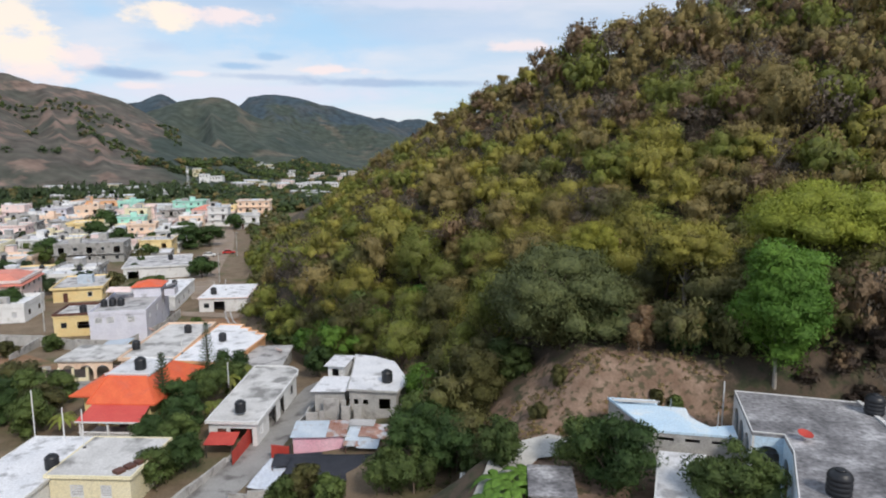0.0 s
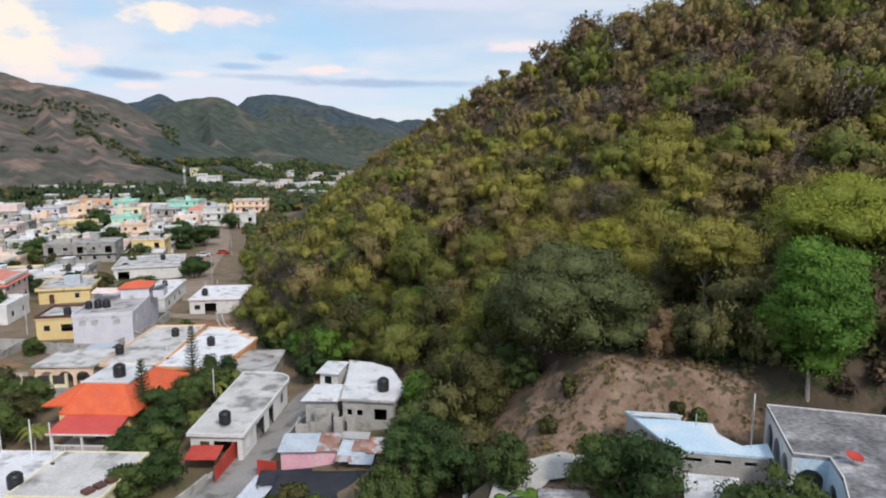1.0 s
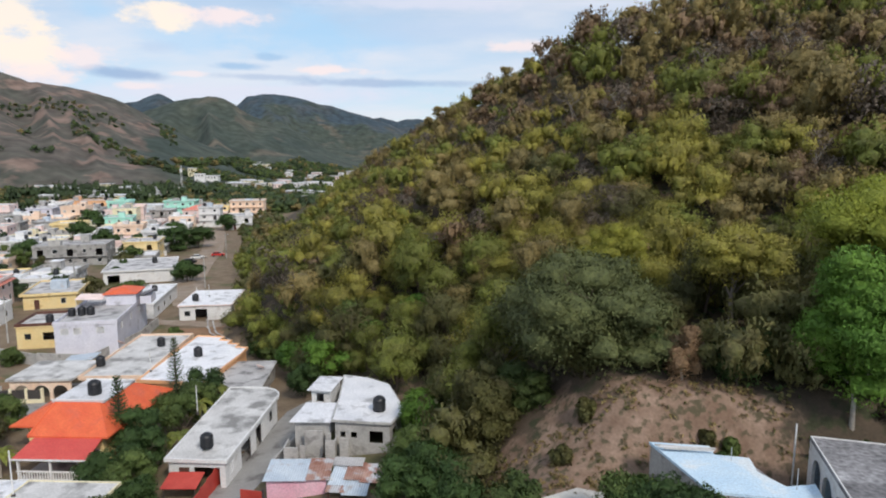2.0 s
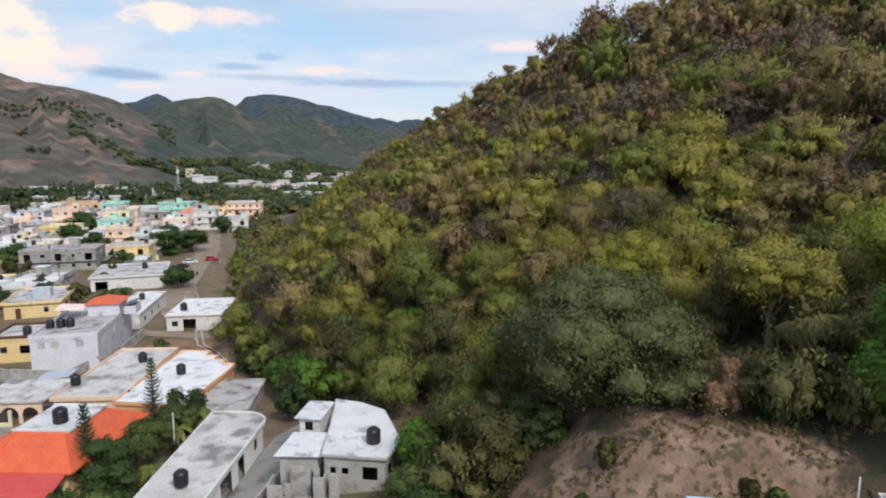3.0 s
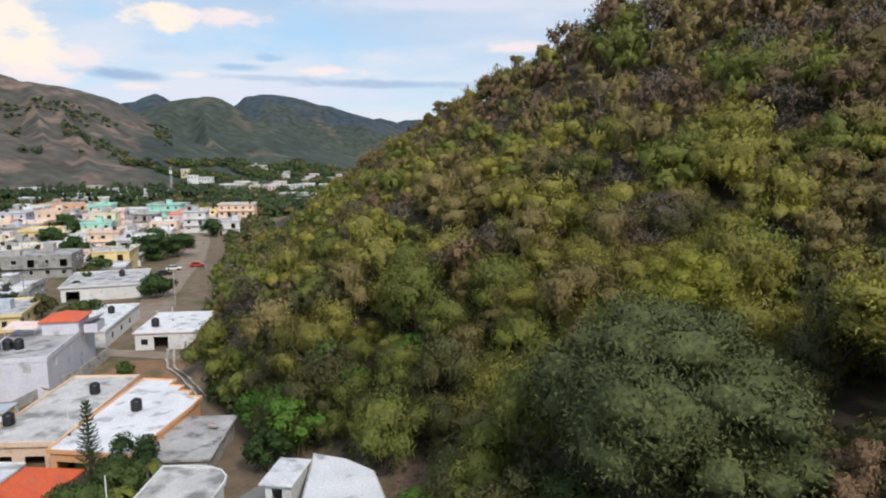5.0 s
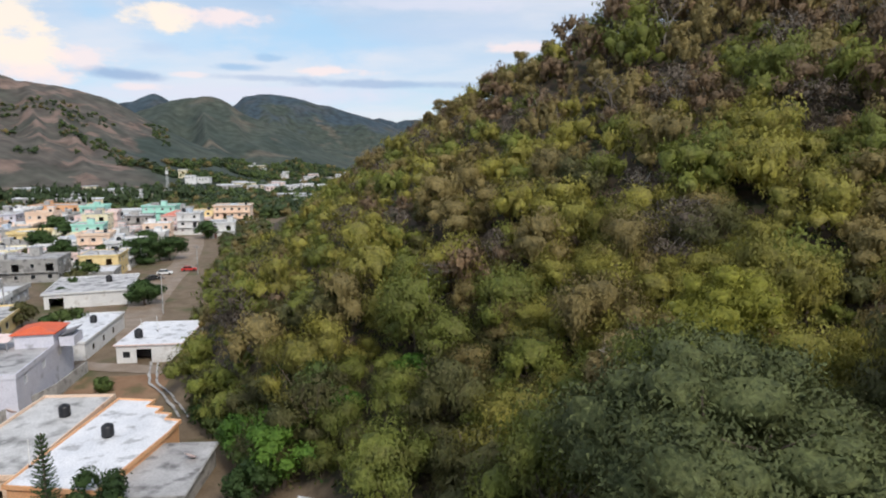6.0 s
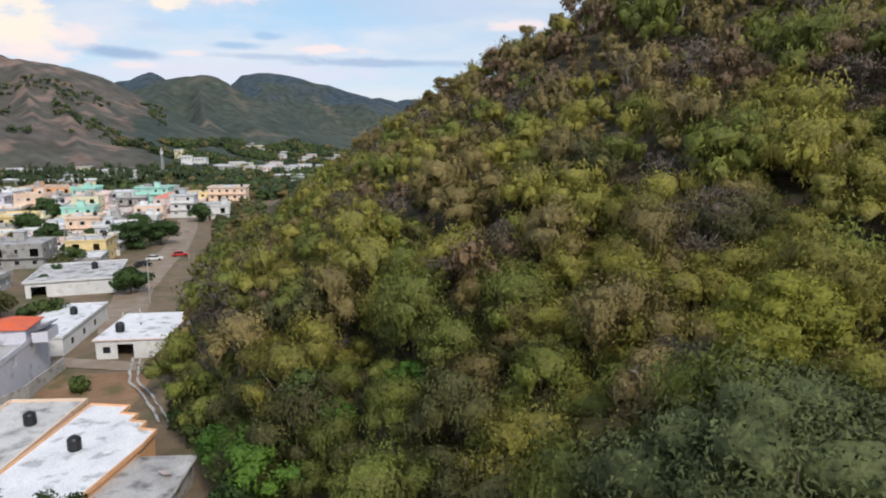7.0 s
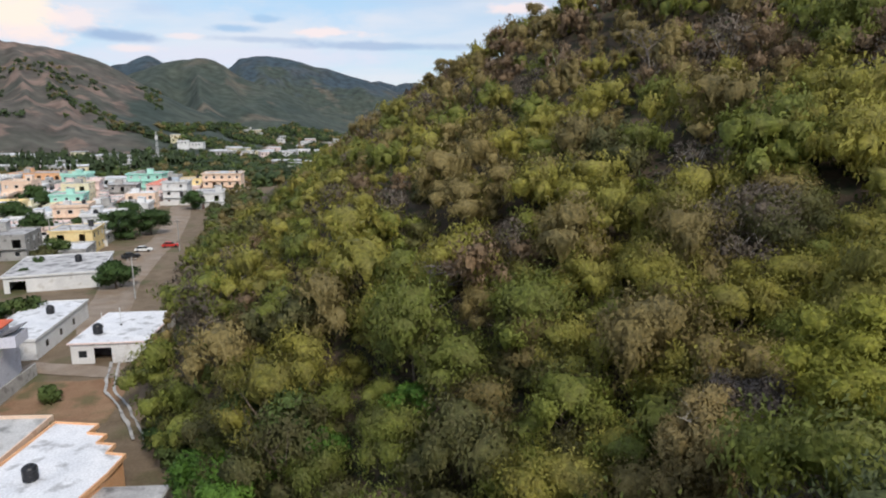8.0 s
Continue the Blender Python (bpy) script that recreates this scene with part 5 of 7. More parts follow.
flat_house("garage_house", "cream house with a white garage door and flat roof", -47.95, 140.2, 0.95, 7.0, 9.9, 14.0, 2.95, "wall_white", "roof_white",
           [("f", 0.9, 0.9, 1.2, 1.1, "glass"), ("f", 3.0, 0.0, 2.3, 2.3, "none"), ("f", 5.8, 0.0, 3.5, 2.25, "garage")], 0.0, 0.3, trim="wall_pale_pink")
flat_house("lilac_house", "two-storey lilac-grey house with a roof terrace", -59.7, 119.5, 1.0, 12.5, 9.3, 20.0, 5.4, "wall_lilac", "roof_grey",
           [("f", 0.9, 3.9, 1.2, 1.1, "louvre"), ("f", 2.8, 3.9, 1.2, 1.1, "louvre"), ("f", 6.2, 3.9, 1.2, 1.1, "louvre"), ("r", 2, 3.9, 1.2, 1.1, "louvre"), ("r", 8, 3.9, 1.2, 1.1, "louvre"), ("r", 14, 3.9, 1.2, 1.1, "louvre")], 0.5, 0.1)
flat_house("white_long_house", "long white one-storey house with a flat roof", -63.5, 143.5, 0.55, 10.0, 8.0, 20.0, 3.2, "wall_white", "roof_white",
           [("r", 3, 1.2, 1.0, 1.0, "glass"), ("r", 8, 1.2, 1.0, 1.0, "glass"), ("r", 13, 1.2, 1.0, 1.0, "glass")], 0.2, 0.2)
flat_house("yellow_house", "yellow house with a brown trimmed flat roof", -69.0, 119.0, 0.9, 12.0, 7.4, 8.6, 3.8, "wall_yellow", "roof_stained", [("f", 1.2, 1.7, 1.0, 1.0, "glass"), ("f", 4.0, 1.5, 3.8, 1.3, "bars")], 0.5, 0.15, "dark_wood")
flat_house("carport_house", "grey-roofed house with a wide white carport door", -83.0, 184.0, 0.05, 20.0, 17.0, 20.0, 3.2, "wall_white", "roof_grey", [("f", 1.0, 0, 2.8, 2.4, "none"), ("f", 9.0, 0.3, 7.0, 2.3, "garage")], 0.2, 0.4)


# villa with hipped roofs, a white deck, a lean-to roof and a balustrade
def hip(x0, y0, x1, y1, z0, ix0, iy0, ix1, iy1, z1):
    lo = [(x0, y0, z0), (x1, y0, z0), (x1, y1, z0), (x0, y1, z0)]
    hi = [(ix0, iy0, z1), (ix1, iy0, z1), (ix1, iy1, z1), (ix0, iy1, z1)]
    under = [(x, y, z - 0.16) for x, y, z in lo]
    return Solid().add(lo + hi + under, [(0, 1, 5, 4), (1, 2, 6, 5), (2, 3, 7, 6), (3, 0, 4, 7), (4, 5, 6, 7), (11, 10, 9, 8), (8, 9, 1, 0), (9, 10, 2, 1), (10, 11, 3, 2), (11, 8, 0, 3)])


def slab_between(points, thick):
    """A sloping slab from four corners, given from above counter-clockwise."""
    return Solid().add(list(points) + [(x, y, z - thick) for x, y, z in points], [(0, 1, 2, 3), (7, 6, 5, 4), (4, 5, 1, 0), (5, 6, 2, 1), (6, 7, 3, 2), (7, 4, 0, 3)])


def villa():
    r = thing("villa", "yellow villa with orange-red hipped roofs and a white deck", "house", -36.6, 73.5, 3.5, -2.0)
    part("wall", Solid().box(-5.4, -2.4, -0.6, 3.4, 5.8, 3.2), "wall_yellow", r)
    part("wing_wall", Solid().box(-2.2, -5.2, -0.6, 3.9, -2.41, 3.2), "wall_yellow", r)
    part("main_roof", hip(-6.6, -3.4, 5.0, 7.4, 3.3, -2.5, -2.0, 2.4, 3.6, 5.42), "roof_red", r, "orange-red tiled hip roof")
    part("front_roof", hip(-2.9, -6.0, 4.9, -1.0, 3.52, -2.3, -2.45, 2.2, -1.0, 5.50), "roof_red", r, "orange-red tiled front hip")
    for k in (-1, 1):
        a, b = Vector((1.0 + 3.9 * k, -6.0, 3.55)), Vector((-0.05 + 2.25 * k, -2.45, 5.52))
        part("ridge_cap", Solid().limb(a, b, 0.09, 0.09, 6), "roof_red", r)
    deck = part("deck", Solid().box(-2.7, -2.35, 5.42, 2.6, 3.7, 5.62), "roof_white", r, "white painted roof deck")
    part("kerb", Solid().box(-2.75, -2.4, 5.624, 2.65, -2.25, 5.74), "wall_white", deck)
    part("kerb", Solid().box(-2.75, 3.6, 5.624, 2.65, 3.75, 5.74), "wall_white", deck)
    part("porch_roof", slab_between([(-2.4, -9.0, 2.75), (4.6, -9.0, 2.75), (4.3, -5.9, 3.42), (-2.2, -5.9, 3.42)], 0.1), "roof_crimson", r, "crimson sheet porch roof")
    part("fascia", Solid().box(-2.45, -9.08, 2.58, 4.65, -9.0, 2.74), "wall_white", r)
    part("porch_floor", Solid().box(-2.3, -8.9, -0.9, 4.5, -5.25, 0.55), "concrete", r)
    for x in (-2.0, 1.0, 4.2):
        part("post", Solid().box(x - 0.09, -8.85, 0.55, x + 0.09, -8.67, 2.63), "wall_white", r)
    rail = part("balustrade", Solid().box(-2.2, -8.86, 1.37, 4.4, -8.68, 1.47), "wall_white", r, "white turned balustrade")
    part("base_rail", Solid().box(-2.2, -8.86, 0.551, 4.4, -8.68, 0.67), "wall_white", rail)
    me = Solid().turned([(0.04, 0.02), (0.07, 0.2), (0.04, 0.4), (0.05, 0.72)], 6).mesh("baluster")
    for i in range(26):
        b = part("baluster", me, "wall_white", rail)
        b.location = (-2.05 + i * 0.25, -8.77, 0.65)
    part("door", Solid().box(0.2, -5.24, -0.1, 1.3, -5.2, 2.1), "dark_wood", r)
    for x in (-1.6, 2.2):
        w = part("window", Solid().box(x, -5.26, 0.8, x + 1.3, -5.2, 2.0), "louvre", r)
        for j in range(7):
            s = part("slat", shared("villa_slat", lambda: Solid().box(0, -0.02, -0.05, 1.16, 0.02, 0.05).mesh("slat")), "iron", w)
            s.matrix_local = pose(x + 0.07, -5.28, 0.9 + j * 0.16, -30)
    w = part("side_window", Solid().box(-5.46, -0.6, 1.0, -5.38, 0.6, 2.2), "louvre", r)
    w = part("end_window", Solid().box(-4.6, -2.46, 1.0, -3.4, -2.38, 2.2), "louvre", r)


villa()
put_tank(-36.0, 73.0, 9.13, 1.1)
put_tank(-34.6, 96.9, 5.4), put_tank(-42.3, 102.6, 5.15), put_tank(-35.0, 53.6, 6.6), put_tank(-6.3, 68.9, 9.05, 1.05)
put_tank(-50.2, 136.6, 4.12, 1.1), put_tank(-62.9, 146.5, 4.0), put_tank(-61.2, 115.4, 6.62, 1.1), put_tank(-59.8, 115.6, 6.62, 1.1), put_tank(-62.6, 114.9, 6.62, 1.0), put_tank(-67.6, 116.8, 4.95, 1.1), put_tank(-80.5, 186, 3.5, 1.2), put_tank(-46.6, 93.6, 5.15)


# additions to the block house: sheet-roofed lean-to, roof hut, ruined walls
r = thing("lean_to", "block lean-to with a pale sheet-metal roof", "shed", -12.4, 69.8, 4.6, -8.0)
part("roof", slab_between([(-2.1, -2.3, 3.75), (2.0, -2.3, 3.95), (2.1, 2.2, 4.1), (-2.0, 2.2, 3.9)], 0.06), "roof_white", r)
part("front_wall", Solid().box(-1.7, -1.9, 0, 1.75, -1.74, 3.68), "blockwork", r)
part("side_wall", Solid().box(-1.7, -1.74, 0, -1.54, 1.8, 3.7), "wall_white", r)
r = thing("roof_hut", "small white hut with a flat sheet roof", "shed", -12.6, 75.4, 4.4, -8.0)
part("hut_wall", wall_with_openings(2.0, 4.9, 0.14, [(0.5, 3.6, 0.8, 0.9)]), "wall_white", r).matrix_local = pose(-1.0, -1.8, 0)
part("side_wall", Solid().box(0.86, -1.65, 0, 1.0, 1.8, 4.9), "wall_white", r)
part("back_wall", Solid().box(-1.0, 1.66, 0, 0.855, 1.8, 4.9), "wall_white", r)
part("side_wall", Solid().box(-1.0, -1.65, 0, -0.86, 1.65, 4.9), "wall_white", r)
part("roof", Solid().box(-1.35, -2.2, 4.9, 1.25, 2.1, 5.0), "roof_white", r)
r = thing("ruined_walls", "broken grey block walls of an unfinished room", "ruin", -12.0, 65.6, 4.4)
for x, y, w, d, h in ((-2.9, 0.2, 1.3, 0.15, 2.3), (-1.4, 0.2, 0.5, 0.15, 2.5), (-0.6, 0.1, 1.4, 0.15, 1.3), (1.0, 0.0, 0.9, 0.15, 3.1), (-1.2, 1.4, 1.7, 0.15, 3.4), (0.8, 1.4, 0.5, 0.15, 3.2), (2.3, 0.2, 0.8, 0.15, 3.2), (-3.0, 0.5, 0.15, 1.8, 2.2), (1.75, 0.2, 0.15, 1.2, 2.9)):
    part("wall_panel", Solid().prism([(x, y), (x + w, y), (x + w, y + d), (x, y + d)], -0.4, h), "blockwork", r)
part("slab", Solid().box(-3.1, -0.6, -0.5, 3.4, 2.4, 0.15), "concrete", r)


def sheet(x0, y0, x1, y1, z_near, z_far, pitch=0.2):
    """A corrugated roof sheet with ribs running down the slope."""
    s, k = Solid(), max(4, int((x1 - x0) / pitch) * 2)
    top = []
    for i in range(k + 1):
        x = x0 + (x1 - x0) * i / k
        w = 0.025 * (i % 2)
        top.append((x, w))
    v, f = [], []
    for x, w in top:
        v += [(x, y0, z_near + w), (x, y1, z_far + w), (x, y0, z_near + w - 0.015), (x, y1, z_far + w - 0.015)]
    for i in range(k):
        a, b = 4 * i, 4 * i + 4
        f += [(a, b, b + 1, a + 1), (a + 3, b + 3, b + 2, a + 2), (a, a + 2, b + 2, b), (a + 1, b + 1, b + 3, a + 3)]
    return s.add(v, f)


r = thing("pink_hut", "pink hut with a blue-grey sheet roof", "hut", -12.5, 61.4, 4.3, 1.0)
part("front_wall", wall_with_openings(5.0, 2.25, 0.12, [(0.4, 0.0, 0.0, 0.0)]), "wall_pink", r).matrix_local = pose(-2.5, -1.2, 0)
part("side_wall", Solid().box(2.38, -1.08, 0, 2.5, 1.3, 2.3), "wall_white", r)
part("back_wall", Solid().box(-2.5, 1.3, 0, 2.5, 1.42, 2.6), "wall_pink", r)
part("side_wall", Solid().box(-2.5, -1.08, 0, -2.38, 1.3, 2.3), "wall_pink", r)
part("roof_sheet", sheet(-2.75, -1.55, 0.9, 1.6, 2.32, 2.72), "zinc_sheet", r)
part("roof_sheet", sheet(0.8, -1.5, 2.8, 1.6, 2.36, 2.76), "rusty_sheet", r)
part("gable", Solid().prism([(2.505, -1.0), (3.1, -1.3), (3.1, -1.2), (2.505, -0.85)], 0, 2.3), "wall_white", r)
r = thing("patched_shed", "low shed roofed with rusty, blue and pale metal sheets", "shed", -7.6, 60.4, 4.9, -4.0)
for x, y, z in ((-1.9, -1.6, 1.4), (1.7, -1.6, 1.4), (-1.9, 1.7, 1.9), (1.7, 1.7, 1.9)):
    part("post", Solid().box(x, y, -0.5, x + 0.1, y + 0.1, z), "dark_wood", r)
part("back_wall", Solid().box(-1.9, 1.85, -0.3, 1.8, 1.95, 1.85), "blockwork", r)
for x0, y0, x1, y1, za, zb, m in ((-2.1, -1.0, -0.7, 2.2, 1.55, 1.95, "zinc_sheet"), (-0.9, -0.3, 0.7, 2.2, 1.7, 2.0, "rusty_sheet"), (0.5, -0.6, 2.3, 2.1, 1.66, 1.98, "rusty_sheet"), (-0.7, -2.2, 1.4, -0.1, 1.38, 1.62, "zinc_sheet"), (-2.1, -1.9, -0.5, -0.6, 1.42, 1.55, "rusty_sheet"), (-2.3, 1.5, 0.4, 2.9, 2.0, 2.1, "roof_grey")):
    part("roof_sheet", sheet(x0, y0, x1, y1, za, zb), m, r)
r = thing("red_gate", "red sheet-metal gate beside the pink hut", "gate", -16.2, 60.2, 3.9, -12)
part("leaf", Solid().box(-1.1, -0.04, 0, 0.9, 0.04, 1.7), "red_sheet", r)
part("post", Solid().box(0.9, -0.08, -0.2, 1.05, 0.08, 1.9), "iron", r)
r = thing("red_fence", "red sheet-metal fence at the house front", "fence", -20.75, 62.2, 3.75, 86)
for i in range(4):
    part("sheet", Solid().box(-2.6 + 1.3 * i, -0.03, 0.05, -2.6 + 1.3 * i + 1.29, 0.03, 1.5 + 0.14 * i), "red_sheet", r)
    part("post", Solid().box(-2.62 + 1.3 * i, 0.04, -0.3, -2.54 + 1.3 * i, 0.12, 1.6), "iron", r)
r = thing("red_awning", "small red sheet awning on posts", "awning", -23.0, 62.2, 3.75, 0)
part("roof", slab_between([(-1.4, -1.1, 1.5), (1.7, -1.1, 1.5), (1.7, 1.1, 1.9), (-1.4, 1.1, 1.9)], 0.05), "red_sheet", r)
for x in (-1.2, 1.5):
    part("post", Solid().box(x, -1.0, -0.3, x + 0.08, -0.92, 1.47), "iron", r)


def cloth(name, label, x, y, z, yaw, w, d, sag, material, slope=0.0):
    r = thing(name, label, "tarpaulin", x, y, z, yaw)
    k, v, f = 12, [], []
    for j in range(k + 1):
        for i in range(k + 1):
            u, t = i / k, j / k
            lift = 1.6 + slope * (t - 0.5) - sag * 4 * u * (1 - u) * (0.4 + t * (1 - t) * 2) + 0.12 * noise.noise(Vector((u * 5 + x, t * 5, 3)))
            v.append(((u - 0.5) * w, (t - 0.5) * d, lift))
    f = [(j * (k + 1) + i, j * (k + 1) + i + 1, (j + 1) * (k + 1) + i + 1, (j + 1) * (k + 1) + i) for j in range(k) for i in range(k)]
    ob = part("sheet", Solid().add(v, f), material, r, "", True)
    mod = ob.modifiers.new("thickness", "SOLIDIFY")
    mod.thickness = 0.03
    for u in (-0.48, 0.48):
        for t in (-0.48, 0.48):
            part("post", Solid().box(u * w - 0.04, t * d - 0.04, -0.6, u * w + 0.04, t * d + 0.04, 1.6 + slope * t), "dark_wood", r)


cloth("dark_awning", "black shade-net awning over a yard", -10.2, 55.6, 4.2, 0, 8.6, 4.4, 0.25, "dark_tarp", 0.3)
cloth("dark_awning", "black shade-net awning over a yard", -14.0, 57.6, 3.9, 6, 4.6, 2.2, 0.2, "dark_tarp", 0.2)
cloth("pale_tarpaulin", "pale blue-white tarpaulin stretched over poles", -16.1, 55.6, 3.5, -12, 2.3, 4.8, 0.2, "pale_tarp", 0.4)


# upper terrace: light-blue roofed room and the blue-and-white arched house
def wall_with_arches(length, height, thick, arches):
    """A wall with round-headed openings (u, wide, high) from its foot."""
    s, u0, n = Solid(), 0.0, 10
    outline = [(0.0, 0.0)]
    for u, w, h in arches:
        outline.append((u, 0.0))
        for i in range(n + 1):
            a = math.pi * (1 - i / n)
            outline.append((u + w / 2 + w / 2 * math.cos(a), h - w / 2 + w / 2 * math.sin(a)))
        outline.append((u + w, 0.0))
    outline += [(length, 0.0), (length, height), (0.0, height)]
    k = len(outline)
    p = [(x, 0, z) for x, z in outline] + [(x, thick, z) for x, z in outline]
    bm = bmesh.new()
    vs = [bm.verts.new(q) for q in p]
    bm.faces.new(vs[:k])
    bm.faces.new(vs[k:][::-1])
    for i in range(k):
        bm.faces.new((vs[(i + 1) % k], vs[i], vs[k + i], vs[k + (i + 1) % k]))
    bm.normal_update()
    bmesh.ops.triangulate(bm, faces=[f for f in bm.faces if len(f.verts) > 4])
    bmesh.ops.recalc_face_normals(bm, faces=bm.faces)
    bm.verts.index_update()
    s.add([v.co[:] for v in bm.verts], [[v.index for v in f.verts] for f in bm.faces])
    bm.free()
    return s


def arched_house():
    r = thing("arched_house", "pale blue house with arched openings and a weathered flat roof", "house", 23, 44, 11.2)
    inv = r.matrix_world.inverted()
    plan = [(23.0, 48.1), (20.8, 40.6), (22.7, 40.1), (22.0, 37.7), (19.3, 32.2), (17.5, 28.0), (40.0, 22.0), (44.0, 42.0)]
    for i, arches in ((0, [(0.9, 1.8, 4.0), (3.1, 1.8, 4.0), (5.3, 1.8, 4.0)]), (1, [(0.2, 1.6, 3.9)]), (2, [(0.5, 1.4, 3.6)]), (3, [(1.0, 1.2, 2.6), (3.4, 1.2, 2.6)]), (4, []), (5, []), (6, []), (7, [])):
        m, length = along(plan[i], plan[(i + 1) % 8], 11.2)
        part("wall", wall_with_arches(length, 4.55, 0.18, arches), "wall_blue" if i else "wall_white", r).matrix_local = inv @ m
    local = [(x - 23, y - 44) for x, y in plan]
    part("roof", Solid().prism(local, 4.55, 4.78), "roof_old", r, "weathered grey concrete roof")
    for i in range(8):
        m, length = along(plan[i], plan[(i + 1) % 8], 15.98)
        if i < 5 or i == 7:
            part("parapet", Solid().box(0.0, 0.0, 0.004, length, 0.07, 0.07), "wall_white", r).matrix_local = inv @ m
    m, length = along((31.3, 45.8), (29.0, 33.0), 15.98)
    part("roof_joint", Solid().box(0, -0.15, 0.004, length, 0.15, 0.14), "roof_stained", r).matrix_local = inv @ m
    part("floor", Solid().prism(local, -1.2, 0.02), "concrete", r)


arched_house()
put_tank(21.7, 32.6, 15.98, 1.1), put_tank(31.0, 43.6, 15.98, 1.1)
r = thing("blue_room", "low room with a chipped light-blue roof and vent slots", "house", 17.5, 46.8, 10.8)
plan = [(-3.8, 3.5), (-2.4, -2.7), (3.4, -3.85), (3.95, -1.95), (2.15, -2.2), (1.35, -0.5), (1.7, 1.25), (-0.3, 1.7), (-0.1, 2.9)]
part("roof", Solid().prism([(x * 1.02, y * 1.02) for x, y in plan], 3.6, 3.78), "wall_blue", r, "chipped light-blue painted slab")
for i in range(len(plan)):
    m, length = along(plan[i], plan[(i + 1) % len(plan)], 0)
    holes = [(0.5, 3.0, 1.2, 0.28), (2.5, 3.0, 1.0, 0.28), (4.3, 3.0, 0.8, 0.28)] if i == 1 else []
    part("wall", wall_with_openings(length, 3.595, 0.14, holes), "concrete", r).matrix_local = m
for i in range(5):
    part("loose_plank", Solid().box(-1.6, -0.09, 0, 1.5, 0.09, 0.05), "louvre" if i % 2 else "roof_stained", r).matrix_local = pose(-2.1 + 0.3 * (i % 3), 2.75 - 0.2 * i, 3.785 + 0.051 * i, 0, 0, -12 + 5 * (i % 3))
part("broken_slab", slab_between([(1.0, 0.9, 3.55), (2.6, -1.2, 2.7), (3.1, -0.7, 2.7), (1.7, 1.3, 3.5)], 0.14), "roof_old", r)
for x, y, h in ((0.4, 0.9, 0.9), (2.6, -2.6, 1.3)):
    part("starter_bar", Solid().turned([(0.03, 3.78), (0.03, 3.78 + h)], 6, (x, y, 0)), "steel", r)
outline_house("annex", "white annex with a pale cement flat roof", 10.9, [(12.7, 35.2), (15.0, 34.6), (18.4, 42.4), (15.6, 43.0)], 2.3, "wall_white", "roof_white", {3: [(2.0, 0.0, 1.1, 2.0, "none"), (4.6, 0.9, 1.3, 1.0, "none")]}, 0.0, 0.2)
r = thing("dark_shed", "small shed with a dark weathered roof", "shed", 7.4, 40.8, 10.6, -6)
part("wall", Solid().box(-1.4, -1.9, -0.6, 1.4, 1.9, 1.7), "concrete", r)
part("roof", Solid().box(-1.6, -2.1, 1.7, 1.6, 2.1, 1.82), "roof_old", r)

# ---- the town ----
WALLS = [("wall_white", "white"), ("wall_yellow", "yellow"), ("wall_white", "whitewashed"), ("concrete", "bare grey concrete"), ("wall_cream", "cream"), ("wall_peach", "peach"), ("wall_pale_pink", "pale pink"),
         ("wall_white", "white"), ("wall_cream", "cream"), ("wall_peach", "peach"), ("wall_pale_pink", "pale pink"), ("blockwork", "grey block"), ("wall_white", "white"), ("wall_mint", "mint-green"), ("wall_pale_pink", "pale pink"), ("wall_peach", "peach"), ("wall_lilac", "lilac-grey")]
ROOFS = [("roof_white", "white"), ("roof_white", "white"), ("roof_grey", "grey"), ("roof_stained", "stained"), ("roof_white", "white"), ("roof_grey", "grey")]
TAKEN = [(-83, 184, 15), (-63.5, 143.5, 13), (-50.8, 145, 12), (-59.7, 119.5, 13), (-69, 119, 9), (-36, 97, 16), (-58, 96, 14)]


def street_x(y):
    return np.interp(y, [60, 134, 178, 205, 232, 270, 300, 330, 400], [-30, -58, -77, -84, -90, -102, -108, -100, -112])


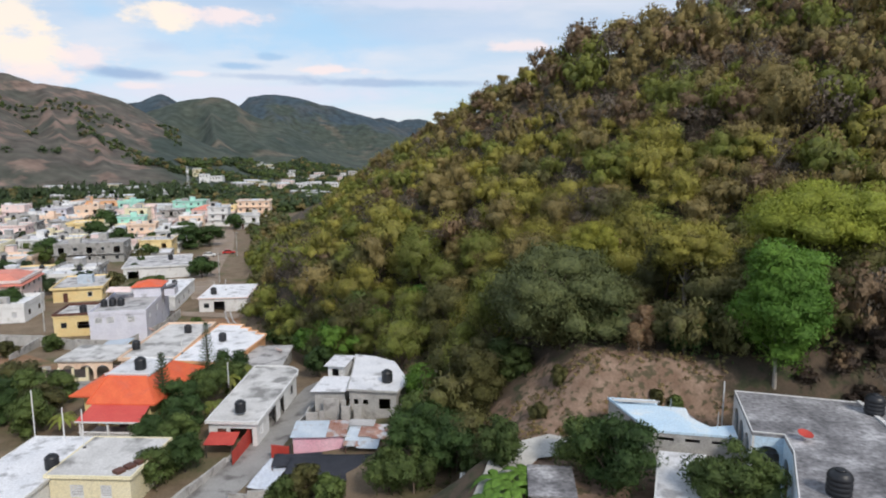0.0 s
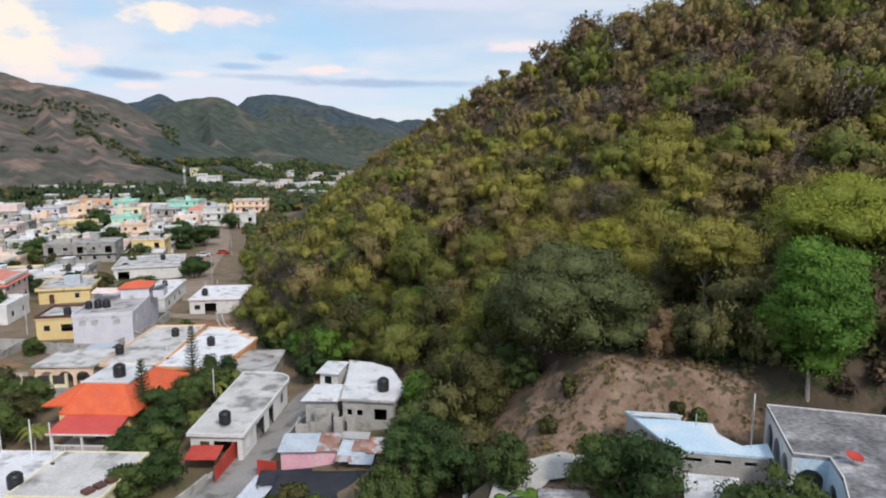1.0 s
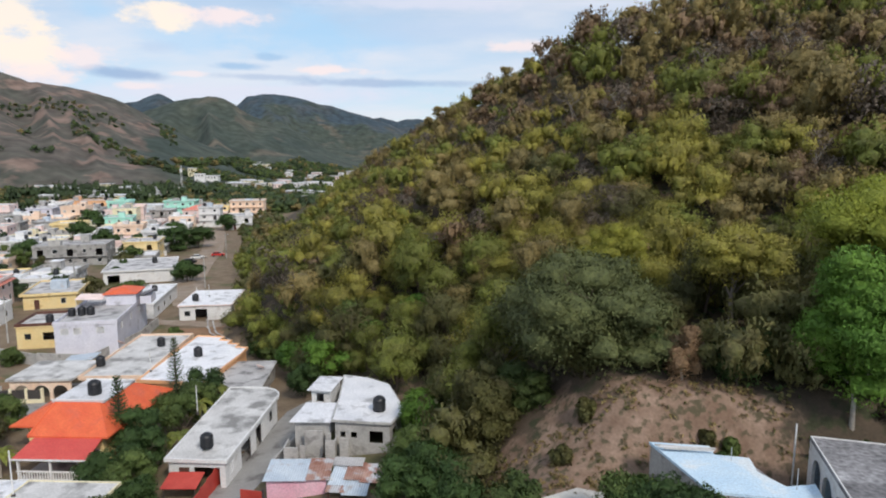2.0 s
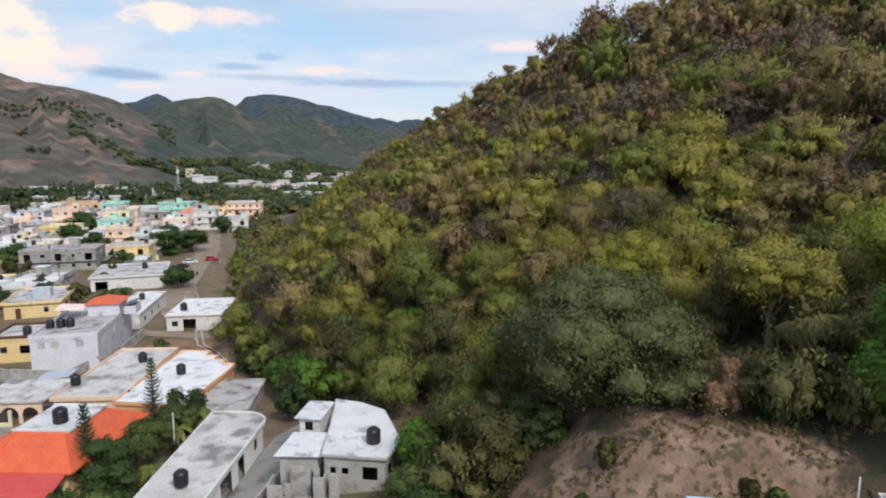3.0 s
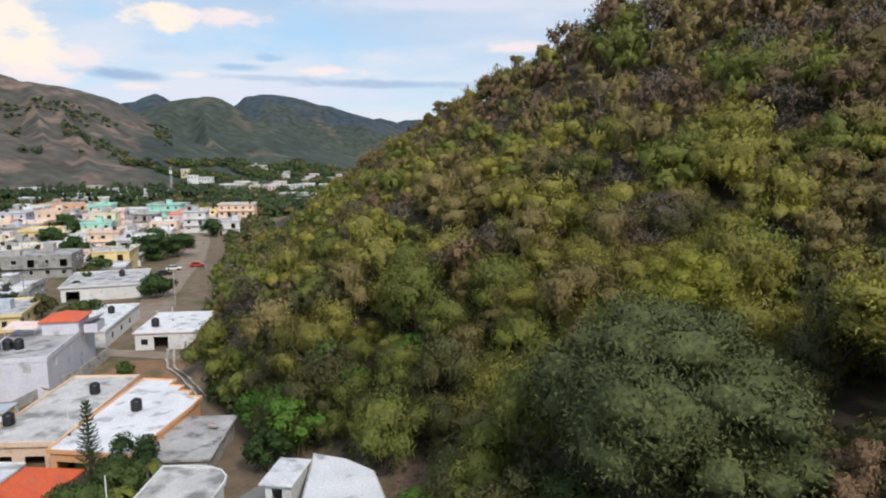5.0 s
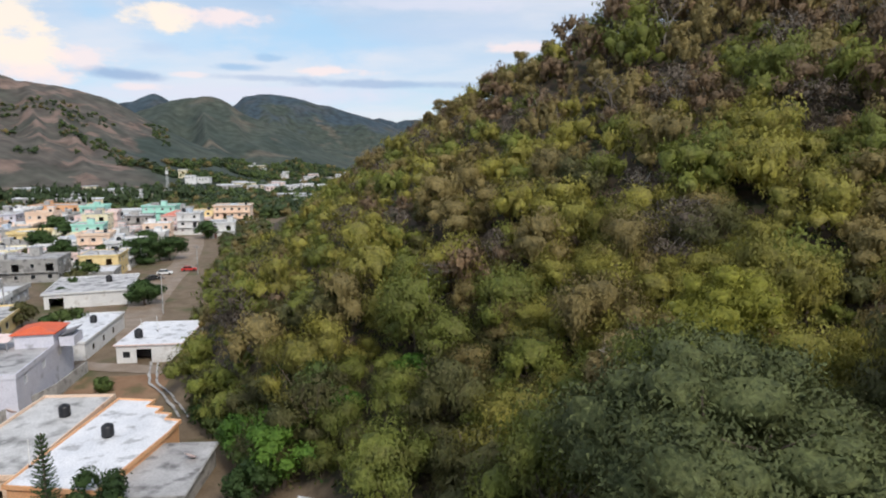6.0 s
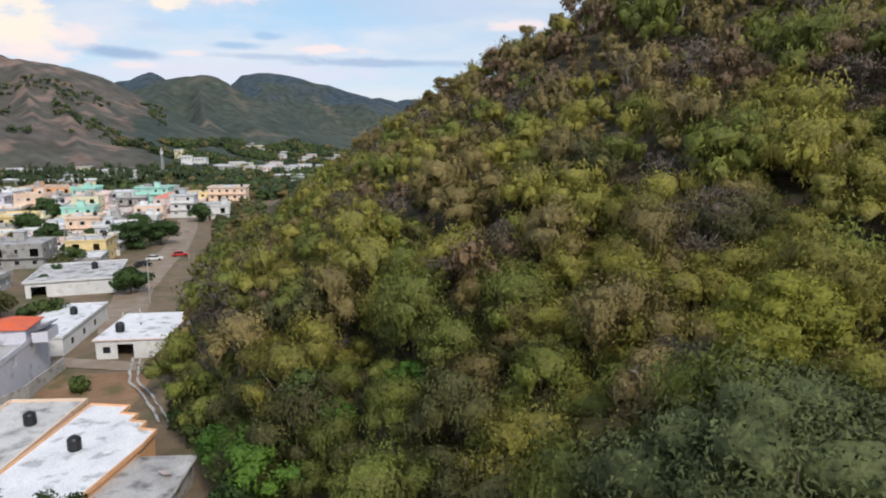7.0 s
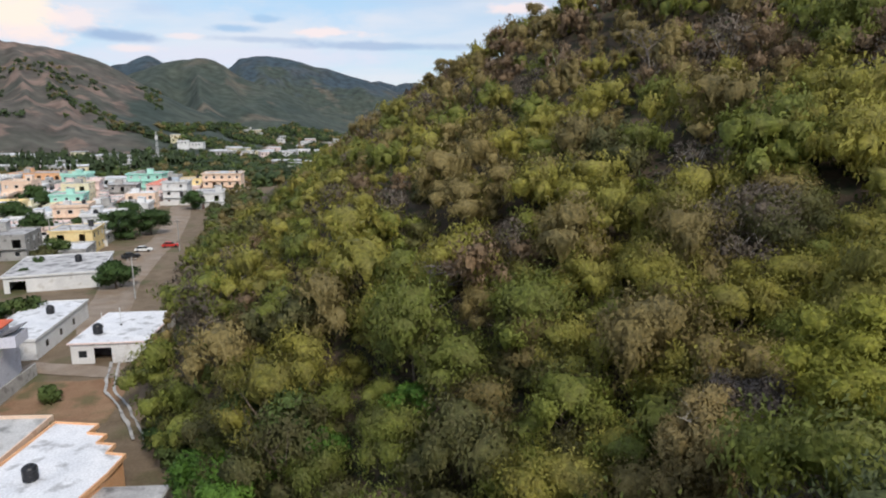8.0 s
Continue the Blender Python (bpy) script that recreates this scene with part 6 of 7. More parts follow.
def town_house(x, y, yaw, w, d, storeys, wall, roof, rng, parapet=0.35):
    h, holes = 2.95 * storeys, []
    for s in range(storeys):
        for side, length in (("f", w), ("r", d - 0.32)):
            k = max(1, int(length / 3.4))
            for i in range(k):
                ww = rng.choice([1.0, 1.2, 1.4])
                u = length * (i + 0.5) / k - ww / 2
                if s == 0 and side == "f" and i == 0:
                    holes.append((side, u, 0.0, 1.0, 2.1, "door"))
                elif storeys > 1 and s and side == "f" and rng.random() < 0.25:
                    holes.append((side, u - 0.2, 2.95 * s + 0.1, ww + 0.5, 2.1, "none"))
                else:
                    holes.append((side, u, 2.95 * s + 1.0, ww, 1.2, rng.choice(["glass", "louvre", "glass"])))
    words = "%s %s house with a %s flat roof" % (wall[1], ("one-storey", "two-storey", "three-storey")[storeys - 1], roof[1])
    r = flat_house("town_house", words, x, y, base_level(x, y) + 0.05, yaw, w, d, h, wall[0], roof[0], holes, parapet, rng.choice([0.1, 0.35, 0.5]), group="houses of the town")
    if storeys > 1:
        for s in range(1, storeys):
            part("ledge", Solid().box(-w / 2 - 0.25, -d / 2 - 0.7, 2.95 * s - 0.12, w / 2 + 0.25, -d / 2 - 0.002, 2.95 * s + 0.02), wall[0], r)
    if rng.random() < 0.45:
        a, b = rng.uniform(-w / 2 + 0.5, w / 2 - 3), rng.uniform(-d / 2 + 1, d / 2 - 3.4)
        hut = part("stair_hut", Solid().box(a, b, h + 0.225, a + 2.4, b + 2.8, h + 2.5), wall[0], r)
        part("hut_roof", Solid().box(a - 0.2, b - 0.2, h + 2.504, a + 2.6, b + 3.0, h + 2.64), roof[0], hut)
    if rng.random() < 0.5:
        a, b = rng.uniform(-w / 2 + 0.4, 0), rng.uniform(-d / 2 + 0.4, 0)
        shed = part("roof_shed", Solid().box(a, b, h + 0.225, a + rng.uniform(1.5, 3.5), b + rng.uniform(1.5, 3), h + rng.uniform(1.2, 2.2)), rng.choice(["blockwork", "zinc_sheet", "wall_white", "concrete"]), r)
    if rng.random() < 0.4:
        for px in (-w / 2 + 0.2, 0.0, w / 2 - 0.2):
            for py in (-d / 2 + 0.2, d / 2 - 0.2):
                part("column_stub", shared("stub", lambda: Solid().box(-0.14, -0.14, 0, 0.14, 0.14, 1.1).mesh("column_stub")), "concrete", r).location = (px, py, h + 0.225)
    if rng.random() < 0.5:
        part("yard_wall", Solid().box(-w / 2 - 1.2, -d / 2 - 2.4, -0.3, w / 2 + 1.0, -d / 2 - 2.25, 1.7), rng.choice([wall[0], "blockwork", "wall_white"]), r)
    m = r.matrix_world
    for _ in range(rng.choice([0, 1, 1, 1, 2])):
        p = m @ Vector((rng.uniform(-w / 2 + 1, w / 2 - 1), rng.uniform(-d / 2 + 1, d / 2 - 1), h + 0.225))
        put_tank(p.x, p.y, p.z, rng.uniform(0.95, 1.2))
    return r


def build_town():
    rng = random.Random(23)
    c, s = math.cos(radians(14)), math.sin(radians(14))
    for j in range(-6, 18):
        for k in range(-3, 16):
            u = -4.0 - 10.9 * k - 3.0 * (k // 2)
            v = 11.3 * j + 3.0 * (j // 4)
            x, y = -77 + u * c - v * s + rng.uniform(-1, 1), 196 + u * s + v * c + rng.uniform(-1, 1)
            if y > 372 or y < 122 or x > street_x(y) - 3 or x < -0.75 * y - 26 or (y > 330 and x < -200):
                continue
            if any((x - a) ** 2 + (y - b) ** 2 < (r + 5) ** 2 for a, b, r in TAKEN + BLOCKS_TAKEN) or rng.random() < 0.07:
                continue
            far = y > 285
            town_house(x, y, 14 + rng.uniform(-4, 4), rng.uniform(8.8, 11.4), rng.uniform(8.8, 11.6), rng.choice([1, 2, 2, 3, 1] if far else [1, 1, 1, 2, 1]), rng.choice(WALLS if far else WALLS[:13]), rng.choice(ROOFS), rng, rng.choice([0.2, 0.4, 0.8]))


# larger blocks that stand out
BLOCKS = [(-188, 352, 27, 14, 3, ("wall_orange", "orange"), 8), (-139, 350, 15, 12, 3, ("wall_mint", "mint-green"), 10), (-104, 352, 17, 13, 3, ("wall_peach", "peach"), 10), (-121, 330, 16, 11, 2, ("wall_pale_pink", "pale pink"), 10),
          (-160, 330, 16, 12, 2, ("wall_pale_pink", "pale pink"), 12), (-114, 206, 20, 12, 2, ("concrete", "bare grey concrete"), 15), (-86, 150, 10, 15, 1, ("wall_yellow", "yellow"), 18), (-99, 141, 11, 14, 2, ("wall_pale_pink", "pale pink"), 16), (-92, 300, 10, 14, 2, ("wall_white", "white"), 16)]
BLOCKS_TAKEN = [(b[0], b[1], max(b[2], b[3]) / 2 + 1) for b in BLOCKS]
build_town()
rng = random.Random(4)
for x, y, w, d, n, wall, yaw in BLOCKS:
    town_house(x, y, yaw, w, d, n, wall, ROOFS[2], rng)


def town_trees():
    """Tree belts behind and between the houses."""
    rng, leaves, facing, idx, shells = random.Random(31), [], [], [], []
    protos = [mound_crown(3.4, 6.0, 0.0, 80, 0.62, 0.8, 1, (0.8, 1.0)) for _ in range(6)]
    spots = []
    while len(spots) < 1750:
        y = rng.uniform(375, 560) if rng.random() < 0.6 else rng.uniform(560, 860)
        x = rng.uniform(-0.78 * y - 40, -0.02 * y - 60)
        if noise.noise(Vector((x * 0.012, y * 0.012, 6))) > (-0.5 if y < 560 else -0.22) and (mountain_level(x, y) < 1.5 or rng.random() < 0.05):
            spots.append((x, y, rng.uniform(0.7, 1.5)))
    while len(spots) < 2500:
        y = rng.uniform(700, 1150)
        x = y * math.tan(radians(rng.uniform(-34, -5)))
        if 0 < mountain_level(x, y) < 24 and noise.noise(Vector((x * 0.008, y * 0.008, 16))) > -0.1:
            spots.append((x, y, rng.uniform(0.8, 1.5)))
    while len(spots) < 2900:
        y = rng.uniform(720, 1150)
        x = y * math.tan(radians(rng.uniform(-37, -22)))
        if 4 < mountain_level(x, y) < 110 and noise.noise(Vector((x * 0.009, y * 0.009, 26))) > 0.0:
            spots.append((x, y, rng.uniform(0.45, 0.95)))
    belts = len(spots)
    for _ in range(190):
        y = rng.uniform(205, 350)
        spots.append((foot_x(y) + 2 + 20 * rng.random() ** 1.5, y, rng.uniform(0.4, 0.9)))
    for i, (x, y, size) in enumerate(spots):
        turn = rng.uniform(0, 6.28)
        c, s = math.cos(turn), math.sin(turn)
        q, d, core, around, faces = rng.choice(protos)
        rot, at = (np.array([[c, -s, 0], [s, c, 0], [0, 0, 1]]) * size).T, np.array([x, y, max(0.0, mountain_level(x, y)) - 0.3])
        k = rng.choice([0, 0, 0, 0, 0, 1, 1, 1, 2, 3]) if i < belts else rng.choice([2, 2, 3, 3, 1])
        if -290 < x < -170 and 400 < y < 520 and rng.random() < 0.45:
            k, rot = 0, rot @ np.diag([0.55, 0.55, 1.7])
        leaves.append(q @ rot + at)
        facing.append(unit(d @ rot))
        idx.append(np.full(len(q), k))
        shells.append((core @ rot + at, unit(around @ rot), faces, k))
    ob = new("valley_trees", leaf_mesh("valley_trees", np.concatenate(leaves), np.concatenate(facing), ["leaf_town", "leaf_garden", "leaf_shade", "leaf_olive"], np.concatenate(idx), shells))
    tagged(ob, "dark green tree belts on the valley floor", "trees", kind="stuff")


town_trees()


def far_buildings():
    """Pale roofs scattered among the trees of the far valley."""
    rng = random.Random(9)
    done = 0
    while done < 85:
        y = rng.uniform(400, 1050)
        x = rng.uniform(-0.72 * y, -0.06 * y - 60)
        if noise.noise(Vector((x * 0.01, y * 0.01, 2))) < 0.05 or mountain_level(x, y) > 16 or mountain_level(x, y) > 2 and x < -0.42 * y:
            continue
        w, d, h = rng.uniform(8, 18), rng.uniform(8, 14), rng.uniform(4, 8)
        r = thing("valley_house", "pale flat-roofed house among the valley trees", "house", x, y, max(0.0, mountain_level(x, y)), rng.uniform(-10, 25), "far houses of the valley")
        part("wall", Solid().box(-w / 2, -d / 2, -1, w / 2, d / 2, h), rng.choice(["wall_white", "wall_white", "wall_pale_pink", "wall_cream", "concrete"]), r)
        part("roof", Solid().box(-w / 2 - 0.4, -d / 2 - 0.4, h, w / 2 + 0.4, d / 2 + 0.4, h + 0.4), rng.choice(["roof_white", "roof_white", "roof_grey"]), r)
        for i in range(int(w / 3)):
            part("window", shared("far_window", lambda: Solid().box(-0.6, -0.06, 0, 0.6, 0.06, 1.3).mesh("window")), "glass", r).location = (-w / 2 + 1.5 + 3 * i, -d / 2 - 0.03, h - 2.4)
        done += 1


far_buildings()

r = thing("radio_mast", "tall red-and-white lattice radio mast", "mast", -196, 492, 0.0)
for a in range(3):
    dx, dy = math.cos(a * 2.094) * 1.3, math.sin(a * 2.094) * 1.3
    part("leg", Solid().limb((dx, dy, 0), (dx * 0.35, dy * 0.35, 25), 0.14, 0.09, 6), "louvre", r)
brace = Solid().limb((-0.9, 0, 0), (0.9, 0, 1.6), 0.07, 0.07, 4).mesh("brace")
for i in range(13):
    for a in range(2):
        part("brace", brace, "louvre", r).matrix_local = pose(0, 0, 0.6 + 1.8 * i, 0, 0, 60 * (a + i)) @ Matrix.Diagonal((1 - 0.05 * i, 1, 1, 1))
part("antenna", Solid().box(-0.9, -0.4, 20, 0.9, 0.4, 22.4), "wall_white", r)


def hip_cap(name, label, x, y, z, yaw, w, d, h, mat):
    r = thing(name, label, "roof", x, y, z, yaw)
    part("hip_roof", hip(-w / 2, -d / 2, w / 2, d / 2, 0.17, -w / 6, -d / 5, w / 6, d / 5, h), mat, r)
    return r


hip_cap("red_roof", "coral-red hipped roof over a pink house", -99, 141, 6.1, 16, 12.2, 15.2, 2.2, "roof_coral")
hip_cap("red_roof", "coral-red hipped roof over a peach house", -121, 330, 6.1, 10, 16.6, 11.6, 2.2, "roof_coral")
r = thing("roof_room", "lilac roof room under a small orange tiled roof", "roof room", -58.6, 125.2, 6.6, 12.5)
part("room_wall", Solid().box(-2.6, -2.6, 0.03, 2.4, 2.6, 2.0), "wall_lilac", r)
part("tile_roof", hip(-3.0, -3.0, 2.8, 3.0, 2.17, -0.4, -1.2, 0.2, 1.2, 2.9), "roof_red", r, "orange tiled roof")
part("gable_roof", slab_between([(2.9, -2.4, 1.5), (5.0, -2.4, 2.2), (5.0, 1.6, 2.2), (2.9, 1.6, 1.5)], 0.1), "roof_old", r)
part("gable_wall", Solid().box(3.0, -2.3, 0.03, 4.9, 1.5, 1.4), "wall_lilac", r)
r = thing("roof_awning", "faded pink and white awning on a roof terrace", "awning", -63.0, 121.8, 6.6, 12.5)
part("sheet", slab_between([(-2.2, -1.8, 1.7), (2.2, -1.8, 1.5), (2.2, 1.8, 1.8), (-2.2, 1.8, 2.0)], 0.05), "wall_pale_pink", r)
for a in (-2.0, 2.0):
    for b in (-1.6, 1.6):
        part("post", Solid().box(a - 0.04, b - 0.04, 0.03, a + 0.04, b + 0.04, 1.6), "steel", r)

# ---- garden trees, palms and pines ----
def garden_tree(x, y, size, leaf, label, clumps=20, wood="bark_dark", tall=1.0):
    w = 2.1 * size
    return broad_tree("garden_tree", label, x, y, on_land(x, y), (1.6 * size * tall, 0.11 * size), (w, 4.6 * size * tall, 0.1 * size, clumps + 2, 240 if y < 85 else 120, 0.12 if y < 85 else 0.17, 0.35, 0.28), leaf, wood, "garden trees and shrubs")


GARDEN = [
    (-54, 78, 1.3, "leaf_shade"), (-50.5, 73.5, 1.3, "leaf_garden"), (-46.5, 70.5, 1.2, "leaf_shade"), (-45.5, 66.5, 1.1, "leaf_garden"), (-52, 69, 1.4, "leaf_dark"), (-48, 77, 1.0, "leaf_garden"), (-57, 73, 1.4, "leaf_shade"),
    (-30.5, 70, 1.2, "leaf_dark"), (-28.5, 66.5, 1.1, "leaf_dark"), (-27.2, 62, 1.0, "leaf_garden"), (-25.2, 58.3, 0.9, "leaf_dark"), (-28.6, 75, 1.2, "leaf_garden"), (-28.2, 80, 1.1, "leaf_garden"), (-29.8, 85, 1.2, "leaf_dark"), (-26.7, 55.5, 0.9, "leaf_garden"), (-30.5, 62.5, 0.9, "leaf_dark"),
    (-3.2, 60.5, 1.1, "leaf_garden"), (-1.2, 56.5, 1.2, "leaf_dark"), (-2.9, 53.8, 1.2, "leaf_dark"), (-4.6, 50.4, 1.0, "leaf_garden"), (-0.8, 62.5, 1.0, "leaf_bright"), (-2.0, 66.8, 1.1, "leaf_bright"), (1.2, 52.5, 1.1, "leaf_dark"), (-2.5, 50, 1.0, "leaf_garden"),
    (-15.2, 90, 1.7, "leaf_bright"), (-12.5, 94, 1.3, "leaf_garden"), (-11.6, 51.0, 0.75, "leaf_shade"), (-13.4, 50.4, 0.65, "leaf_garden"), (-9.4, 49.8, 0.6, "leaf_garden"),
    (12.0, 41.4, 1.3, "leaf_dark"), (18.4, 37.4, 1.25, "leaf_garden"), (10.4, 44.0, 1.0, "leaf_garden"), (4.2, 45.0, 0.8, "leaf_garden"), (19.0, 51.4, 0.3, "leaf_dark"), (20.0, 52.0, 0.26, "leaf_garden"), (18.4, 52.4, 0.24, "leaf_shade"),
    (28.2, 50.6, 0.5, "leaf_dark"), (27.0, 50.9, 0.4, "leaf_dark"), (42, 60.5, 1.1, "leaf_dark"), (36, 60, 1.0, "leaf_dark"), (21.8, 55.5, 0.9, "leaf_dark"), (23.5, 57.0, 0.9, "leaf_dark"), (-21.3, 97, 1.2, "leaf_bright"), (-18.6, 93.5, 1.0, "leaf_garden"), (-22.5, 101, 1.0, "leaf_dark"), (-26, 105, 0.9, "leaf_garden"), (-29.5, 109, 0.8, "leaf_dark"), (-17.5, 87.5, 1.1, "leaf_dark"), (-70, 99, 0.7, "leaf_shade"), (-66, 104, 0.7, "leaf_garden"), (-48, 121, 0.5, "leaf_garden"),
]
GARDEN += [(4.4, 61.2, 1.0, "leaf_shade"), (6.4, 61.8, 1.0, "leaf_garden"), (11.4, 59.8, 0.8, "leaf_shade"), (13.2, 59.4, 0.85, "leaf_garden"), (15.0, 59.4, 0.9, "leaf_shade"), (16.6, 58.6, 0.7, "leaf_dark"), (-2.6, 70.2, 1.0, "leaf_bright"), (-0.2, 73.0, 1.1, "leaf_garden"), (3.4, 52.2, 0.5, "leaf_shade"), (2.6, 50.2, 0.6, "leaf_garden"), (4.6, 51.2, 0.34, "leaf_shade"), (8.4, 53.4, 0.3, "leaf_shade"), (10.6, 55.8, 0.34, "leaf_shade")]
LEAF_WORDS = {"leaf_shade": "dull olive-green garden tree with dense foliage", "leaf_garden": "mid-green leafy garden tree", "leaf_dark": "dark green bushy garden tree", "leaf_bright": "bright green leafy tree"}
for x, y, size, leaf in GARDEN:
    garden_tree(x, y, size, leaf, LEAF_WORDS[leaf])
for x, y, size in ((-67.5, 176, 1.3), (-94, 231, 2.4), (-88, 238, 2.0), (-118, 232, 1.8), (-106, 262, 1.7), (-140, 255, 2.0), (-132, 210, 1.6), (-92, 130, 1.3), (-155, 290, 2.2), (-96, 292, 1.8), (-120, 170, 1.5)):
    broad_tree("street_tree", "dense dark round tree in the town", x, y, on_land(x, y), (2.2, 0.25), (2.6 * size, 4.2 * size, 0.2, 24, 110, 0.34, 0.3, 0.28), "leaf_dark", "bark_dark", "trees in the town")


# dark brush added to the slope, standing in for the shade on it
brush_rng = random.Random(61)
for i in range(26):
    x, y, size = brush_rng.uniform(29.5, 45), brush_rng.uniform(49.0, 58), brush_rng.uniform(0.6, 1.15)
    broad_tree("dry_brush", "low dark brown brush added in place of the slope's shade", x, y, on_land(x, y), (0.9 * size, 0.05), (1.5 * size, 1.7 * size, -0.1, 9, 150, 0.1, 0.3, 0.3), "leaf_umber", "bark_dark", "brush on the slope")
for i in range(46):
    y = brush_rng.uniform(150, 345)
    x, size = float(street_x(y)) - brush_rng.uniform(4, 0.36 * y), brush_rng.uniform(0.7, 1.5)
    broad_tree("street_tree", "leafy green tree between the houses of the town", x, y, on_land(x, y), (1.8, 0.18), (2.2 * size, 4.0 * size, 0.6, 12, 90, 0.32, 0.3, 0.28), brush_rng.choice(["leaf_dark", "leaf_garden", "leaf_town", "leaf_shade"]), "bark_dark", "trees in the town")


def norfolk_pine(x, y, height):
    t = thing("norfolk_pine", "dark narrow tiered pine in a garden", "tree", x, y, on_land(x, y), 0, "tiered pines")
    part("trunk", Solid().limb((0, 0, -0.3), (0, 0, height), 0.16, 0.03, 8), "bark_dark", t)
    pts, nrm = [], []
    tiers = int(height / 0.42)
    for i in range(tiers):
        z = 1.0 + (height - 1.1) * i / tiers
        reach = 0.18 + 1.35 * (1 - i / tiers) ** 0.8
        for b in range(7):
            a = 2 * math.pi * b / 7 + i * 0.5
            for k in range(9):
                u = (k + 1) / 9
                for s in (-1, 0, 1):
                    pts.append((math.cos(a) * reach * u - math.sin(a) * 0.1 * s * (1.2 - u), math.sin(a) * reach * u + math.cos(a) * 0.1 * s * (1.2 - u), z + 0.3 * u * u + random.uniform(-0.03, 0.03)))
                    nrm.append((random.uniform(-0.4, 0.4), random.uniform(-0.4, 0.4), 1))
    part("needles", quad_mesh("needles", leaf_quads(np.array(pts), unit(np.array(nrm)), np.full(len(pts), 0.11)), ["leaf_dark"]), None, t)


norfolk_pine(-31.3, 81.6, 9.8)
norfolk_pine(-32.4, 70.6, 8.6)


def palm(x, y, height, fronds=12, length=2.0, label="small palm with drooping green fronds", leaf="leaf_green"):
    t = thing("palm", label, "palm", x, y, on_land(x, y), random.uniform(0, 90), "palms and bananas")
    part("trunk", Solid().limb((0, 0, -0.3), (0.1, 0, height), 0.13, 0.09, 8), "bark_pale", t)
    for b in range(fronds):
        a, rise = 2 * math.pi * b / fronds + random.uniform(-0.2, 0.2), random.uniform(0.3, 1.0)
        v, f = [], []
        for k in range(9):
            u = k / 8
            r, z = length * (u - 0.12 * u * u), height + length * (rise * u - (rise + 0.45) * u * u)
            w = 0.28 * length / 2 * math.sin(math.pi * min(1, 0.12 + u * 0.88)) + 0.02
            for s, dz in ((-1, -0.1), (0, 0.0), (1, -0.1)):
                v.append((0.1 + math.cos(a) * r - math.sin(a) * w * s, math.sin(a) * r + math.cos(a) * w * s, z + dz * w * 4))
        for k in range(8):
            f += [(3 * k, 3 * k + 1, 3 * k + 4, 3 * k + 3), (3 * k + 1, 3 * k + 2, 3 * k + 5, 3 * k + 4)]
        part("frond", Solid().add(v, f), leaf, t, "", True)


for x, y, h in ((-27.0, 77.5, 3.2), (-30.2, 75.5, 3.6), (-27.4, 83.5, 3.0), (-41.5, 66.0, 2.6), (-26.6, 70.5, 2.4)):
    palm(x, y, h)
for x, y in ((4.6, 40.2), (3.6, 41.6), (5.4, 42.2), (2.9, 39.2)):
    palm(x, y, 1.1, 8, 2.2, "banana plant with broad bright leaves", "leaf_bright")


# ---- walls, poles and small things round the houses ----
def yard_wall(line, height, material="blockwork", label="grey concrete-block yard wall"):
    r = thing("yard_wall", label, "wall", *line[0], 0)
    for (x0, y0), (x1, y1) in zip(line, line[1:]):
        m, length = along((x0, y0), (x1, y1), min(terrain(x0, y0), terrain(x1, y1)) - 0.3)
        part("wall_panel", Solid().box(0, -0.08, 0, length - 0.01, 0.08, height + 0.3), material, r).matrix_local = r.matrix_world.inverted() @ m
    return r


yard_wall([(2.4, 53.5), (1.5, 48), (0.7, 42), (0.2, 37)], 0.9, "kerb", "pale cement side wall of a storm drain")
yard_wall([(-82, 108), (-70, 107), (-62, 104), (-52, 103)], 2.0)
yard_wall([(-55.0, 106), (-53.4, 119), (-54.6, 129)], 1.8)
yard_wall([(-70, 107), (-68.5, 97)], 1.6)
yard_wall([(-61.5, 86.5), (-56, 87.5)], 1.8)
yard_wall([(-24.2, 50), (-22.8, 55), (-21.6, 59.5)], 0.9)
yard_wall([(-19.0, 52.5), (-17.2, 52.2), (-14.6, 52.4)], 1.1)
yard_wall([(-15.8, 63.4), (-16.2, 66.4), (-15.2, 72)], 1.0)
r = thing("yellow_hut", "small yellow hut with a sloping sheet roof", "hut", -51.8, 98.6, 1.9, 8)
part("wall", Solid().box(-2.0, -1.4, -0.4, 1.6, 1.4, 2.6), "wall_yellow", r)
part("roof", slab_between([(-2.3, -1.7, 2.62), (1.9, -1.7, 3.0), (1.9, 1.7, 3.0), (-2.3, 1.7, 2.62)], 0.08), "zinc_sheet", r)
part("door", Solid().box(1.602, -0.6, 0, 1.65, 0.5, 2.2), "iron", r)
put_tank(-49.3, 97.0, 2.0, 1.1)
r = thing("carport", "peach carport with arched front and a stained slab roof", "carport", -51.0, 90.6, 2.3, 2)
part("roof", Solid().box(-4.2, -3.6, 3.0, 4.0, 4.0, 3.25), "roof_stained", r)
part("front_beam", wall_with_arches(7.6, 3.0, 0.25, [(0.5, 2.0, 2.4), (2.9, 2.0, 2.4), (5.3, 1.9, 2.4)]), "wall_peach", r).matrix_local = pose(-3.9, -3.3, 0)
for x in (-3.9, 3.6):
    part("pillar", Solid().box(x, 3.3, 0, x + 0.25, 3.6, 3.0), "wall_peach", r)
part("floor", Solid().box(-4.2, -3.6, -0.6, 4.0, 4.0, -0.01), "concrete", r)
r = thing("yard_fence", "cream yard fence with dark iron panels", "fence", -54.5, 86.0, 2.8, 4)
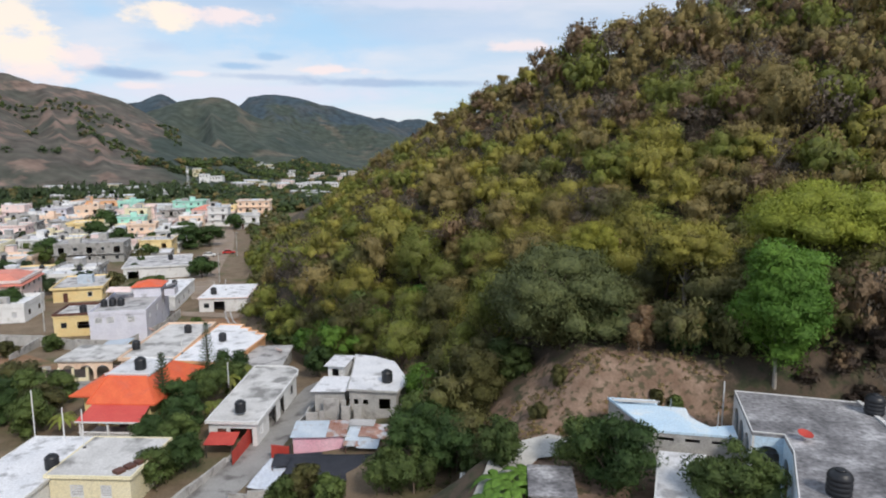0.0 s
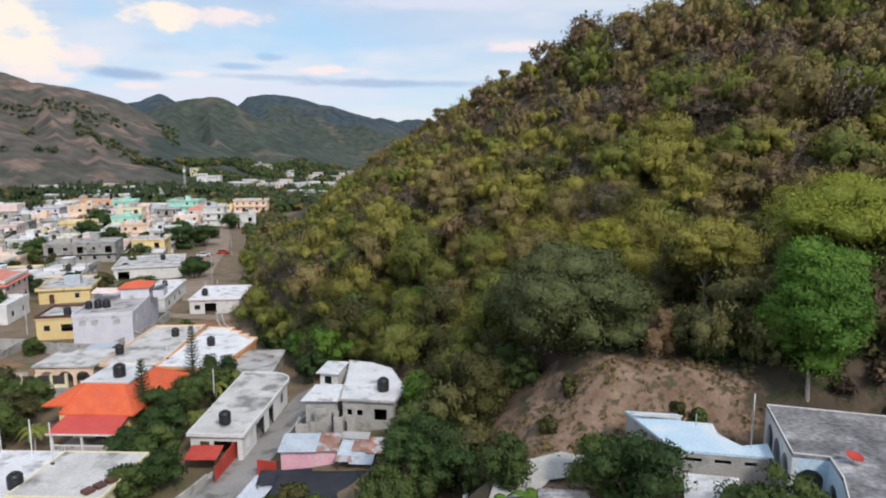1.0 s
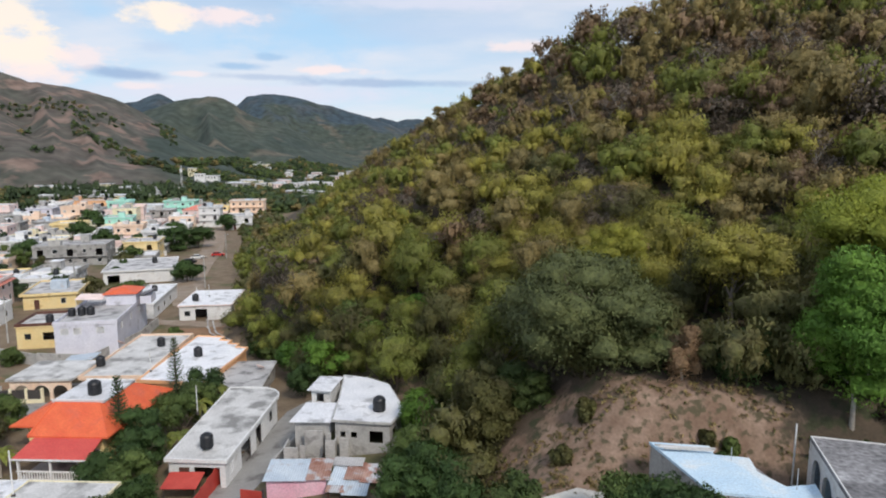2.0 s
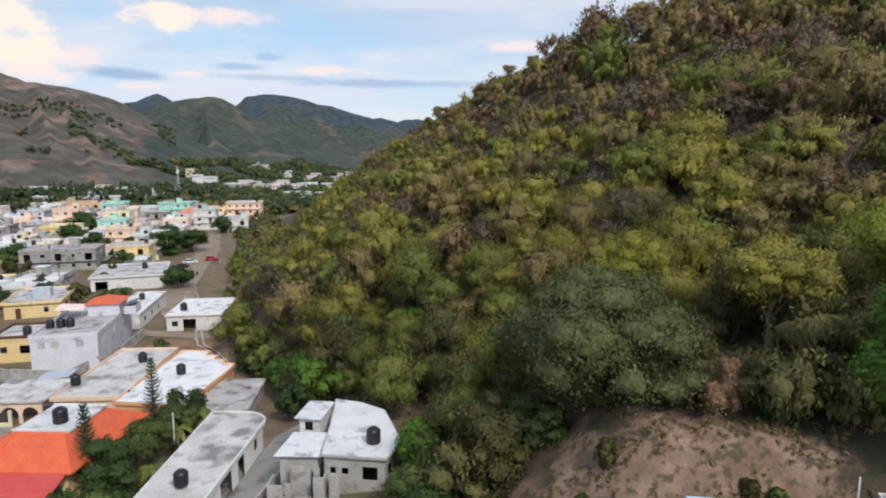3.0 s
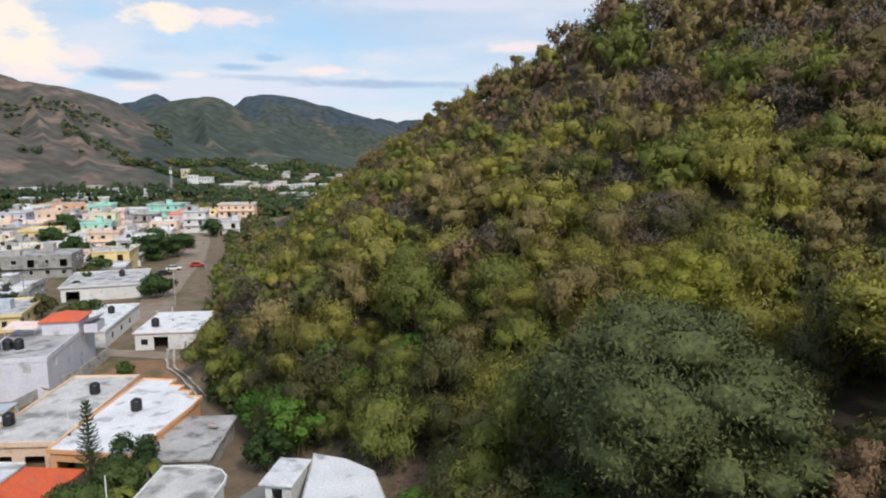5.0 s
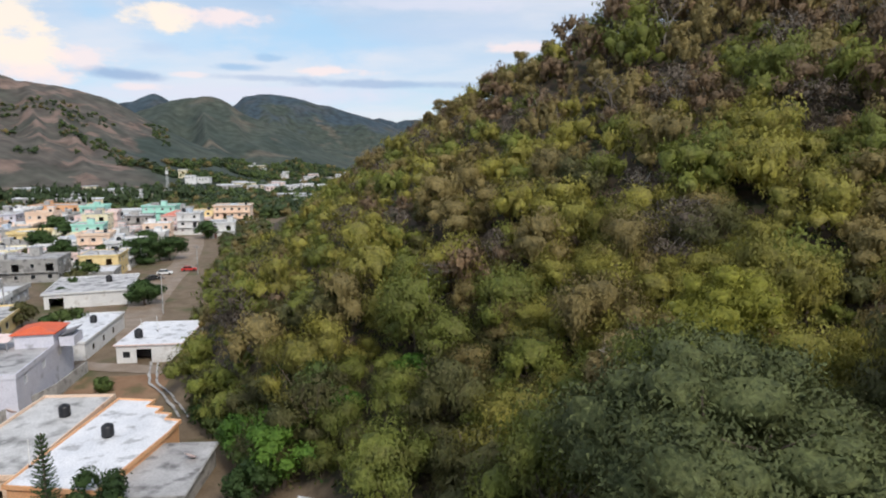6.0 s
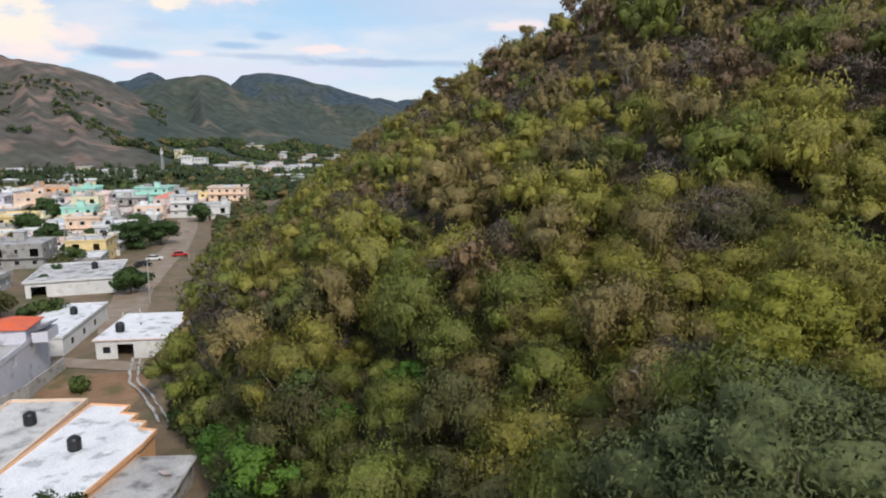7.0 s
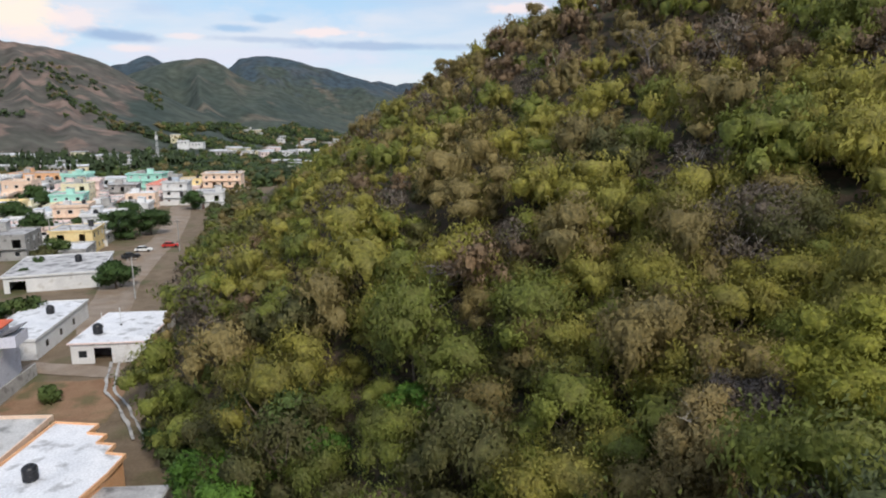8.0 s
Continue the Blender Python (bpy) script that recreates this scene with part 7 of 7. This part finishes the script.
for i in range(5):
    part("pillar", Solid().box(-3.4 + 1.9 * i, -0.15, -0.3, -3.1 + 1.9 * i, 0.15, 1.9), "wall_cream", r)
for i in range(4):
    part("panel", Solid().box(-3.09 + 1.9 * i, -0.03, 0.5, -1.51 + 1.9 * i, 0.03, 1.7), "iron", r)
    part("plinth", Solid().box(-3.09 + 1.9 * i, -0.12, -0.3, -1.51 + 1.9 * i, 0.12, 0.49), "wall_cream", r)
for x, y, z, h in ((-41.0, 60.6, 3.6, 7.6), (-37.2, 59.2, 3.6, 6.4), (-34.0, 57.0, 6.9, 3.8), (-26.2, 74.6, 6.4, 3.0), (22.6, 49.0, 12.0, 4.4), (-38.4, 90.5, 5.4, 2.6), (-51.0, 139.4, 4.12, 2.2), (-48.8, 140.4, 4.12, 2.6)):
    r = thing("pipe_pole", "thin white upright pipe pole", "pole", x, y, z, 0, "pipe poles")
    part("pipe", Solid().turned([(0.055, 0), (0.055, h), (0.03, h + 0.06)], 8), "wall_white", r)
    part("base", Solid().turned([(0.16, -0.2), (0.16, 0.12), (0.1, 0.2)], 8), "iron", r)


def power_pole(x, y, h=8.5):
    r = thing("power_pole", "grey concrete power pole with a cross-arm", "power pole", x, y, on_land(x, y), random.uniform(-20, 20), "power poles")
    part("pole", Solid().turned([(0.16, -0.3), (0.1, h)], 8), "concrete", r)
    part("cross_arm", Solid().box(-0.9, -0.06, h - 0.7, 0.9, 0.06, h - 0.58), "iron", r)
    for k in (-0.75, 0.0, 0.75):
        part("insulator", Solid().turned([(0.05, h - 0.58), (0.07, h - 0.5), (0.03, h - 0.36)], 6, (k, 0, 0)), "louvre", r)


for x, y in ((-76, 118), (-60, 168), (-70, 214), (-88, 160), (-104, 215), (-120, 262)):
    power_pole(x, y)
r = thing("satellite_dish", "faded red satellite dish on the roof", "satellite dish", 23.6, 39.3, 15.98, 20)
dish = part("dish", Solid().turned([(0.04, 0.0), (0.25, 0.03), (0.45, 0.1), (0.58, 0.19), (0.6, 0.22), (0.44, 0.13), (0.24, 0.06), (0.04, 0.03)], 16), "red_sheet", r)
dish.matrix_local = pose(0, 0, 0.35, 14) @ Matrix.Diagonal((0.8, 0.8, 0.8, 1))
part("mount", Solid().limb((0, 0, 0), (0, 0, 0.36), 0.03, 0.03, 6), "steel", r)
for x, y, z in ((-25.0, 93.4, 4.6), (-48.6, 103, 5.1)):
    r = thing("satellite_dish", "small faded pink satellite dish on the roof", "satellite dish", x, y, z, 160)
    part("dish", Solid().turned([(0.04, 0.0), (0.25, 0.03), (0.45, 0.1), (0.58, 0.19), (0.6, 0.22), (0.44, 0.13), (0.24, 0.06), (0.04, 0.03)], 14), "wall_pale_pink", r).matrix_local = pose(0, 0, 0.3, 40)
    part("mount", Solid().limb((0, 0, -0.1), (0, 0, 0.32), 0.03, 0.03, 6), "steel", r)


def car(x, y, yaw, paint, label):
    r = thing("car", label, "car", x, y, terrain(x, y) + 0.09, yaw, "parked cars")
    def shell(profile, w0, w1, k=0):
        n = len(profile)
        v = [(px, -(w1 if pz > 0.85 else w0), pz) for px, pz in profile] + [(px, (w1 if pz > 0.85 else w0), pz) for px, pz in profile]
        return Solid().add(v, [tuple(range(n)), tuple(range(2 * n - 1, n - 1, -1))] + [((i + 1) % n, i, n + i, n + (i + 1) % n) for i in range(n)])
    part("body", shell([(-2.1, 0.3), (2.1, 0.3), (2.15, 0.6), (1.9, 0.82), (0.9, 0.88), (-1.9, 0.9), (-2.15, 0.65)], 0.84, 0.8), paint, r)
    part("cabin", shell([(1.0, 0.89), (0.4, 1.36), (-1.2, 1.38), (-1.8, 0.91)], 0.7, 0.66), "glass", r)
    part("cabin_roof", Solid().box(-1.15, -0.64, 1.385, 0.38, 0.64, 1.42), paint, r)
    for px in (-1.3, 1.35):
        for s in (-1, 1):
            w = part("wheel", shared("wheel", lambda: Solid().turned([(0.2, -0.1), (0.31, -0.1), (0.31, 0.1), (0.2, 0.1)], 12).mesh("wheel")), "tank_black", r)
            w.matrix_local = pose(px, 0.78 * s, 0.31, 90)


surface("car_red", (0.5, 0.03, 0.025), (0.55, 0.04, 0.03), 1.0, 0.3, 9.0, 0.0, spec=0.5)
car(-74.5, 219, 20, "car_red", "small red car parked on the dirt street")
car(-78.5, 205, 40, "tank_black", "dark car parked beside the street")
car(-79, 213, 15, "wall_white", "white car parked beside the street")
r = thing("vent_crates", "row of dark brown roof vents on the cream house", "roof vents", -27.6, 53.6, 6.9, 60)
for i in range(4):
    part("vent", Solid().box(-1.9 + 1.0 * i, -0.4, -0.3, -1.1 + 1.0 * i, 0.4, 0.3), "dark_wood", r)


def dry_grass():
    """Tufts of straw and low weeds over the bare bank."""
    rng, pts, nrm, idx = random.Random(77), [], [], []
    while len(pts) < 5200:
        x, y = rng.uniform(3.5, 27), rng.uniform(46, 57)
        if ground_cover(x, y)[1] < 0.3 or y < 51.2 and x > 12.5 or noise.noise(Vector((x * 0.7, y * 0.7, 3))) < 0.02:
            continue
        z, k = terrain(x, y), rng.choice([0, 0, 0, 1, 2])
        for _ in range(8):
            a, r = rng.uniform(0, 6.28), rng.uniform(0, 0.22)
            pts.append((x + r * math.cos(a), y + r * math.sin(a), z + rng.uniform(0.02, 0.2)))
            nrm.append((math.cos(a), math.sin(a), rng.uniform(0.1, 0.9)))
            idx.append(k)
    q = leaf_quads(np.array(pts), unit(np.array(nrm)), RNG.uniform(0.08, 0.2, len(pts)), 0.3)
    tagged(new("dry_grass", quad_mesh("dry_grass", q, ["leaf_straw", "leaf_dry", "leaf_shade"], idx)), "tufts of straw-coloured dry grass on the bank", "grass", kind="stuff")


dry_grass()
